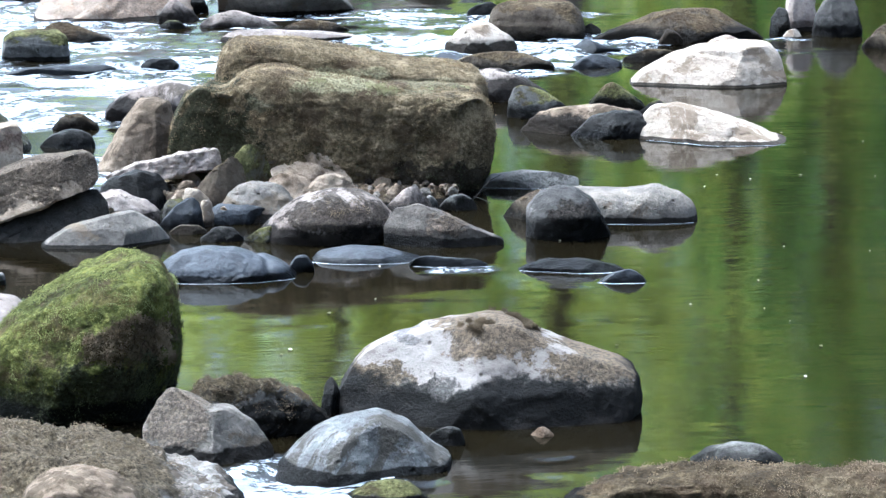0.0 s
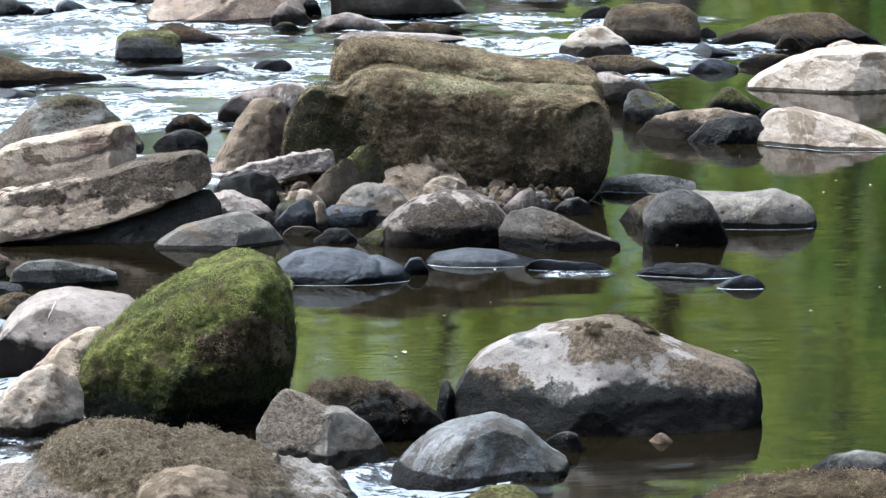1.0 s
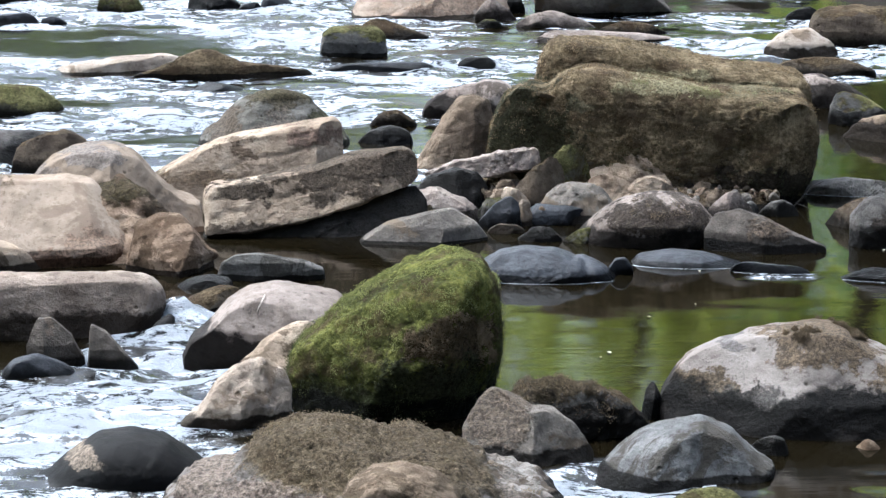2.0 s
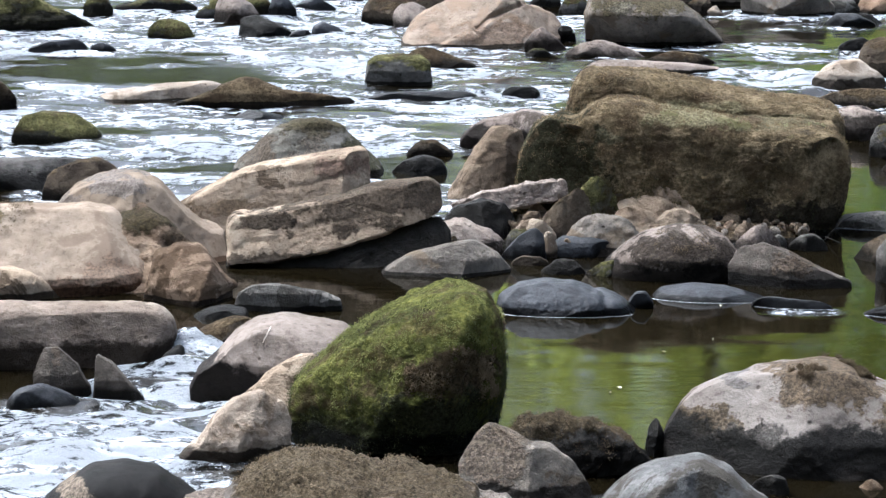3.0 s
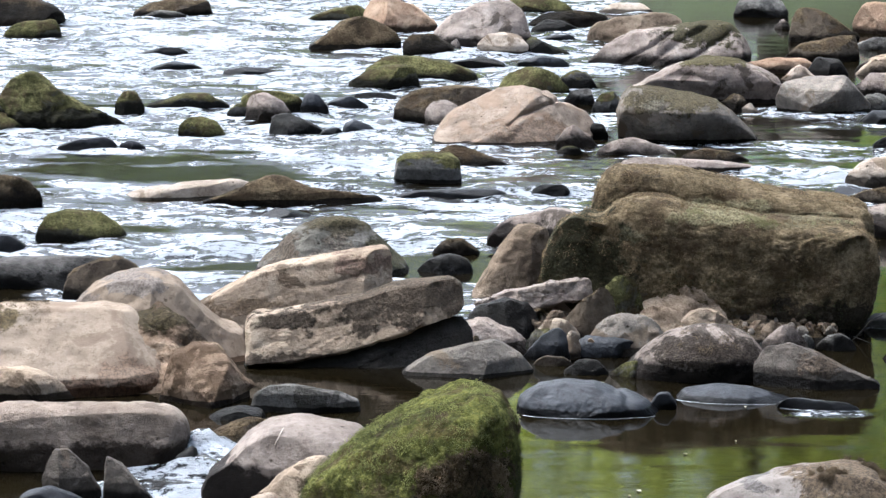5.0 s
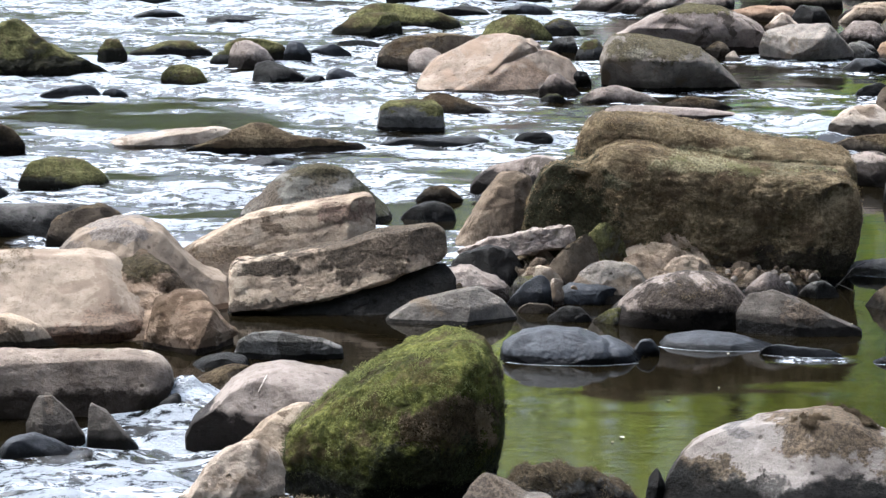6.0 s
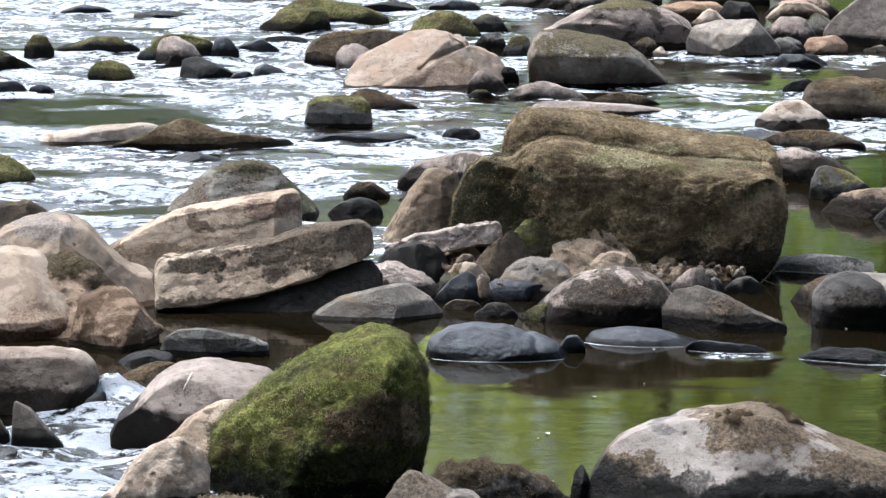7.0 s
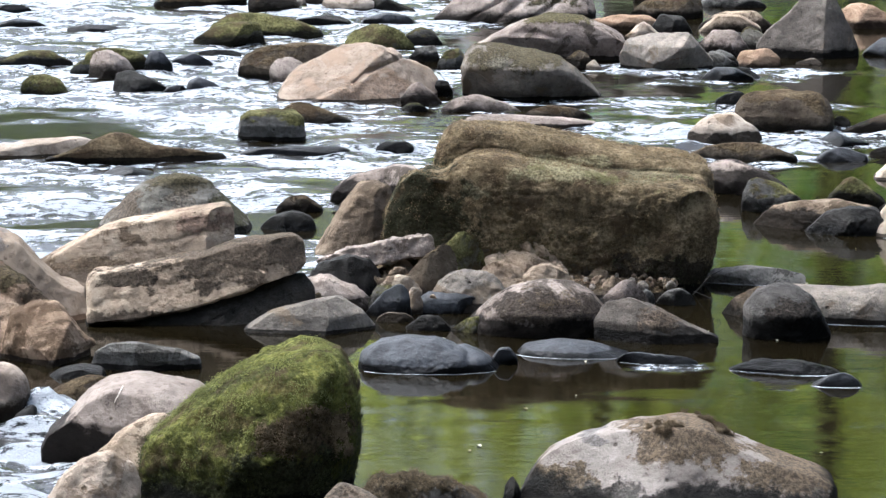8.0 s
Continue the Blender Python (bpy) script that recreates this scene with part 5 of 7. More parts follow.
hewn("boulder", "large warm tan sandstone boulder with cracked facets", 0.301, 18.15, -0.857, 0.75, ((-0.529, -0.008), (-0.486, 0.095), (-0.376, 0.195), (-0.191, 0.276), (-0.08, 0.325), (0.067, 0.333), (0.215, 0.304), (0.326, 0.236), (0.493, 0.16), (0.529, 0.095), (0.518, 0.002), (0.503, -0.13), (-0.514, -0.13)), "sand", p=3.0, lean=0.3, wet=0.02, rough=0.03, cuts=2, facets=((-0.35, -0.6, 0.7, 0.62), (0.45, -0.75, 0.3, 0.6), (0.1, -0.95, 0.15, 0.8), (0.8, -0.45, 0.3, 0.75)), seams=((-0.45, 0.2, 0.85, 0.1, 0.016, 0.03), (0.8, 0.1, 0.5, 0.33, 0.018, 0.025)), patches=((0.1, 0.08, 0.3, 0.08, (0.26, 0.17, 0.11), 0.55),), rows=100, cols=150)
hewn("boulder", "olive-grey boulder with a pale moss-flecked top", 1.433, 18.06, -4.458, 0.46, ((-0.459, 0.222), (-0.43, 0.298), (-0.38, 0.354), (-0.262, 0.347), (-0.006, 0.302), (0.177, 0.263), (0.288, 0.188), (0.381, 0.094), (0.459, -0.003), (0.445, -0.13), (-0.445, -0.13)), "wedge", p=3.2, lean=0.6, brow=0.21, under=0.55, wet=0.02, rough=0.045, cuts=3, patches=((-0.05, 0.3, 0.42, 0.1, (0.105, 0.086, 0.046), 0.9), (-0.2, 0.26, 0.1, 0.04, (0.3, 0.27, 0.2), 0.7)), rows=100, cols=150)
hewn("stone", "dark wet stone half sunk in the stream", 2.703, 17.784, -8.461, 0.13, ((-0.108, 0.017), (-0.037, 0.063), (0.053, 0.086), (0.108, 0.051), (0.105, -0.13), (-0.105, -0.13)), "dark", p=2.7, lean=0.35, brow=0.07, under=0.22, rough=0.055, cuts=6, rows=44, cols=64)
hewn("rock", "wet slate-grey rock low in the water", -2.431, 17.761, 7.904, 0.23, ((-0.194, 0.01), (-0.064, 0.056), (0.116, 0.067), (0.169, 0.041), (0.194, 0.006), (0.188, -0.13), (-0.188, -0.13)), "slate", p=2.7, lean=0.35, brow=0.07, under=0.22, rough=0.04, cuts=4, rows=44, cols=64)
hewn("stone", "pinkish grey gritstone stone lying in the stream", 0.705, 17.749, -2.181, 0.16, ((-0.134, 0.044), (-0.076, 0.125), (-0.019, 0.147), (0.054, 0.096), (0.134, 0.007), (0.13, -0.13), (-0.13, -0.13)), "pinkish", p=2.7, lean=0.35, brow=0.07, under=0.22, rough=0.055, cuts=9, rows=44, cols=64)
hewn("stone", "wet slate-grey stone low in the water", -2.136, 17.734, 6.977, 0.1, ((-0.084, 0.027), (-0.012, 0.054), (0.042, 0.032), (0.084, 0.002), (0.082, -0.13), (-0.082, -0.13)), "slate", p=2.7, lean=0.35, brow=0.07, under=0.22, rough=0.04, cuts=4, rows=44, cols=64)
hewn("stone", "pale grey stone with patches of olive moss", 0.637, 17.448, -1.995, 0.11, ((-0.096, 0.002), (-0.032, 0.052), (0.039, 0.056), (0.096, 0.014), (0.093, -0.13), (-0.093, -0.13)), "palegrey", p=2.7, lean=0.35, brow=0.07, under=0.22, rough=0.055, cuts=6, rows=44, cols=64)
hewn("rock", "pinkish grey gritstone rock lying in the stream", 1.068, 17.446, -3.411, 0.22, ((-0.257, 0.017), (-0.179, 0.077), (-0.038, 0.111), (0.175, 0.055), (0.257, -0.007), (0.249, -0.13), (-0.249, -0.13)), "pinkish", p=2.7, lean=0.35, brow=0.07, under=0.22, rough=0.055, cuts=9, rows=44, cols=64)
hewn("rock", "weathered brown rock with dry moss on top", 1.542, 17.143, -5.049, 0.19, ((-0.221, 0.034), (-0.075, 0.085), (0.098, 0.063), (0.221, -0.001), (0.214, -0.13), (-0.214, -0.13)), "brown", p=2.7, lean=0.35, brow=0.07, under=0.22, rough=0.055, cuts=9, rows=44, cols=64)
hewn("rock", "weathered brown rock with dry moss on top", 0.034, 17.039, -0.011, 0.19, ((-0.229, 0.071), (-0.135, 0.124), (0.003, 0.093), (0.108, 0.047), (0.229, -0.003), (0.222, -0.13), (-0.222, -0.13)), "brown", p=2.7, lean=0.35, brow=0.07, under=0.22, rough=0.055, cuts=9, rows=44, cols=64)
hewn("boulder", "block of brown weathered stone in the shallows", 2.887, 16.831, -10.593, 0.35, ((-0.3, 0.013), (-0.288, 0.15), (-0.22, 0.185), (0.0, 0.202), (0.2, 0.2), (0.265, 0.165), (0.3, 0.03), (0.291, -0.13), (-0.291, -0.13)), "brown", p=5, lean=0.35, brow=0.07, under=0.22, rough=0.055, cuts=0, rows=44, cols=64)
hewn("rock", "long flat pinkish slab lying in the shallows", 1.325, 16.818, -4.414, 0.26, ((-0.438, 0.008), (-0.364, 0.07), (-0.124, 0.066), (0.217, 0.053), (0.438, 0.023), (0.425, -0.13), (-0.425, -0.13)), "pinkish", p=2.7, lean=0.35, brow=0.07, under=0.22, wet=0.02, rough=0.055, cuts=9, rows=44, cols=64)
hewn("stone", "pale grey stone with patches of olive moss", 3.221, 16.811, -11.683, 0.08, ((-0.07, 0.015), (0.01, 0.068), (0.07, 0.023), (0.068, -0.13), (-0.068, -0.13)), "palegrey", p=2.7, lean=0.35, brow=0.07, under=0.22, rough=0.055, cuts=6, rows=44, cols=64)
hewn("rock", "dark wet rock at the head of the pool", 4.387, 16.57, -15.5, 0.16, ((-0.07, 0.01), (-0.055, 0.1), (-0.01, 0.17), (0.04, 0.15), (0.07, 0.03), (0.066, -0.13), (-0.066, -0.13)), "dark", p=2.8, lean=0.35, brow=0.07, under=0.22, rough=0.05, cuts=4, rows=44, cols=64)
hewn("boulder", "long dark brown boulder with a sloping back", 3.698, 16.462, -13.484, 0.46, ((-0.544, -0.003), (-0.32, 0.085), (-0.148, 0.147), (-0.01, 0.184), (0.231, 0.186), (0.37, 0.101), (0.544, 0.013), (0.528, -0.13), (-0.528, -0.13)), "brown", p=2.7, lean=0.35, brow=0.07, under=0.22, rough=0.055, cuts=8, rows=44, cols=64)
hewn("boulder", "blocky dark green moss-covered stone in white water", -0.228, 16.325, 0.907, 0.23, ((-0.198, 0.044), (-0.191, 0.127), (-0.135, 0.164), (-0.001, 0.174), (0.132, 0.164), (0.185, 0.127), (0.198, 0.02), (0.192, -0.13), (-0.192, -0.13)), "mossgrey", p=4.5, lean=0.3, brow=0.09, under=0.2, wet=0.025, rough=0.035, cuts=2, rows=100, cols=150)
hewn("rock", "pale angular stone at the foot of the riffle", 2.444, 16.271, -9.454, 0.26, ((-0.222, 0.031), (-0.154, 0.104), (-0.086, 0.138), (0.051, 0.152), (0.187, 0.069), (0.222, 0.01), (0.215, -0.13), (-0.215, -0.13)), "pale", p=2.7, lean=0.35, brow=0.07, under=0.22, wet=0.05, rough=0.055, cuts=7, rows=44, cols=64)
hewn("stone", "tan sandstone stone with brown stains, set in the stream", 3.611, 16.248, -13.358, 0.09, ((-0.08, 0.001), (-0.024, 0.102), (0.028, 0.086), (0.08, 0.031), (0.078, -0.13), (-0.078, -0.13)), "tan", p=2.7, lean=0.35, brow=0.07, under=0.22, rough=0.055, cuts=6, rows=44, cols=64)
hewn("stone", "wet slate-grey stone low in the water", 3.111, 16.115, -11.798, 0.19, ((-0.164, -0.01), (-0.057, 0.072), (0.045, 0.032), (0.164, 0.004), (0.159, -0.13), (-0.159, -0.13)), "slate", p=2.7, lean=0.35, brow=0.07, under=0.22, rough=0.04, cuts=4, rows=44, cols=64)
hewn("stone", "dark wet stone half sunk in the stream", 0.484, 15.945, -1.633, 0.13, ((-0.112, 0.005), (-0.057, 0.041), (0.073, 0.042), (0.112, 0.006), (0.109, -0.13), (-0.109, -0.13)), "dark", p=2.7, lean=0.35, brow=0.07, under=0.22, rough=0.055, cuts=6, rows=44, cols=64)
hewn("rock", "weathered brown rock with dry moss on top", 4.953, 15.852, -18.023, 0.29, ((-0.244, 0.004), (-0.163, 0.115), (-0.031, 0.187), (0.139, 0.156), (0.244, 0.026), (0.237, -0.13), (-0.237, -0.13)), "brown", p=2.7, lean=0.35, brow=0.07, under=0.22, rough=0.055, cuts=9, rows=44, cols=64)
hewn("stone", "wet slate-grey stone low in the water", -0.084, 15.801, 0.416, 0.14, ((-0.331, 0.001), (-0.202, 0.03), (-0.008, 0.037), (0.25, 0.037), (0.331, 0.007), (0.321, -0.13), (-0.321, -0.13)), "slate", p=2.7, lean=0.35, brow=0.07, under=0.22, rough=0.04, cuts=4, rows=44, cols=64)
hewn("rock", "long pale slab barely out of the water", -1.582, 15.785, 5.85, 0.32, ((-0.426, -0.017), (-0.281, 0.038), (-0.024, 0.075), (0.298, 0.09), (0.426, 0.033), (0.413, -0.13), (-0.413, -0.13)), "pale", p=2.7, lean=0.35, brow=0.07, under=0.22, wet=0.01, rough=0.055, cuts=2, rows=44, cols=64)
hewn("rock", "clean pale tan sandstone rock with broken facets", 3.795, 15.683, -14.441, 0.16, ((-0.132, 0.03), (-0.084, 0.099), (-0.002, 0.136), (0.081, 0.118), (0.132, 0.061), (0.128, -0.13), (-0.128, -0.13)), "tanclean", p=2.7, lean=0.35, brow=0.07, under=0.22, wet=0.01, rough=0.055, cuts=7, rows=44, cols=64)
hewn("rock", "weathered brown rock with dry moss on top", 3.353, 15.604, -13, 0.12, ((-0.18, 0.021), (-0.033, 0.076), (0.098, 0.074), (0.18, 0.038), (0.175, -0.13), (-0.175, -0.13)), "brown", p=2.7, lean=0.35, brow=0.07, under=0.22, rough=0.055, cuts=9, rows=44, cols=64)
hewn("rock", "long dark mossy rock behind the pale slab", -0.98, 15.567, 3.724, 0.27, ((-0.54, 0), (-0.397, 0.038), (-0.254, 0.105), (-0.126, 0.153), (-0.031, 0.142), (0.079, 0.079), (0.254, 0.053), (0.445, 0.029), (0.54, 0.011), (0.524, -0.13), (-0.524, -0.13)), "umber", p=2.7, lean=0.35, brow=0.07, under=0.22, wet=0.02, rough=0.055, cuts=9, rows=44, cols=64)
hewn("stone", "pale cream sandstone stone standing in the water", -1.089, 15.526, 4.133, 0.08, ((-0.07, 0.013), (-0.047, 0.048), (0.048, 0.047), (0.07, 0.009), (0.068, -0.13), (-0.068, -0.13)), "pale", p=2.7, lean=0.35, brow=0.07, under=0.22, rough=0.055, cuts=6, rows=44, cols=64)
hewn("stone", "wet slate-grey stone low in the water", 2.997, 15.509, -11.843, 0.17, ((-0.147, 0.002), (-0.082, 0.05), (-0.001, 0.071), (0.147, 0.026), (0.142, -0.13), (-0.142, -0.13)), "slate", p=2.7, lean=0.35, brow=0.07, under=0.22, rough=0.04, cuts=4, rows=44, cols=64)
hewn("rock", "weathered brown rock with dry moss on top", 2.426, 15.467, -9.864, 0.21, ((-0.309, 0.032), (-0.195, 0.079), (-0.065, 0.099), (0.13, 0.099), (0.309, 0.03), (0.299, -0.13), (-0.299, -0.13)), "brown", p=2.7, lean=0.35, brow=0.07, under=0.22, rough=0.055, cuts=9, rows=44, cols=64)
hewn("rock", "rock covered with dry brown moss", -2.542, 15.267, 9.589, 0.23, ((-0.197, 0.063), (-0.133, 0.152), (-0.04, 0.187), (0.114, 0.168), (0.19, 0.086), (0.197, 0.023), (0.191, -0.13), (-0.191, -0.13)), "umber", p=2.7, lean=0.35, brow=0.07, under=0.22, rough=0.055, cuts=6, rows=44, cols=64)
hewn("stone", "wet slate-grey stone low in the water", -0.986, 15.118, 3.855, 0.17, ((-0.142, -0.006), (-0.058, 0.038), (0.034, 0.025), (0.142, -0.002), (0.138, -0.13), (-0.138, -0.13)), "slate", p=2.7, lean=0.35, brow=0.07, under=0.22, rough=0.04, cuts=4, rows=44, cols=64)
hewn("boulder", "pale sandstone boulder mirrored in the green pool", 3.497, 14.86, -14.137, 0.45, ((-0.441, -0.006), (-0.385, 0.046), (-0.3, 0.085), (-0.2, 0.14), (-0.05, 0.188), (0.1, 0.203), (0.25, 0.216), (0.335, 0.208), (0.395, 0.15), (0.432, 0.06), (0.441, 0.001), (0.427, -0.13), (-0.427, -0.13)), "pale", p=4.5, lean=0.35, wet=0.012, rough=0.025, cuts=0, facets=((-0.3, -0.85, 0.3, 0.82), (0.7, -0.7, 0.1, 0.95)), seams=((0.2, 0.2, 0.95, 0.15, 0.012, 0.01),), rows=100, cols=150)
hewn("boulder", "pinkish grey gritstone boulder lying in the stream", 2.256, 14.438, -9.897, 0.25, ((-0.251, 0.09), (-0.16, 0.147), (-0.054, 0.169), (0.114, 0.123), (0.251, 0.03), (0.244, -0.13), (-0.244, -0.13)), "pinkish", p=2.7, lean=0.35, brow=0.07, under=0.22, wet=0.12, rough=0.055, cuts=6, rows=44, cols=64)
hewn("rock", "rock overgrown with olive green moss", -2.011, 14.387, 8.098, 0.28, ((-0.24, 0.009), (-0.173, 0.124), (-0.041, 0.149), (0.105, 0.13), (0.2, 0.06), (0.24, 0.004), (0.232, -0.13), (-0.232, -0.13)), "olive", p=2.7, lean=0.35, brow=0.07, under=0.22, rough=0.055, cuts=6, rows=44, cols=64)
hewn("rock", "pinkish grey gritstone rock lying in the stream", 0.343, 14.139, -1.27, 0.29, ((-0.242, -0.008), (-0.22, 0.074), (-0.133, 0.132), (0.04, 0.178), (0.184, 0.19), (0.242, 0.152), (0.235, -0.13), (-0.235, -0.13)), "pinkish", p=2.7, lean=0.35, brow=0.07, under=0.22, wet=0.1, rough=0.055, cuts=7, rows=44, cols=64)
hewn("rock", "wet slate-grey rock low in the water", -2.386, 14.067, 9.771, 0.2, ((-0.17, 0.022), (-0.055, 0.072), (0.059, 0.069), (0.129, 0.019), (0.17, -0.026), (0.165, -0.13), (-0.165, -0.13)), "slate", p=2.7, lean=0.35, brow=0.07, under=0.22, rough=0.04, cuts=4, rows=44, cols=64)
hewn("rock", "rock overgrown with olive green moss", 2.802, 14.022, -12.292, 0.18, ((-0.156, 0.035), (-0.083, 0.128), (-0.024, 0.153), (0.066, 0.091), (0.156, 0.01), (0.151, -0.13), (-0.151, -0.13)), "olive", p=2.7, lean=0.35, brow=0.07, under=0.22, rough=0.055, cuts=6, rows=44, cols=64)
hewn("stone", "weathered brown stone with dry moss on top", -0.052, 13.916, 0.34, 0.15, ((-0.123, 0.006), (-0.054, 0.074), (0.031, 0.083), (0.123, 0.013), (0.119, -0.13), (-0.119, -0.13)), "brown", p=2.7, lean=0.35, brow=0.07, under=0.22, rough=0.055, cuts=9, rows=44, cols=64)
hewn("rock", "grey rock partly overgrown with olive moss", 2.335, 13.868, -10.602, 0.18, ((-0.154, 0.018), (-0.125, 0.153), (-0.082, 0.171), (0.021, 0.139), (0.154, 0.071), (0.149, -0.13), (-0.149, -0.13)), "mossgrey", p=2.7, lean=0.35, brow=0.07, under=0.22, rough=0.055, cuts=8, rows=44, cols=64)
hewn("stone", "grey stone partly overgrown with olive moss", 2.943, 13.837, -12.991, 0.08, ((-0.071, 0.009), (-0.008, 0.063), (0.045, 0.079), (0.071, 0.053), (0.069, -0.13), (-0.069, -0.13)), "mossgrey", p=2.7, lean=0.35, brow=0.07, under=0.22, rough=0.055, cuts=9, rows=44, cols=64)
hewn("boulder", "pale grey dome-shaped boulder with moss on its crown", -0.641, 13.486, 2.859, 0.6, ((-0.387, -0.025), (-0.364, 0.046), (-0.289, 0.102), (-0.205, 0.19), (-0.067, 0.245), (0.043, 0.259), (0.153, 0.229), (0.263, 0.113), (0.346, 0.04), (0.387, -0.039), (0.375, -0.13), (-0.375, -0.13)), "palegrey", patches=((0.02, 0.25, 0.26, 0.06, (0.1, 0.082, 0.05), 0.85), (0.27, 0.1, 0.13, 0.14, (0.085, 0.08, 0.04), 0.85), (-0.26, 0.1, 0.12, 0.14, (0.13, 0.1, 0.072), 0.8), (0.0, 0.1, 0.16, 0.08, (0.2, 0.165, 0.13), 0.6)), p=2.4, wet=0.03, cap=0.22, rough=0.04, cuts=2, rows=100, cols=150)
hewn("rock", "wet brown stone sloping into the green pool", 2.473, 13.404, -11.511, 0.26, ((-0.312, -0.002), (-0.227, 0.091), (-0.142, 0.121), (0.113, 0.138), (0.312, 0.099), (0.302, -0.13), (-0.302, -0.13)), "weathered", p=2.7, lean=0.35, brow=0.07, under=0.22, wet=0.08, rough=0.055, cuts=9, rows=44, cols=64)
hewn("rock", "dark wet rock half sunk in the stream", -0.107, 13.398, 0.587, 0.17, ((-0.143, 0), (-0.077, 0.065), (0.033, 0.096), (0.115, 0.071), (0.143, 0.013), (0.139, -0.13), (-0.139, -0.13)), "dark", p=2.7, lean=0.35, brow=0.07, under=0.22, rough=0.055, cuts=6, rows=44, cols=64)
hewn("rock", "dark wet rock half sunk in the stream", 2.613, 13.264, -12.196, 0.24, ((-0.207, 0), (-0.109, 0.096), (0.003, 0.129), (0.138, 0.116), (0.207, 0.023), (0.201, -0.13), (-0.201, -0.13)), "dark", p=2.7, lean=0.35, brow=0.07, under=0.22, rough=0.055, cuts=6, rows=100, cols=150)
pale_b = hewn("boulder", "smooth pale pointed boulder mirrored in still water", 3.107, 13.126, -14.325, 0.42, ((-0.373, 0.0), (-0.365, 0.105), (-0.32, 0.152), (-0.2, 0.166), (-0.06, 0.137), (0.1, 0.09), (0.25, 0.045), (0.373, -0.005), (0.362, -0.13), (-0.362, -0.13)), "pale", p=3, lean=0.3, wet=0.015, rough=0.025, cuts=0, facets=((-0.55, -0.8, 0.2, 0.72), (0.2, -0.85, 0.45, 0.72)), seams=((0.8, 0.0, 0.6, -0.1, 0.01, 0.014), (0.7, 0.1, -0.7, 0.02, 0.01, 0.01), (0.1, 0.0, 1.0, 0.05, 0.01, 0.008)), rows=100, cols=150)
hewn("rock", "dark wet rock half sunk in the stream", 0.322, 13.103, -1.28, 0.12, ((-0.103, 0.027), (-0.058, 0.082), (0.009, 0.104), (0.103, 0.099), (0.1, -0.13), (-0.1, -0.13)), "dark", p=2.7, lean=0.35, brow=0.07, under=0.22, rough=0.055, cuts=6, rows=44, cols=64)
hewn("boulder", "dark brown-grey boulder lying low in shaded water", -1.958, 13.083, 8.676, 0.28, ((-0.417, 0.059), (-0.31, 0.118), (-0.204, 0.132), (0.009, 0.132), (0.249, 0.12), (0.382, 0.086), (0.417, 0.002), (0.405, -0.13), (-0.405, -0.13)), "sooty", p=2.7, lean=0.35, brow=0.07, under=0.22, rough=0.04, cuts=2, rows=44, cols=64)
hewn("boulder", "smooth tan boulder leaning on the large brown one", 0.208, 12.83, -0.798, 0.3, ((-0.19, -0.019), (-0.133, 0.079), (-0.054, 0.207), (0.024, 0.302), (0.103, 0.324), (0.169, 0.303), (0.19, 0.203), (0.17, 0.088), (0.165, -0.13), (-0.185, -0.13)), "weathered", p=2.5, lean=0.2, wet=0, rough=0.04, cuts=2, rows=100, cols=150)
hewn("rock", "weathered brown rock with dry moss on top", -1.673, 12.72, 7.652, 0.23, ((-0.198, -0.001), (-0.18, 0.096), (-0.143, 0.13), (-0.012, 0.183), (0.092, 0.189), (0.169, 0.142), (0.198, 0.057), (0.192, -0.13), (-0.192, -0.13)), "brown", p=2.7, lean=0.35, brow=0.07, under=0.22, rough=0.055, cuts=9, rows=44, cols=64)
awash_slab = hewn("rock", "blue-grey slab awash in the green pool", 1.961, 12.081, -10.42, 0.16, ((-0.242, 0.001), (-0.17, 0.054), (-0.016, 0.076), (0.139, 0.064), (0.242, 0.038), (0.235, -0.13), (-0.235, -0.13)), "grey", p=2.7, lean=0.35, brow=0.07, under=0.22, rough=0.04, wet=0.0, cuts=3, rows=100, cols=150)
rock("rock", "rock overgrown with olive green moss", 0.672, 11.8, -3.146, 0.222, 0.154, (0.18, 0.205, 0.23, 0.26, 0.275, 0.285, 0.29, 0.29, 0.28, 0.25, 0.2), "olive", rows=40, cols=34)
rock("stone", "pinkish grey gritstone stone lying in the stream", 0.412, 11.93, -1.837, 0.1, 0.08, (0.106, 0.118, 0.13, 0.141, 0.14, 0.14, 0.139, 0.139, 0.13, 0.117, 0.104), "pinkish", rows=40, cols=34)
hewn("rock", "pale elongated stone wedged over darker ones", 0.288, 11.899, -1.247, 0.2, ((-0.263, 0.141), (-0.199, 0.162), (-0.106, 0.195), (0.016, 0.212), (0.138, 0.24), (0.236, 0.248), (0.263, 0.218), (0.251, 0.162), (0.139, 0.158), (-0.008, 0.128), (-0.13, 0.096), (-0.233, 0.103)), "pinkish", p=2.7, lean=0.2, wet=0, rough=0.07, cuts=5, rows=100, cols=150)
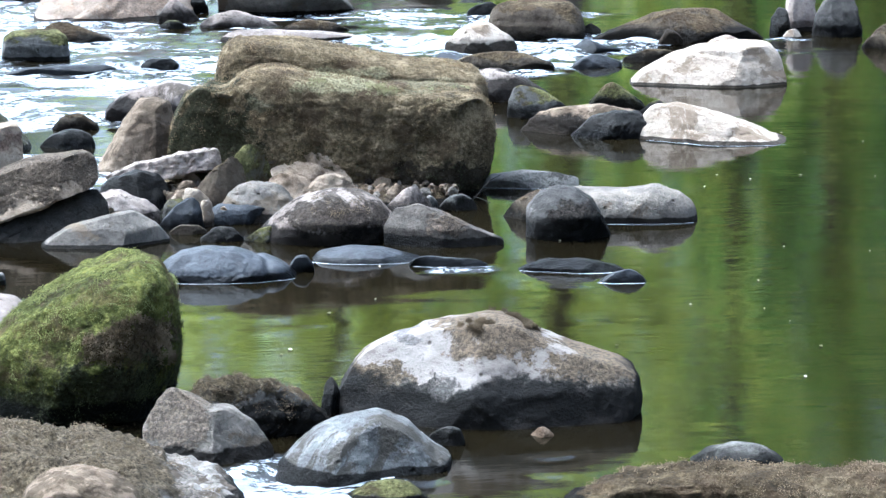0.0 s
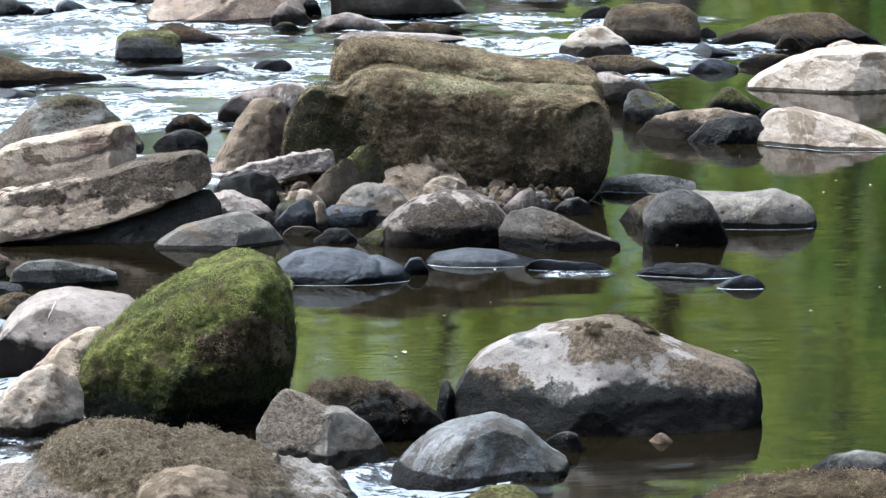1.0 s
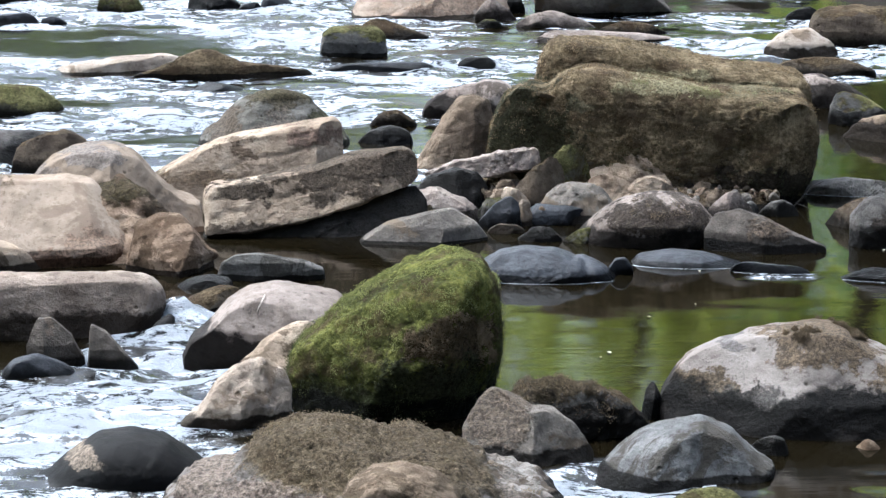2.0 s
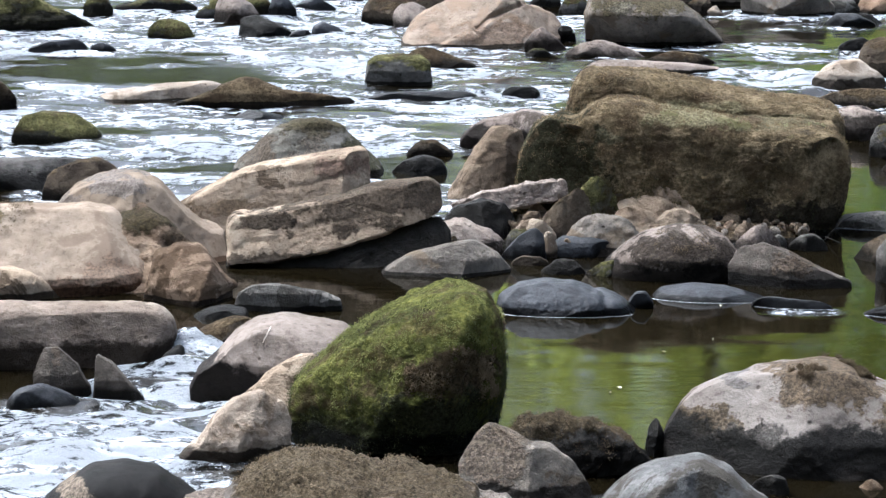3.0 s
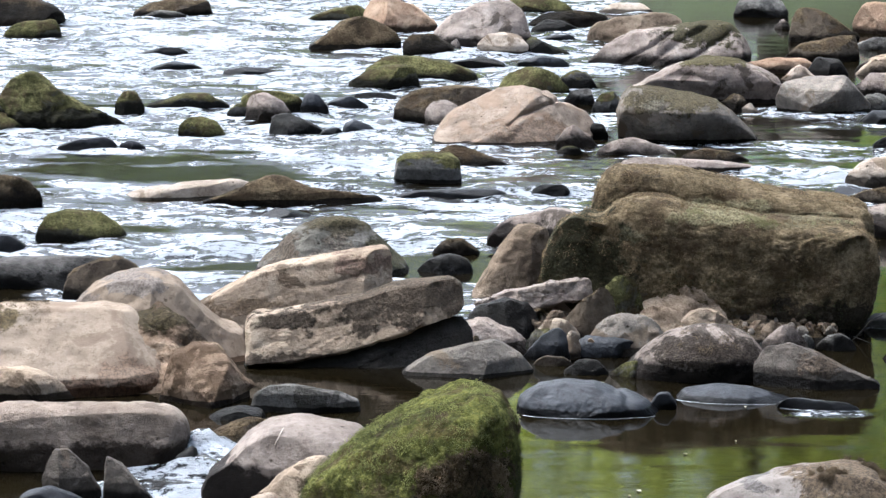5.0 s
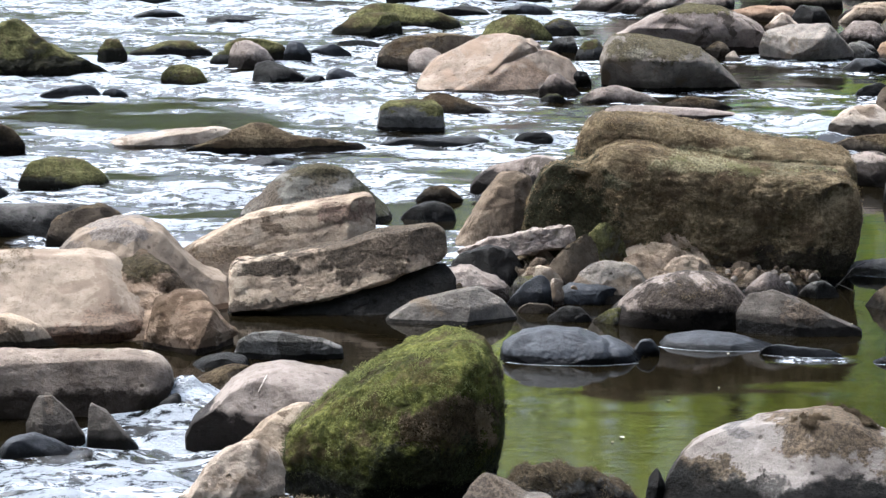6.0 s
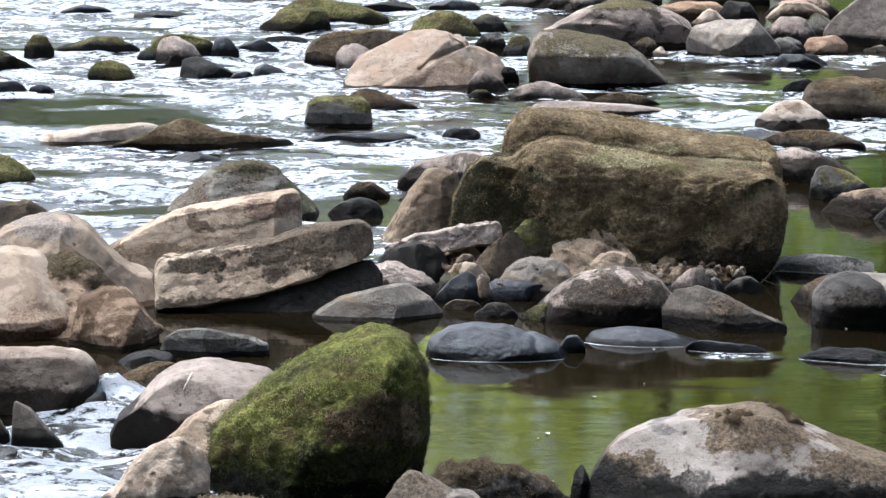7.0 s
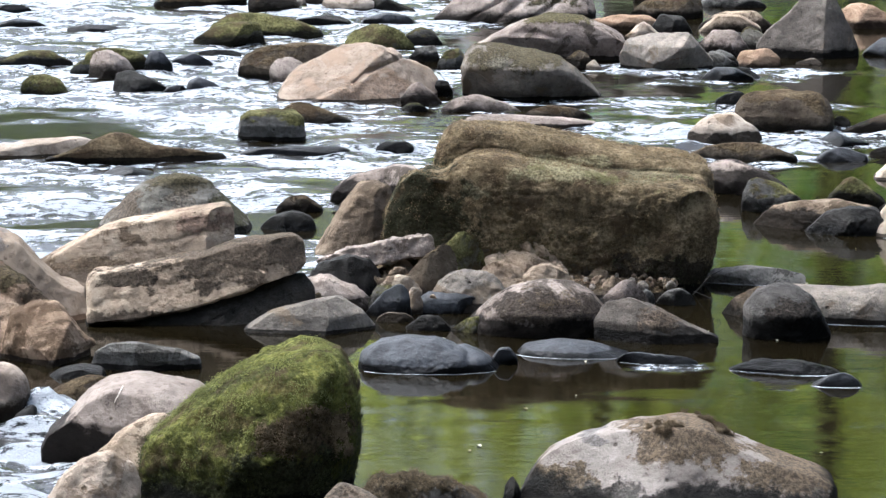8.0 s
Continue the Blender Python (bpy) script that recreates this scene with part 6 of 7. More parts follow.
hewn("boulder", "upper layer of a split tan sandstone slab", -0.753, 11.896, 3.794, 0.24, ((-0.439, -0.011), (-0.415, 0.134), (-0.31, 0.186), (-0.188, 0.254), (-0.09, 0.286), (0.083, 0.317), (0.207, 0.339), (0.331, 0.356), (0.415, 0.367), (0.439, 0.345), (0.443, 0.198), (0.43, 0.107), (0.412, -0.13), (-0.426, -0.13)), "tan", p=7, lean=0.4, wet=0, rough=0.022, cuts=0, rows=110, cols=170,
     facets=((0.95, -0.3, 0.0, 0.97), (-0.2, -0.95, 0.25, 0.92)), seams=((-0.25, 0.0, 0.97, 0.26, 0.01, 0.004), (-0.25, 0.0, 0.97, 0.18, 0.014, 0.006), (0.9, 0.1, 0.4, -0.02, 0.012, 0.005)),
     patches=((0.3, 0.3, 0.13, 0.05, (0.25, 0.16, 0.12), 0.6), (-0.2, 0.14, 0.2, 0.04, (0.2, 0.14, 0.085), 0.6)))
rock("stone", "weathered brown stone with dry moss on top", 1.203, 11.874, -5.656, 0.102, 0.08, (0.1, 0.111, 0.123, 0.135, 0.136, 0.133, 0.13, 0.128, 0.121, 0.109, 0.097), "brown", rows=40, cols=34)
rock("stone", "pinkish grey gritstone stone lying in the stream", 0.669, 11.858, -3.091, 0.185, 0.129, (0.099, 0.112, 0.124, 0.136, 0.145, 0.145, 0.145, 0.145, 0.134, 0.123, 0.111), "pinkish", rows=40, cols=34)
rock("rock", "dark wet rock half sunk in the stream", 0.163, 11.837, -0.646, 0.304, 0.211, (0.092, 0.124, 0.146, 0.155, 0.165, 0.174, 0.177, 0.169, 0.162, 0.145, 0.094), "dark", rows=40, cols=34)
rock("stone", "tan sandstone stone with brown stains, set in the stream", 0.396, 11.82, -1.779, 0.114, 0.08, (0.093, 0.104, 0.115, 0.126, 0.127, 0.126, 0.125, 0.124, 0.117, 0.105, 0.094), "tan", rows=40, cols=34)
hewn("rock", "crumbling pinkish-tan rock in the gravel", 0.93, 11.805, -4.37, 0.2, ((-0.196, 0.086), (-0.164, 0.16), (-0.092, 0.22), (-0.012, 0.249), (0.061, 0.236), (0.118, 0.195), (0.172, 0.136), (0.196, 0.088), (0.19, -0.13), (-0.19, -0.13)), "rubble", p=3.2, lean=0.4, wet=0, rough=0.035, cuts=4, facets=((-0.4, -0.6, 0.7, 0.6), (0.5, -0.7, 0.5, 0.6)), seams=((0.25, 0.2, 0.93, 0.19, 0.012, 0.03), (-0.3, 0.2, 0.93, 0.12, 0.012, 0.03), (0.8, 0.0, 0.6, 0.16, 0.01, 0.03)), rows=100, cols=150)
rock("stone", "weathered brown stone with dry moss on top", 1.257, 11.779, -5.962, 0.111, 0.08, (0.092, 0.101, 0.11, 0.119, 0.127, 0.124, 0.122, 0.119, 0.117, 0.103, 0.087), "brown", rows=40, cols=34)
hewn("rock", "broken pinkish-tan slab in the gravel", 1.021, 11.689, -4.858, 0.15, ((-0.109, 0.093), (-0.055, 0.142), (0.017, 0.159), (0.08, 0.132), (0.109, 0.097), (0.106, -0.13), (-0.106, -0.13)), "rubble", p=3.4, lean=0.3, wet=0, rough=0.06, cuts=12, rows=44, cols=64)
hewn("rock", "broken pinkish-tan slab in the gravel", 0.828, 11.688, -3.914, 0.15, ((-0.11, 0.093), (-0.087, 0.146), (-0.025, 0.17), (0.059, 0.15), (0.11, 0.097), (0.107, -0.13), (-0.107, -0.13)), "rubble", p=3.4, lean=0.3, wet=0, rough=0.06, cuts=12, rows=44, cols=64)
rock("stone", "tan sandstone stone with brown stains, set in the stream", 1.301, 11.672, -6.232, 0.095, 0.08, (0.084, 0.09, 0.097, 0.103, 0.109, 0.115, 0.111, 0.108, 0.105, 0.102, 0.099), "tan", rows=40, cols=34)
rock("rock", "weathered brown rock with dry moss on top", 0.526, 11.66, -2.445, 0.238, 0.118, (0.105, 0.133, 0.161, 0.189, 0.212, 0.229, 0.247, 0.264, 0.266, 0.254, 0.241), "brown", rows=40, cols=34)
hewn("stone", "rounded mid-grey gritstone stone, damp near the water", 1.568, 11.616, -7.561, 0.1, ((-0.086, 0.009), (-0.04, 0.06), (0.019, 0.073), (0.067, 0.046), (0.086, 0.01), (0.084, -0.13), (-0.084, -0.13)), "grey", p=2.7, lean=0.35, brow=0.07, under=0.22, rough=0.055, cuts=9, rows=44, cols=64)
rock("stone", "tan sandstone stone with brown stains, set in the stream", 0.906, 11.604, -4.329, 0.157, 0.109, (0.068, 0.084, 0.099, 0.11, 0.111, 0.111, 0.111, 0.106, 0.097, 0.087, 0.078), "tan", rows=40, cols=34)
hewn("rock", "pinkish grey gritstone rock lying in the stream", 0.084, 11.597, -0.264, 0.24, ((-0.203, -0.003), (-0.143, 0.072), (-0.096, 0.119), (0, 0.134), (0.119, 0.088), (0.203, 0.003), (0.197, -0.13), (-0.197, -0.13)), "pinkish", p=2.7, lean=0.35, brow=0.07, under=0.22, wet=0.04, rough=0.055, cuts=3, rows=100, cols=150)
rock("stone", "tan sandstone stone with brown stains, set in the stream", 0.397, 11.593, -1.816, 0.174, 0.121, (0.099, 0.11, 0.121, 0.132, 0.136, 0.135, 0.135, 0.132, 0.118, 0.105, 0.091), "tan", rows=40, cols=34)
rock("rock", "rounded brown-grey rock lying among smaller stones", 0.693, 11.582, -3.285, 0.328, 0.227, (0.075, 0.126, 0.147, 0.155, 0.161, 0.156, 0.152, 0.148, 0.136, 0.118, 0.065), "wedge", wet=0.03, cuts=2, rows=76, cols=70)
rock("stone", "rounded mid-grey gritstone stone, damp near the water", 1.422, 11.561, -6.883, 0.097, 0.08, (0.054, 0.058, 0.062, 0.066, 0.07, 0.074, 0.078, 0.076, 0.069, 0.061, 0.054), "grey", rows=40, cols=34)
rock("stone", "pale grey stone with patches of olive moss", 0.326, 11.552, -1.469, 0.143, 0.099, (0.05, 0.066, 0.083, 0.099, 0.1, 0.101, 0.103, 0.104, 0.091, 0.076, 0.061), "palegrey", rows=40, cols=34)
hewn("rock", "wet slate-grey rock low in the water", 0.595, 11.535, -2.811, 0.19, ((-0.165, 0.015), (-0.085, 0.077), (0.034, 0.08), (0.105, 0.062), (0.165, 0.025), (0.16, -0.13), (-0.16, -0.13)), "slate", p=2.7, lean=0.35, brow=0.07, under=0.22, rough=0.04, cuts=2, rows=100, cols=150)
rock("stone", "rounded mid-grey gritstone stone, damp near the water", 1.327, 11.527, -6.438, 0.212, 0.147, (0.042, 0.046, 0.051, 0.056, 0.061, 0.063, 0.065, 0.064, 0.056, 0.048, 0.04), "grey", rows=40, cols=34)
rock("stone", "pale cream sandstone stone standing in the water", 0.447, 11.475, -2.083, 0.076, 0.08, (0.067, 0.08, 0.093, 0.106, 0.114, 0.109, 0.105, 0.101, 0.09, 0.074, 0.058), "pale", rows=40, cols=34)
rock("stone", "pinkish grey gritstone stone lying in the stream", 1.339, 11.474, -6.524, 0.199, 0.138, (0.06, 0.081, 0.101, 0.121, 0.132, 0.142, 0.14, 0.133, 0.121, 0.1, 0.08), "pinkish", rows=40, cols=34)
hewn("boulder", "pale beige boulder with a ridged top behind the tan one", -1.298, 11.443, 6.649, 0.6, ((-0.397, 0.079), (-0.365, 0.161), (-0.313, 0.231), (-0.241, 0.288), (-0.135, 0.324), (-0.052, 0.341), (0.031, 0.344), (0.113, 0.3), (0.182, 0.217), (0.287, 0.132), (0.378, 0.097), (0.397, -0.049), (0.385, -0.13), (-0.385, -0.13)), "smooth", p=3.4, lean=0.4, wet=0.02, rough=0.03, cuts=0, rows=110, cols=170,
     facets=((0.55, -0.8, 0.3, 0.72), (-0.6, -0.7, 0.35, 0.75)), seams=((-0.4, 0.0, 0.9, 0.27, 0.015, 0.012),),
     patches=((-0.06, 0.31, 0.14, 0.04, (0.13, 0.115, 0.105), 0.7), (-0.3, 0.22, 0.07, 0.06, (0.1, 0.085, 0.075), 0.7)))
hewn("rock", "wet slate-grey rock low in the water", 0.336, 11.416, -1.536, 0.12, ((-0.1, 0.007), (-0.018, 0.104), (0.052, 0.135), (0.09, 0.105), (0.1, 0.002), (0.097, -0.13), (-0.097, -0.13)), "slate", p=2.7, lean=0.35, brow=0.07, under=0.22, rough=0.04, cuts=9, rows=44, cols=64)
hewn("rock", "weathered brown rock with dry moss on top", 1.864, 11.374, -10.579, 0.18, ((-0.148, 0), (-0.095, 0.073), (0.026, 0.129), (0.099, 0.114), (0.148, 0.025), (0.144, -0.13), (-0.144, -0.13)), "brown", p=2.7, lean=0.35, brow=0.07, under=0.22, rough=0.055, cuts=9, rows=44, cols=64)
# near-black rock stands in for the deep shade under the slab
hewn("rock", "near-black rock filling in the shade beneath the slab", -0.438, 11.34, 2.376, 0.16, ((-0.48, 0.016), (-0.461, 0.064), (-0.274, 0.067), (-0.087, 0.085), (0.03, 0.102), (0.148, 0.124), (0.313, 0.165), (0.419, 0.193), (0.468, 0.148), (0.48, 0.028), (0.465, -0.13), (-0.465, -0.13)), "hollow", p=3, lean=0.5, rough=0.09, cuts=3, rows=44, cols=64)
hewn("boulder", "tilted tan sandstone slab with a brown stained face", -0.452, 11.323, 2.459, 0.2, ((-0.458, 0.005), (-0.456, 0.16), (-0.43, 0.2), (-0.295, 0.21), (-0.166, 0.232), (0.046, 0.27), (0.165, 0.306), (0.307, 0.325), (0.405, 0.334), (0.446, 0.31), (0.456, 0.226), (0.427, 0.193), (0.327, 0.165), (0.162, 0.112), (0.045, 0.075), (-0.073, 0.05), (-0.26, 0.02)), "tan", p=6, lean=0.5, wet=0, rough=0.03, cuts=0, rows=110, cols=190,
     facets=((0.9, -0.45, 0.0, 0.95), (-0.1, -0.97, 0.2, 0.93)), seams=((-0.2, 0.1, 0.97, 0.17, 0.01, 0.006), (-0.22, 0.1, 0.97, 0.1, 0.02, 0.006)),
     patches=((0.2, 0.33, 0.7, 0.18, (0.1, 0.076, 0.054), 0.85), (-0.28, 0.19, 0.14, 0.035, (0.08, 0.062, 0.045), 0.8), (-0.1, 0.02, 0.5, 0.05, (0.07, 0.052, 0.037), 0.8)))
hewn("stone", "tan sandstone stone with brown stains, set in the stream", 0.362, 11.308, -1.684, 0.07, ((-0.081, 0.01), (-0.035, 0.039), (0.046, 0.035), (0.081, 0.011), (0.079, -0.13), (-0.079, -0.13)), "tan", p=2.7, lean=0.35, brow=0.07, under=0.22, rough=0.055, cuts=6, rows=44, cols=64)
log_rock = hewn("boulder", "log-shaped mauve-brown boulder in the green pool", 2.235, 11.35, -12.382, 0.3, ((-0.342, 0.024), (-0.331, 0.107), (-0.198, 0.13), (0.042, 0.125), (0.126, 0.139), (0.162, 0.15), (0.21, 0.128), (0.27, 0.111), (0.322, 0.063), (0.342, 0.003), (0.332, -0.13), (-0.332, -0.13)), "wedge", p=2.6, wet=0.025, rough=0.03, cuts=0, rows=100, cols=150)
hewn("rock", "angular warm grey stone beside dark water", 0.013, 11.168, 0.091, 0.27, ((-0.272, 0.003), (-0.161, 0.077), (0.046, 0.125), (0.115, 0.133), (0.219, 0.077), (0.272, 0.001), (0.264, -0.13), (-0.264, -0.13)), "wedge", p=2.7, lean=0.35, brow=0.07, under=0.22, wet=0.012, rough=0.02, cuts=1, facets=((-0.35, -0.8, 0.45, 0.6), (0.75, -0.6, 0.2, 0.7)), rows=100, cols=150)
dome = hewn("boulder", "rounded grey boulder with a mossy brown crown", 0.953, 11.165, -4.742, 0.42, ((-0.323, -0.023), (-0.291, 0.033), (-0.223, 0.111), (-0.137, 0.162), (0, 0.197), (0.126, 0.192), (0.211, 0.154), (0.276, 0.079), (0.323, 0.016), (0.313, -0.13), (-0.313, -0.13)), "pinkish", p=2.4, lean=0.2, brow=0.09, under=0.4, wet=0.06, rough=0.02, cuts=0, patches=((0.03, 0.11, 0.24, 0.07, (0.055, 0.042, 0.031), 0.92),), rows=100, cols=150)
hewn("stone", "rounded mid-grey gritstone stone, damp near the water", 0.493, 11.146, -2.383, 0.11, ((-0.094, 0.008), (-0.021, 0.063), (0.048, 0.057), (0.094, 0.005), (0.091, -0.13), (-0.091, -0.13)), "grey", p=2.7, lean=0.35, brow=0.07, under=0.22, rough=0.055, cuts=9, rows=44, cols=64)
hewn("stone", "pale grey stone with patches of olive moss", 0.663, 11.112, -3.269, 0.1, ((-0.082, 0), (-0.021, 0.05), (0.036, 0.067), (0.082, 0.03), (0.08, -0.13), (-0.08, -0.13)), "palegrey", p=2.7, lean=0.35, brow=0.07, under=0.22, rough=0.055, cuts=7, rows=44, cols=64)
hewn("rock", "dark brown-grey rock lying low in shaded water", 1.403, 10.939, -7.185, 0.21, ((-0.252, 0.077), (-0.209, 0.144), (-0.108, 0.166), (0.004, 0.132), (0.117, 0.077), (0.252, 0.017), (0.244, -0.13), (-0.244, -0.13)), "flint", p=2.7, lean=0.35, brow=0.07, under=0.22, wet=0.035, rough=0.025, cuts=1, facets=((-0.5, -0.75, 0.4, 0.6), (0.45, -0.8, 0.4, 0.62)), patches=((0.02, 0.1, 0.1, 0.05, (0.1, 0.074, 0.052), 0.8),), rows=100, cols=150)
hewn("rock", "brown weathered step of stone on the pale boulder", -1.156, 10.917, 6.234, 0.25, ((-0.193, 0.215), (-0.147, 0.262), (-0.06, 0.285), (0.058, 0.222), (0.14, 0.145), (0.193, 0.064), (0.187, -0.13), (-0.187, -0.13)), "chunk", p=4, lean=0.9, wet=0, rough=0.05, cuts=0, rows=100, cols=150,
     facets=((0.2, -0.95, 0.2, 0.8), (0.7, -0.5, 0.5, 0.75)), seams=((0.55, 0.0, 0.83, 0.15, 0.015, 0.02),), patches=((-0.06, 0.25, 0.16, 0.05, (0.075, 0.06, 0.028), 0.85), (0.08, 0.17, 0.08, 0.05, (0.07, 0.05, 0.03), 0.8)))
tan_rock = hewn("boulder", "broad pale tan sandstone boulder with a flat sloping face", -1.59, 10.897, 8.506, 0.4, ((-0.439, 0.081), (-0.428, 0.199), (-0.372, 0.263), (-0.259, 0.297), (-0.01, 0.295), (0.171, 0.292), (0.273, 0.276), (0.33, 0.215), (0.41, 0.138), (0.439, 0.081), (0.419, 0.028), (0.373, -0.035), (0.362, -0.13), (-0.426, -0.13)), "smooth", p=3.4, lean=0.95, brow=0.073, under=0.12, wet=0.04, rough=0.02, cuts=0, rows=110, cols=170,
                facets=((0.0, -0.85, 0.5, 0.84), (0.8, -0.5, 0.35, 0.95)), seams=((0.1, 0.1, 0.98, 0.105, 0.018, 0.008),),
                # low brown patches: reddish stone and the shade beneath the brow, painted
                patches=((-0.34, 0.27, 0.15, 0.06, (0.1, 0.075, 0.036), 0.9), (-0.15, 0.03, 0.5, 0.055, (0.17, 0.11, 0.075), 0.75), (0.24, 0.06, 0.16, 0.08, (0.15, 0.1, 0.068), 0.7)))
whale_b = hewn("rock", "low wet slate-grey stone with a shining edge", 1.081, 10.733, -5.613, 0.26, ((-0.281, -0.034), (-0.226, 0.03), (-0.094, 0.051), (0.038, 0.042), (0.193, 0), (0.281, -0.027), (0.272, -0.13), (-0.272, -0.13)), "slate", p=2.3, wet=0.02, rough=0.025, cuts=1, rows=100, cols=150)
hewn("rock", "tan sandstone rock with brown stains, set in the stream", -1.73, 10.721, 9.363, 0.26, ((-0.225, 0.06), (-0.158, 0.098), (-0.092, 0.119), (0.017, 0.119), (0.126, 0.085), (0.225, -0.006), (0.218, -0.13), (-0.218, -0.13)), "tan", p=2.7, lean=0.35, brow=0.07, under=0.22, wet=0.03, rough=0.055, cuts=3, rows=44, cols=64)
hewn("rock", "rounded dark brown-grey stone standing in the pool", 1.94, 11.0, -11.354, 0.22, ((-0.18, 0.0), (-0.172, 0.12), (-0.12, 0.185), (-0.035, 0.215), (0.04, 0.205), (0.1, 0.165), (0.15, 0.085), (0.18, 0.0), (0.17, -0.13), (-0.17, -0.13)), "sooty", p=2.5, lean=0.3, brow=0.1, under=0.3, wet=0.09, rough=0.03, cuts=1, rows=100, cols=150, patches=((0.03, 0.11, 0.12, 0.06, (0.045, 0.036, 0.028), 0.85),))
hewn("rock", "broken reddish-tan chunk leaning on the broad boulder", -1.008, 10.69, 5.57, 0.4, ((-0.182, 0.013), (-0.169, 0.068), (-0.135, 0.173), (-0.047, 0.2), (0.04, 0.2), (0.085, 0.15), (0.14, 0.075), (0.186, 0.035), (0.15, -0.02), (0.13, -0.13), (-0.176, -0.13)), "chunk", p=3.6, lean=0.35, brow=0.06, under=0.3, wet=0.02, rough=0.035, cuts=2, rows=100, cols=150,
     facets=((0.1, -0.75, 0.65, 0.62), (0.75, -0.6, 0.2, 0.62), (-0.6, -0.75, 0.1, 0.66)), seams=((0.6, 0.0, 0.8, 0.11, 0.012, 0.014),))
hewn("stone", "wet slate-grey stone low in the water", 0.762, 10.537, -3.985, 0.07, ((-0.056, 0.005), (-0.02, 0.063), (0.023, 0.068), (0.056, 0.021), (0.055, -0.13), (-0.055, -0.13)), "slate", p=2.7, lean=0.35, brow=0.07, under=0.22, rough=0.04, cuts=4, rows=44, cols=64)
whale_c = hewn("stone", "wet slate-grey stone low in the water", 1.36, 10.527, -7.224, 0.08, ((-0.162, 0.018), (-0.108, 0.044), (0, 0.036), (0.107, 0.028), (0.162, 0.006), (0.157, -0.13), (-0.157, -0.13)), "slate", p=2.7, lean=0.35, brow=0.07, under=0.22, rough=0.04, cuts=3, rows=44, cols=64)
whale_a = hewn("rock", "smooth slate-grey whaleback stone at the water's edge", 0.474, 10.501, -2.432, 0.3, ((-0.276, 0.0), (-0.262, 0.06), (-0.19, 0.1), (-0.09, 0.118), (0.02, 0.112), (0.1, 0.088), (0.14, 0.085), (0.22, 0.05), (0.276, -0.005), (0.268, -0.13), (-0.268, -0.13)), "slate", p=2.5, lean=0.2, brow=0.05, under=0.3, wet=0.03, rough=0.035, facets=((-0.2, -0.85, 0.5, 0.78),), seams=((0.95, 0.2, 0.2, 0.12, 0.02, 0.012),), cuts=0, rows=100, cols=150)
hewn("rock", "flat blue-grey slab in shaded water", -0.613, 10.495, 3.52, 0.15, ((-0.215, -0.002), (-0.192, 0.072), (-0.131, 0.098), (-0.045, 0.101), (0.128, 0.073), (0.208, 0.042), (0.215, -0.013), (0.208, -0.13), (-0.208, -0.13)), "grey", p=2.7, lean=0.35, brow=0.07, under=0.22, wet=0.02, rough=0.03, cuts=7, rows=100, cols=150)
# added low stone, blocks the sky's reflection in the gap
hewn("rock", "dark low stone added to keep the water's reflection dark", -0.885, 10.391, 2.773, 0.2, ((-0.126, -0.027), (-0.049, 0.026), (0.039, 0.044), (0.126, 0.023), (0.122, -0.13), (-0.122, -0.13)), "dark", p=2.4, rows=44, cols=64)
low_dark = hewn("stone", "dark wet stone half sunk in the stream", 1.827, 10.378, -11.352, 0.15, ((-0.227, -0.006), (-0.142, 0.033), (-0.053, 0.048), (0.037, 0.047), (0.126, 0.032), (0.227, 0.005), (0.22, -0.13), (-0.22, -0.13)), "dark", p=2.7, lean=0.35, brow=0.07, under=0.22, rough=0.1, cuts=6, rows=44, cols=64)
low_slate = hewn("stone", "wet slate-grey stone low in the water", 1.984, 10.149, -12.424, 0.12, ((-0.101, -0.01), (-0.031, 0.037), (0.034, 0.052), (0.067, 0.039), (0.101, 0.005), (0.098, -0.13), (-0.098, -0.13)), "slate", p=2.7, lean=0.35, brow=0.07, under=0.22, rough=0.04, cuts=4, rows=44, cols=64)
hewn("rock", "brown stone just breaking the dark water", -0.845, 9.983, 2.663, 0.2, ((-0.132, -0.013), (-0.085, 0.038), (-0.005, 0.078), (0.08, 0.099), (0.132, 0.085), (0.128, -0.13), (-0.128, -0.13)), "brown", p=2.4, wet=0.03, rows=44, cols=64)
hewn("boulder", "long rounded sausage-shaped tan boulder, dark below", -1.401, 9.717, 5.951, 0.34, ((-0.427, 0.04), (-0.413, 0.178), (-0.372, 0.205), (-0.251, 0.214), (-0.048, 0.215), (0.257, 0.206), (0.359, 0.194), (0.41, 0.152), (0.427, 0.077), (0.408, 0.036), (0.395, -0.13), (-0.414, -0.13)), "loaf", p=2.3, brow=0.08, under=0.3, wet=0.085, rough=0.03, cuts=1, rows=100, cols=150)
hewn("boulder", "smooth pale boulder, black and wet below", -0.588, 9.27, 1.309, 0.5, ((-0.311, -0.004), (-0.286, 0.069), (-0.23, 0.113), (-0.151, 0.198), (-0.072, 0.25), (0.027, 0.264), (0.145, 0.244), (0.243, 0.223), (0.302, 0.152), (0.311, 0.068), (0.302, -0.13), (-0.302, -0.13)), "cobble", p=2.8, lean=0.15, brow=0.13, under=0.5, wet=0.13, rough=0.025, cuts=1, rows=100, cols=150)
hewn("rock", "brown-grey rock of gritstone with flat facets", -1.336, 9.246, 5.831, 0.12, ((-0.101, 0.056), (-0.084, 0.1), (-0.057, 0.153), (-0.009, 0.158), (0.058, 0.098), (0.101, 0.012), (0.098, -0.13), (-0.098, -0.13)), "flint", p=2.9, lean=0.35, brow=0.07, under=0.22, rough=0.03, cuts=2, facets=((0.15, -0.85, 0.5, 0.55), (-0.8, -0.5, 0.3, 0.7)), rows=100, cols=150)
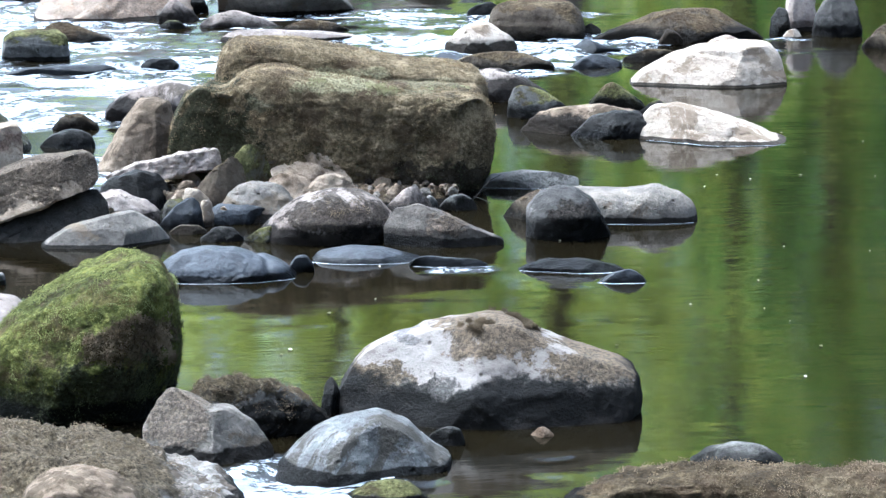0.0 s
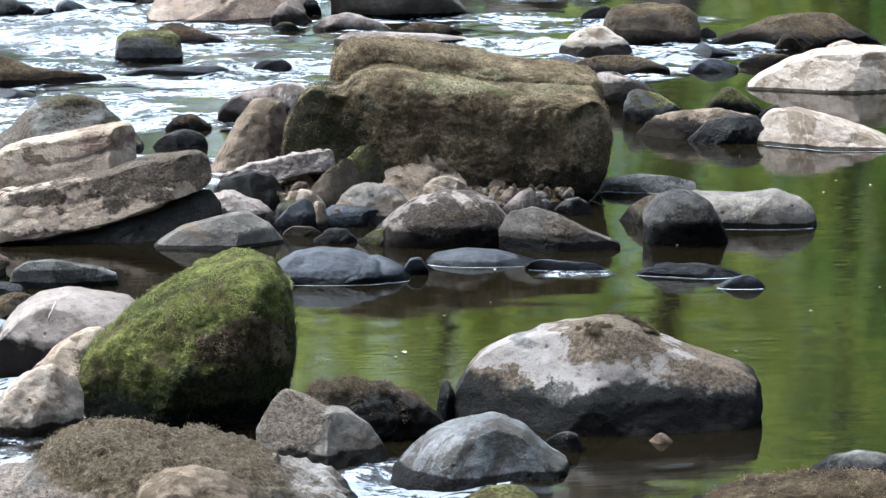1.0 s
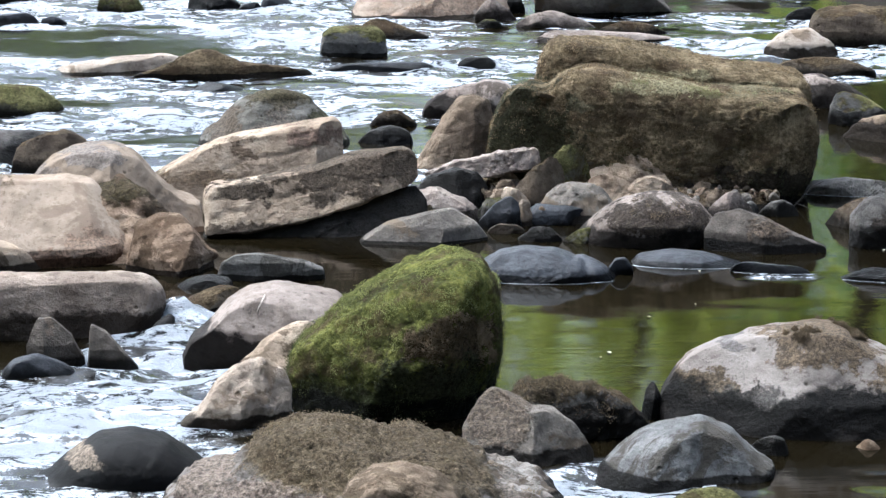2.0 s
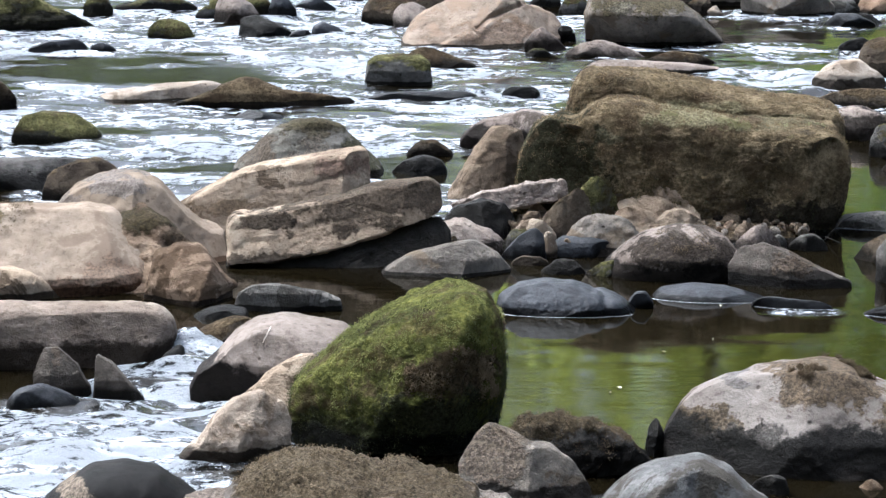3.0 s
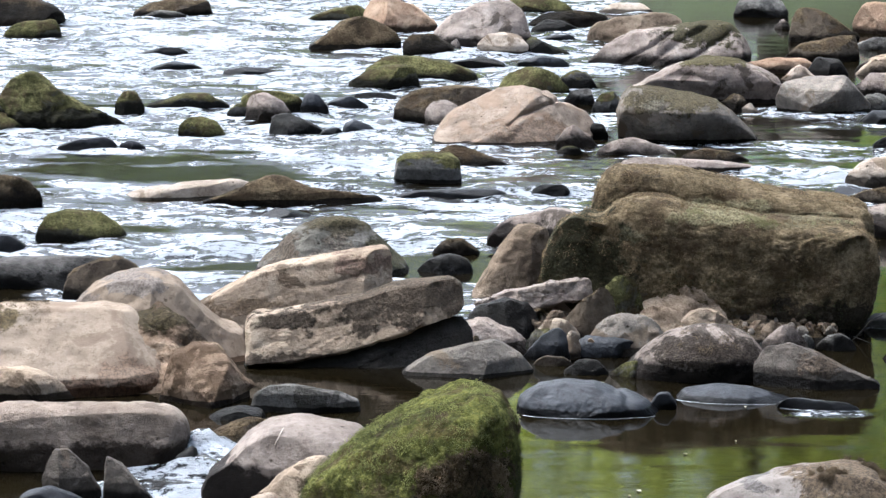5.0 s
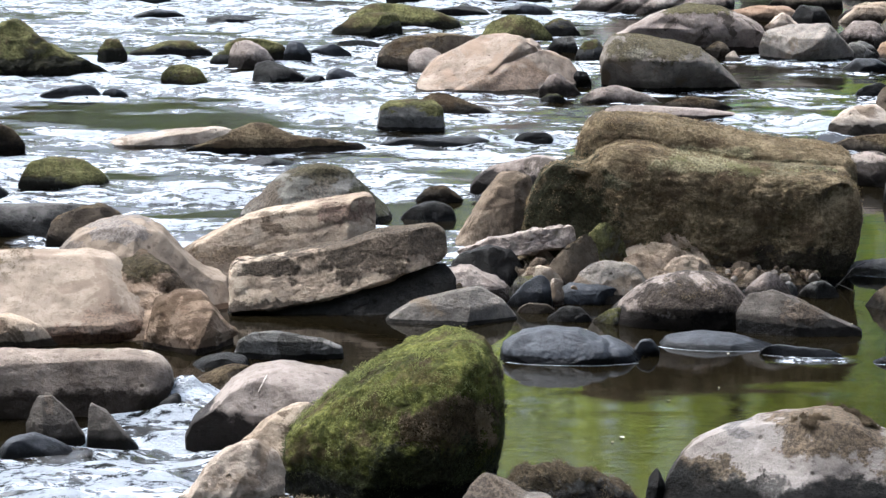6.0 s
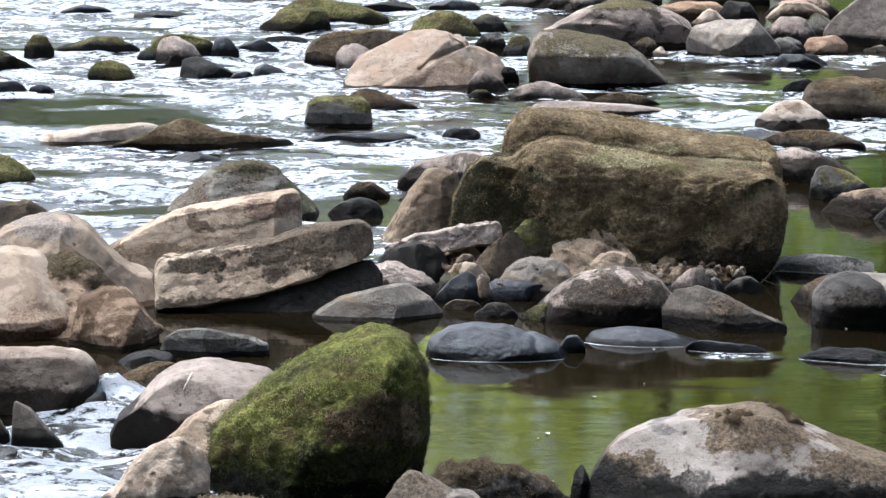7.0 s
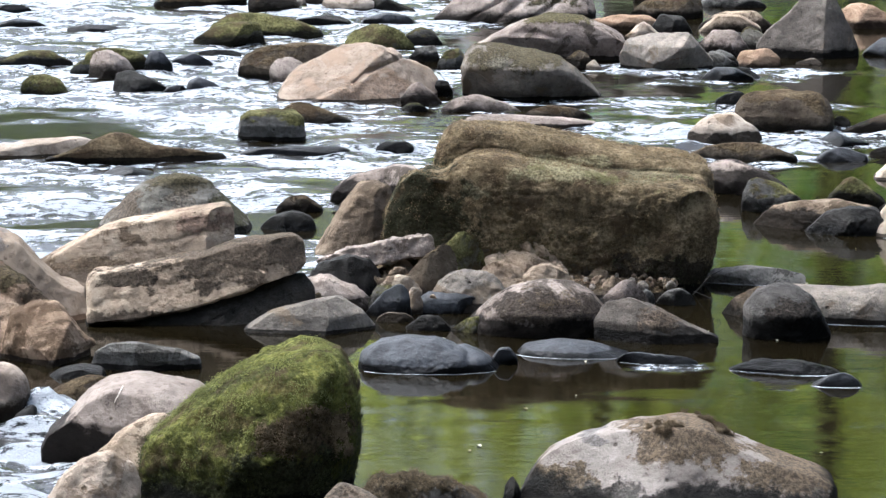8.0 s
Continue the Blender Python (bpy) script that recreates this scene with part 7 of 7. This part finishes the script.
hewn("rock", "upright dark wedge of stone beside the small cascade", -1.133, 9.174, 4.643, 0.12, ((-0.087, 0.009), (-0.072, 0.15), (-0.021, 0.125), (0.027, 0.076), (0.087, -0.006), (0.084, -0.13), (-0.084, -0.13)), "flint", p=2.9, lean=0.35, brow=0.07, under=0.22, rough=0.025, cuts=1, facets=((-0.1, -0.95, 0.3, 0.55), (0.8, -0.5, 0.4, 0.7)), rows=100, cols=150)
hewn("stone", "small black wet shard at the lip of the cascade", -0.99, 9.6, 3.5, 0.09, ((-0.055, 0.0), (-0.02, 0.05), (0.03, 0.085), (0.05, 0.07), (0.04, 0.0), (0.03, -0.13), (-0.05, -0.13)), "black", p=3, lean=0.3, brow=0.03, under=0.2, wet=0.0, rough=0.04, cuts=1, rows=44, cols=64)
hewn("rock", "wet slate-grey rock at the foot of the cascade", -1.364, 9.056, 6.122, 0.16, ((-0.137, 0.021), (-0.098, 0.067), (-0.021, 0.082), (0.073, 0.049), (0.137, -0.004), (0.133, -0.13), (-0.133, -0.13)), "slate", p=2.7, lean=0.35, brow=0.07, under=0.22, rough=0.04, cuts=4, rows=44, cols=64)
hewn("rock", "tan sandstone rock with brown stains, set in the stream", -0.56, 8.88, 1.194, 0.19, ((-0.138, 0.059), (-0.09, 0.12), (-0.033, 0.162), (0.062, 0.22), (0.138, 0.209), (0.134, -0.13), (-0.134, -0.13)), "tan", p=2.7, lean=0.35, brow=0.07, under=0.22, wet=0.03, rough=0.055, cuts=6, rows=44, cols=64)
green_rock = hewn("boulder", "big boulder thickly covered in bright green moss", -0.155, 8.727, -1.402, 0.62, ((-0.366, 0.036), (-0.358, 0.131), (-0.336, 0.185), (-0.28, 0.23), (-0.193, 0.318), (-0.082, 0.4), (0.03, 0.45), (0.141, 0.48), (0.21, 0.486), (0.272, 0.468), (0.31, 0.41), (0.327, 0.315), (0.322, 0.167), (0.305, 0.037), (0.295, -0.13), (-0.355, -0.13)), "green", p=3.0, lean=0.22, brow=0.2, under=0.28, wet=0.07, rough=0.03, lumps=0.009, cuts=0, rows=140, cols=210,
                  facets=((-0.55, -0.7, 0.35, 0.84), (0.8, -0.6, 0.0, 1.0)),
                  # second and third patches: damp moss with the underside's shade painted in
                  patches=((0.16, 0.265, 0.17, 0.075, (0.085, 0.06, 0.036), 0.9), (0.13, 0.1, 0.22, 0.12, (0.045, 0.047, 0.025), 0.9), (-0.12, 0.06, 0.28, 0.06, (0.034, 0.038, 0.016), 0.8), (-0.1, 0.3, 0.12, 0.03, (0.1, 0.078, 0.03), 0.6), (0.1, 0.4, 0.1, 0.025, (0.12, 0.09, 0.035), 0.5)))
hewn("stone", "small upright dark shard of stone", 0.657, 8.477, -6.764, 0.07, ((-0.038, -0.003), (-0.026, 0.096), (-0.001, 0.126), (0.024, 0.079), (0.038, -0.003), (0.037, -0.13), (-0.037, -0.13)), "dark", p=2.7, lean=0.35, brow=0.07, under=0.22, rough=0.055, cuts=6, rows=44, cols=64)
hewn("rock", "knobbly tan stone at the foot of the mossy boulder", -0.686, 8.463, 2.082, 0.21, ((-0.178, 0.007), (-0.116, 0.057), (-0.061, 0.138), (0.012, 0.19), (0.085, 0.202), (0.153, 0.165), (0.178, 0.103), (0.174, 0.034), (0.168, -0.13), (-0.173, -0.13)), "pale", p=2.7, lean=0.35, brow=0.07, under=0.22, wet=0.035, rough=0.045, cuts=6, rows=100, cols=150)
banded_rock = hewn("boulder", "large pale boulder with a brown moss top and dark tide band", 1.173, 8.46, -9.651, 0.6, ((-0.502, 0.053), (-0.475, 0.11), (-0.43, 0.17), (-0.34, 0.222), (-0.218, 0.261), (-0.089, 0.289), (0.021, 0.304), (0.094, 0.291), (0.168, 0.245), (0.278, 0.2), (0.38, 0.172), (0.445, 0.155), (0.485, 0.13), (0.502, 0.03), (0.487, -0.13), (-0.487, -0.13)), "banded", p=2.8, wet=0.125, lean=0.1, brow=0.1, under=0.35, rough=0.022, lumps=0.002, cuts=0, rows=110, cols=170,
                   facets=((-0.5, -0.7, 0.5, 0.72), (0.35, -0.8, 0.5, 0.72), (0.0, -0.9, 0.3, 0.86)),
                   patches=((0.07, 0.3, 0.3, 0.1, (0.088, 0.064, 0.04), 0.92), (-0.34, 0.13, 0.17, 0.055, (0.075, 0.056, 0.034), 0.92), (0.38, 0.17, 0.24, 0.08, (0.085, 0.062, 0.038), 0.9), (-0.25, 0.24, 0.06, 0.02, (0.09, 0.085, 0.08), 0.7), (0.0, 0.07, 0.6, 0.085, (0.05, 0.046, 0.041), 0.85)))
low_stone = hewn("rock", "grey rock with a cap of brown moss", 0.405, 8.291, -5.241, 0.19, ((-0.227, 0.119), (-0.185, 0.166), (-0.078, 0.176), (0.029, 0.154), (0.119, 0.126), (0.209, 0.06), (0.227, 0.022), (0.221, -0.13), (-0.221, -0.13)), "capped", p=2.7, lean=0.35, brow=0.07, under=0.22, wet=0.09, rough=0.055, lumps=0.012, patches=((-0.08, 0.16, 0.2, 0.05, (0.085, 0.064, 0.036), 0.9),), cuts=3, rows=100, cols=150)
hewn("stone", "small broken brown stone in dark water", 1.288, 8.106, -11.209, 0.07, ((-0.04, -0.005), (-0.016, 0.025), (0.008, 0.029), (0.04, -0.003), (0.039, -0.13), (-0.039, -0.13)), "chunk", p=2.7, lean=0.35, brow=0.07, under=0.22, wet=0, rough=0.055, cuts=6, rows=44, cols=64)
hewn("stone", "rounded mid-grey gritstone stone, damp near the water", 0.964, 8.067, -8.684, 0.08, ((-0.067, -0.005), (-0.032, 0.041), (0.021, 0.059), (0.053, 0.05), (0.067, 0.014), (0.065, -0.13), (-0.065, -0.13)), "grey", p=2.7, lean=0.35, brow=0.07, under=0.22, rough=0.055, cuts=9, rows=44, cols=64)
hewn("rock", "wedge-shaped grey stone with flat facets", 0.225, 8.027, -4.16, 0.21, ((-0.204, 0.092), (-0.153, 0.185), (-0.118, 0.211), (-0.058, 0.188), (0.003, 0.153), (0.064, 0.154), (0.134, 0.107), (0.204, 0.022), (0.198, -0.13), (-0.198, -0.13)), "wedge", p=3.0, lean=0.3, wet=0.04, rough=0.035, cuts=0, rows=100, cols=150, facets=((-0.5, -0.75, 0.4, 0.6), (0.7, -0.6, 0.3, 0.55), (0.15, -0.95, 0.1, 0.85)), patches=((-0.1, 0.13, 0.12, 0.09, (0.2, 0.155, 0.115), 0.7),))
hewn("boulder", "smooth black wet domed boulder in white water", -1.006, 7.922, 4.478, 0.38, ((-0.269, -0.001), (-0.238, 0.011), (-0.177, 0.065), (-0.075, 0.131), (0.027, 0.142), (0.128, 0.119), (0.212, 0.061), (0.269, 0.011), (0.261, -0.13), (-0.261, -0.13)), "black", p=2.3, patches=((-0.14, 0.085, 0.07, 0.03, (0.17, 0.135, 0.1), 0.8),), wet=0.04, rough=0.02, cuts=0, rows=100, cols=150)
hewn("boulder", "oval mottled grey boulder at the pool's edge", 0.687, 7.91, -7.46, 0.42, ((-0.275, -0.018), (-0.242, 0.022), (-0.166, 0.092), (-0.082, 0.136), (0.054, 0.163), (0.139, 0.13), (0.226, 0.048), (0.275, 0.022), (0.267, -0.13), (-0.267, -0.13)), "mottled", p=2.3, wet=0.025, rough=0.03, cuts=1, rows=100, cols=150)
hewn("rock", "rounded mid-grey gritstone rock, damp near the water", 1.812, 7.738, -14.731, 0.19, ((-0.164, -0.028), (-0.078, 0.037), (0.008, 0.062), (0.094, 0.052), (0.164, 0.009), (0.159, -0.13), (-0.159, -0.13)), "grey", p=2.7, lean=0.35, brow=0.07, under=0.22, rough=0.055, cuts=9, rows=44, cols=64)
fg_rock = hewn("boulder", "wide pale boulder with a thick cap of brown moss", -0.306, 7.6, -0.476, 0.8, ((-0.605, -0.014), (-0.498, 0.073), (-0.383, 0.09), (-0.301, 0.172), (-0.194, 0.213), (-0.095, 0.223), (0.02, 0.198), (0.103, 0.163), (0.152, 0.182), (0.3, 0.155), (0.424, 0.083), (0.531, 0.063), (0.605, -0.011), (0.587, -0.13), (-0.587, -0.13)), "crusted", p=2.9, lean=0.2, wet=0.03, cap=0.11, rough=0.045, lumps=0.015, cuts=3, rows=160, cols=240,
               patches=((-0.1, 0.2, 0.42, 0.075, (0.145, 0.112, 0.072), 0.85), (0.25, 0.14, 0.2, 0.05, (0.13, 0.1, 0.064), 0.85), (-0.3, 0.075, 0.34, 0.04, (0.27, 0.215, 0.17), 0.85), (0.3, 0.06, 0.2, 0.03, (0.24, 0.2, 0.165), 0.8)))
hewn("stone", "pale grey stone with patches of olive moss", 0.71, 7.532, -7.439, 0.16, ((-0.133, 0), (-0.058, 0.046), (0.008, 0.06), (0.075, 0.046), (0.133, -0.005), (0.129, -0.13), (-0.129, -0.13)), "palegrey", p=2.7, lean=0.35, brow=0.07, under=0.22, wet=0.02, rough=0.055, cuts=6, rows=44, cols=64)
hewn("rock", "brown-stained stone in front of the mossy boulder", -0.181, 7.301, -1.08, 0.3, ((-0.192, 0.051), (-0.151, 0.148), (-0.08, 0.197), (-0.001, 0.208), (0.084, 0.179), (0.146, 0.131), (0.192, 0.04), (0.187, -0.13), (-0.187, -0.13)), "weathered", p=2.6, lean=0.1, wet=0, rough=0.04, cuts=2, rows=100, cols=150)
low_rock = hewn("boulder", "low boulder covered in olive-brown moss", 1.772, 7.287, -15.325, 0.39, ((-0.587, -0.005), (-0.529, 0.022), (-0.397, 0.084), (-0.232, 0.102), (-0.067, 0.109), (0.097, 0.107), (0.227, 0.102), (0.37, 0.121), (0.504, 0.093), (0.587, 0.006), (0.569, -0.13), (-0.569, -0.13)), "umber", p=2.7, lean=0.35, brow=0.07, under=0.22, wet=0.03, rough=0.055, lumps=0.016, cuts=2, rows=100, cols=150)
hewn("rock", "pale grey upright stone between darker ones at the pool's head", 4.56, 16.73, -16, 0.22, ((-0.1, 0.01), (-0.09, 0.2), (-0.05, 0.28), (0.03, 0.3), (0.09, 0.22), (0.1, 0.02), (0.097, -0.13), (-0.097, -0.13)), "pinkish", p=3, lean=0.35, brow=0.07, under=0.22, wet=0.02, rough=0.04, cuts=4, rows=44, cols=64)
hewn("boulder", "dark brown wet boulder at the head of the pool", 4.72, 16.47, -16.5, 0.28, ((-0.15, 0.005), (-0.13, 0.12), (-0.07, 0.22), (0.03, 0.27), (0.12, 0.2), (0.16, 0.03), (0.155, -0.13), (-0.145, -0.13)), "sooty", p=2.7, lean=0.35, brow=0.07, under=0.22, rough=0.05, cuts=5, rows=44, cols=64)
hewn("stone", "small pale stone in the ripples at the pool's head", 4.42, 16.4, -15.5, 0.1, ((-0.06, 0.005), (-0.03, 0.045), (0.02, 0.06), (0.06, 0.005), (0.058, -0.13), (-0.058, -0.13)), "pale", p=2.7, lean=0.35, brow=0.07, under=0.22, wet=0.01, rough=0.05, cuts=3, rows=44, cols=64)

RINGED = [pale_b, log_rock, whale_a, whale_b, whale_c, low_slate, low_dark, awash_slab]
bar = rock("gravel_bar", "low bank of brown gravel between the boulders", 0.9, 11.98, -5, 1.5, 0.62, (0.03, 0.07, 0.09, 0.1, 0.1, 0.09, 0.085, 0.08, 0.04), "brown",
           cuts=0, rough=0.02, lumps=0.016, wet=0.03, q=3.0, rows=120, cols=90)
bar["category"] = "gravel"

# ---- moss on the stones ----
moss(green_rock, 17000, 0.0032, MOSS_GREEN, "bright green moss", low=0.16, up=-0.3, clump=0.12, seed=3, spare=((0.15, 0.22, 0.21, 0.13),))
moss(green_rock, 12000, 0.0036, MOSS_SHADE, "damp moss darkened for the shade low on the stone", low=0.03, high=0.22, up=-0.9, clump=-0.2, seed=13)
moss(green_rock, 12000, 0.0050, MOSS_BROWN, "dry brown moss", low=0.2, high=0.33, up=-0.9, left=0.02, clump=-0.05, seed=4)
moss(big_rock, 20000, 0.0050, MOSS_RUST, "dry brown moss", low=0.2, up=-0.6, clump=-0.1, seed=5)
moss(big_rock, 8000, 0.0060, MOSS_SHADE, "damp moss darkened for the shade low on the stone", low=0.06, high=0.25, up=-0.9, clump=-0.3, seed=15)
moss(big_rock, 2200, 0.0045, MOSS_PALE, "pale yellowish moss along the ledge", low=0.43, high=0.56, up=0.8, left=-0.1, front=0.1, clump=0.0, seed=6)
moss(fg_rock, 6500, 0.0046, MOSS_TAN, "dry brown moss", low=0.12, up=0.0, clump=0.0, seed=7)
moss(banded_rock, 9000, 0.0042, MOSS_BROWN, "dry brown moss", low=0.27, up=0.3, left=-0.15, right=0.2, clump=-0.1, seed=8)
moss(low_rock, 9000, 0.0045, MOSS_BROWN, "olive brown moss", low=0.02, up=0.0, clump=-0.4, seed=9)
moss(tan_rock, 3000, 0.0042, MOSS_BROWN, "patch of brown moss", low=0.2, up=-0.2, right=-0.05, clump=-0.3, seed=10)
moss(dome, 1500, 0.004, MOSS_BROWN, "brown moss on the flank", low=0.09, high=0.17, up=-0.2, left=-0.1, right=0.2, clump=0.0, seed=21)
moss(low_stone, 3200, 0.0044, MOSS_BROWN, "dry brown moss", low=0.08, up=0.2, clump=-0.3, seed=11)

# ---- pebbles of the gravel bar ----
PEBBLES = []
for k, kind in enumerate(("weathered", "chunk", "wedge", "brown")):
    PEBBLES.append(rock("pebble", "small rounded river pebble on the gravel bar", 0.37 + 0.07 * k, 12.15, 30 * k, 0.08, 0.055,
                        (0.01, 0.034, 0.04, 0.033, 0.012), kind, cuts=6, wet=0.0, rows=14, cols=14, foot=(-0.02,)))
PEB_RNG = np.random.default_rng(12)


def scatter(count, x0, x1, y0, y1, lift, size):
    """Pebbles strewn over a stretch of the bar."""
    for k in range(count):
        ob = copy_thing(PEBBLES[k % 4], pose(PEB_RNG.uniform(x0, x1), PEB_RNG.uniform(y0, y1), PEB_RNG.uniform(-0.015, 0.005) + lift, PEB_RNG.uniform(-12, 12), PEB_RNG.uniform(-12, 12), PEB_RNG.uniform(0, 360)))
        ob.scale = (size * PEB_RNG.uniform(0.5, 1.2), size * PEB_RNG.uniform(0.5, 1.2), size * PEB_RNG.uniform(0.5, 1.0))
        tagged(ob, group="pebbles of the gravel bar")


scatter(30, 0.0, 0.62, 11.5, 11.85, 0.05, 0.9)
scatter(70, 0.26, 0.75, 11.72, 12.0, 0.085, 0.5)
scatter(150, 0.85, 1.6, 11.7, 11.95, 0.08, 0.42)
scatter(16, 0.95, 1.6, 11.68, 11.8, 0.07, 0.85)


# ---- foam and glint lines, drifting leaves, a twig ----
FOAM_GLINT = Nodes("foam")
_f = FOAM_GLINT.noise(FOAM_GLINT.add("TexCoord").outputs["Object"], 60, 5, 0.7)
FOAM_GLINT.put(FOAM_GLINT.bsdf.inputs["Base Color"], FOAM_GLINT.ramp(_f, (0.35, (0.2, 0.22, 0.24)), (0.65, (0.55, 0.58, 0.61))))
FOAM_GLINT.bsdf.inputs["Roughness"].default_value = 0.45


def foam_glint_line(ob, wide=0.008, gap=-0.1, seed=1):
    """A thin broken white line where still water meets a stone: foam and painted glint."""
    me = ob.data
    co = np.empty(len(me.vertices) * 3)
    me.vertices.foreach_get("co", co)
    co = co.reshape(-1, 3)
    reach = co[:, 0].max() - co[:, 0].min()
    xs = np.linspace(co[:, 0].min() + 0.05 * reach, co[:, 0].max() - 0.03 * reach, 160)
    near = co[np.abs(co[:, 2]) < 0.02]
    front = np.array([near[np.abs(near[:, 0] - x0) < reach * 0.03][:, 1].min(initial=9.0) for x0 in xs])
    ok = front < 8
    if ok.sum() < 5:
        return None
    front = np.interp(xs, xs[ok], front[ok])
    front = np.convolve(np.pad(front, 6, "edge"), np.ones(13) / 13, "valid")
    half = wide * np.clip(fbm(np.stack([xs * 9 + seed, 0 * xs, 0 * xs + seed], -1), 3) - gap, 0.12, 0.6) * 1.8
    verts, faces = [], []
    for k, x0 in enumerate(xs):
        verts += [(x0, front[k] - half[k] * 1.3, 0.001), (x0, front[k] - half[k] * 0.4, 0.0018), (x0, front[k] + half[k], 0.0016)]
        if k:
            b0 = 3 * k
            faces += [(b0 - 3, b0, b0 + 1, b0 - 2), (b0 - 2, b0 + 1, b0 + 2, b0 - 1)]
    line = mesh_object("foam", np.array(verts), faces, FOAM_GLINT.mat)
    line.matrix_world = ob.matrix_world.copy()
    return tagged(line, "thin white line of foam and painted glint along a stone", "foam", kind="stuff")


# white strips paint the sky's glint along these waterlines, with some foam
for k, stone_ob in enumerate(RINGED):
    foam_glint_line(stone_ob, 0.0026, 0.05, k + 2)


DRIFT = foliage("drifting_leaf", (0.3, 0.27, 0.12), (0.7, 0.66, 0.5), 0.5)
drift_rng = np.random.default_rng(8)
flakes, flake_faces = [], []
for k in range(70):
    fx, fy = drift_rng.uniform(0.5, 4.2), drift_rng.uniform(8.3, 13.5)
    r0, a2 = drift_rng.uniform(0.004, 0.013), drift_rng.uniform(0, 6.28)
    ca, sa = math.cos(a2) * r0, math.sin(a2) * r0
    b0 = len(flakes)
    flakes += [(fx - ca, fy - sa, 0.004), (fx - sa * 0.5, fy + ca * 0.5, 0.006), (fx + ca, fy + sa, 0.004), (fx + sa * 0.5, fy - ca * 0.5, 0.007), (fx, fy, 0.001)]
    flake_faces += [(b0, b0 + 1, b0 + 4), (b0 + 1, b0 + 2, b0 + 4), (b0 + 2, b0 + 3, b0 + 4), (b0 + 3, b0, b0 + 4)]
tagged(mesh_object("drifting_leaves", np.array(flakes), flake_faces, DRIFT, smooth=False), "small pale leaf bits drifting on the pool", "leaves", kind="stuff")

# a bleached twig lying on the smooth pale boulder
twig_points = [(-0.633, 9.124, 0.209), (-0.628, 9.127, 0.221), (-0.62, 9.13, 0.234), (-0.614, 9.15, 0.245), (-0.607, 9.176, 0.255)]
v, f = limb(twig_points, [0.0014, 0.002, 0.0022, 0.002, 0.0012], 6)
TWIG = Nodes("bleached_wood")
TWIG.put(TWIG.bsdf.inputs["Base Color"], TWIG.ramp(TWIG.noise(TWIG.add("TexCoord").outputs["Object"], 90, 5, 0.7), (0.35, (0.35, 0.3, 0.24)), (0.65, (0.6, 0.55, 0.48))))
TWIG.bsdf.inputs["Roughness"].default_value = 0.8
tagged(mesh_object("twig", np.array(v), f, TWIG.mat), "thin bleached twig lying on a pale boulder", "twig")

# dark twigs caught in the water at the foot of the great boulder
DRIFTWOOD = Nodes("dark_wet_wood")
DRIFTWOOD.put(DRIFTWOOD.bsdf.inputs["Base Color"], DRIFTWOOD.ramp(DRIFTWOOD.noise(DRIFTWOOD.add("TexCoord").outputs["Object"], 80, 4, 0.6), (0.35, (0.012, 0.01, 0.008)), (0.65, (0.035, 0.028, 0.02))))
DRIFTWOOD.bsdf.inputs["Roughness"].default_value = 0.9
for bent in ([(1.66, 11.83, -0.01), (1.7, 11.82, 0.035), (1.76, 11.82, 0.062), (1.81, 11.83, 0.068)],
             [(1.67, 11.8, 0.02), (1.71, 11.77, 0.008), (1.75, 11.74, -0.005)],
             [(1.7, 11.82, 0.035), (1.74, 11.8, 0.09), (1.79, 11.8, 0.115)]):
    v, f = limb(bent, [0.0045, 0.0035, 0.0026, 0.0016][:len(bent)], 6)
    tagged(mesh_object("twig", np.array(v), f, DRIFTWOOD.mat), "thin dark wet twig caught beside a boulder", "twig")
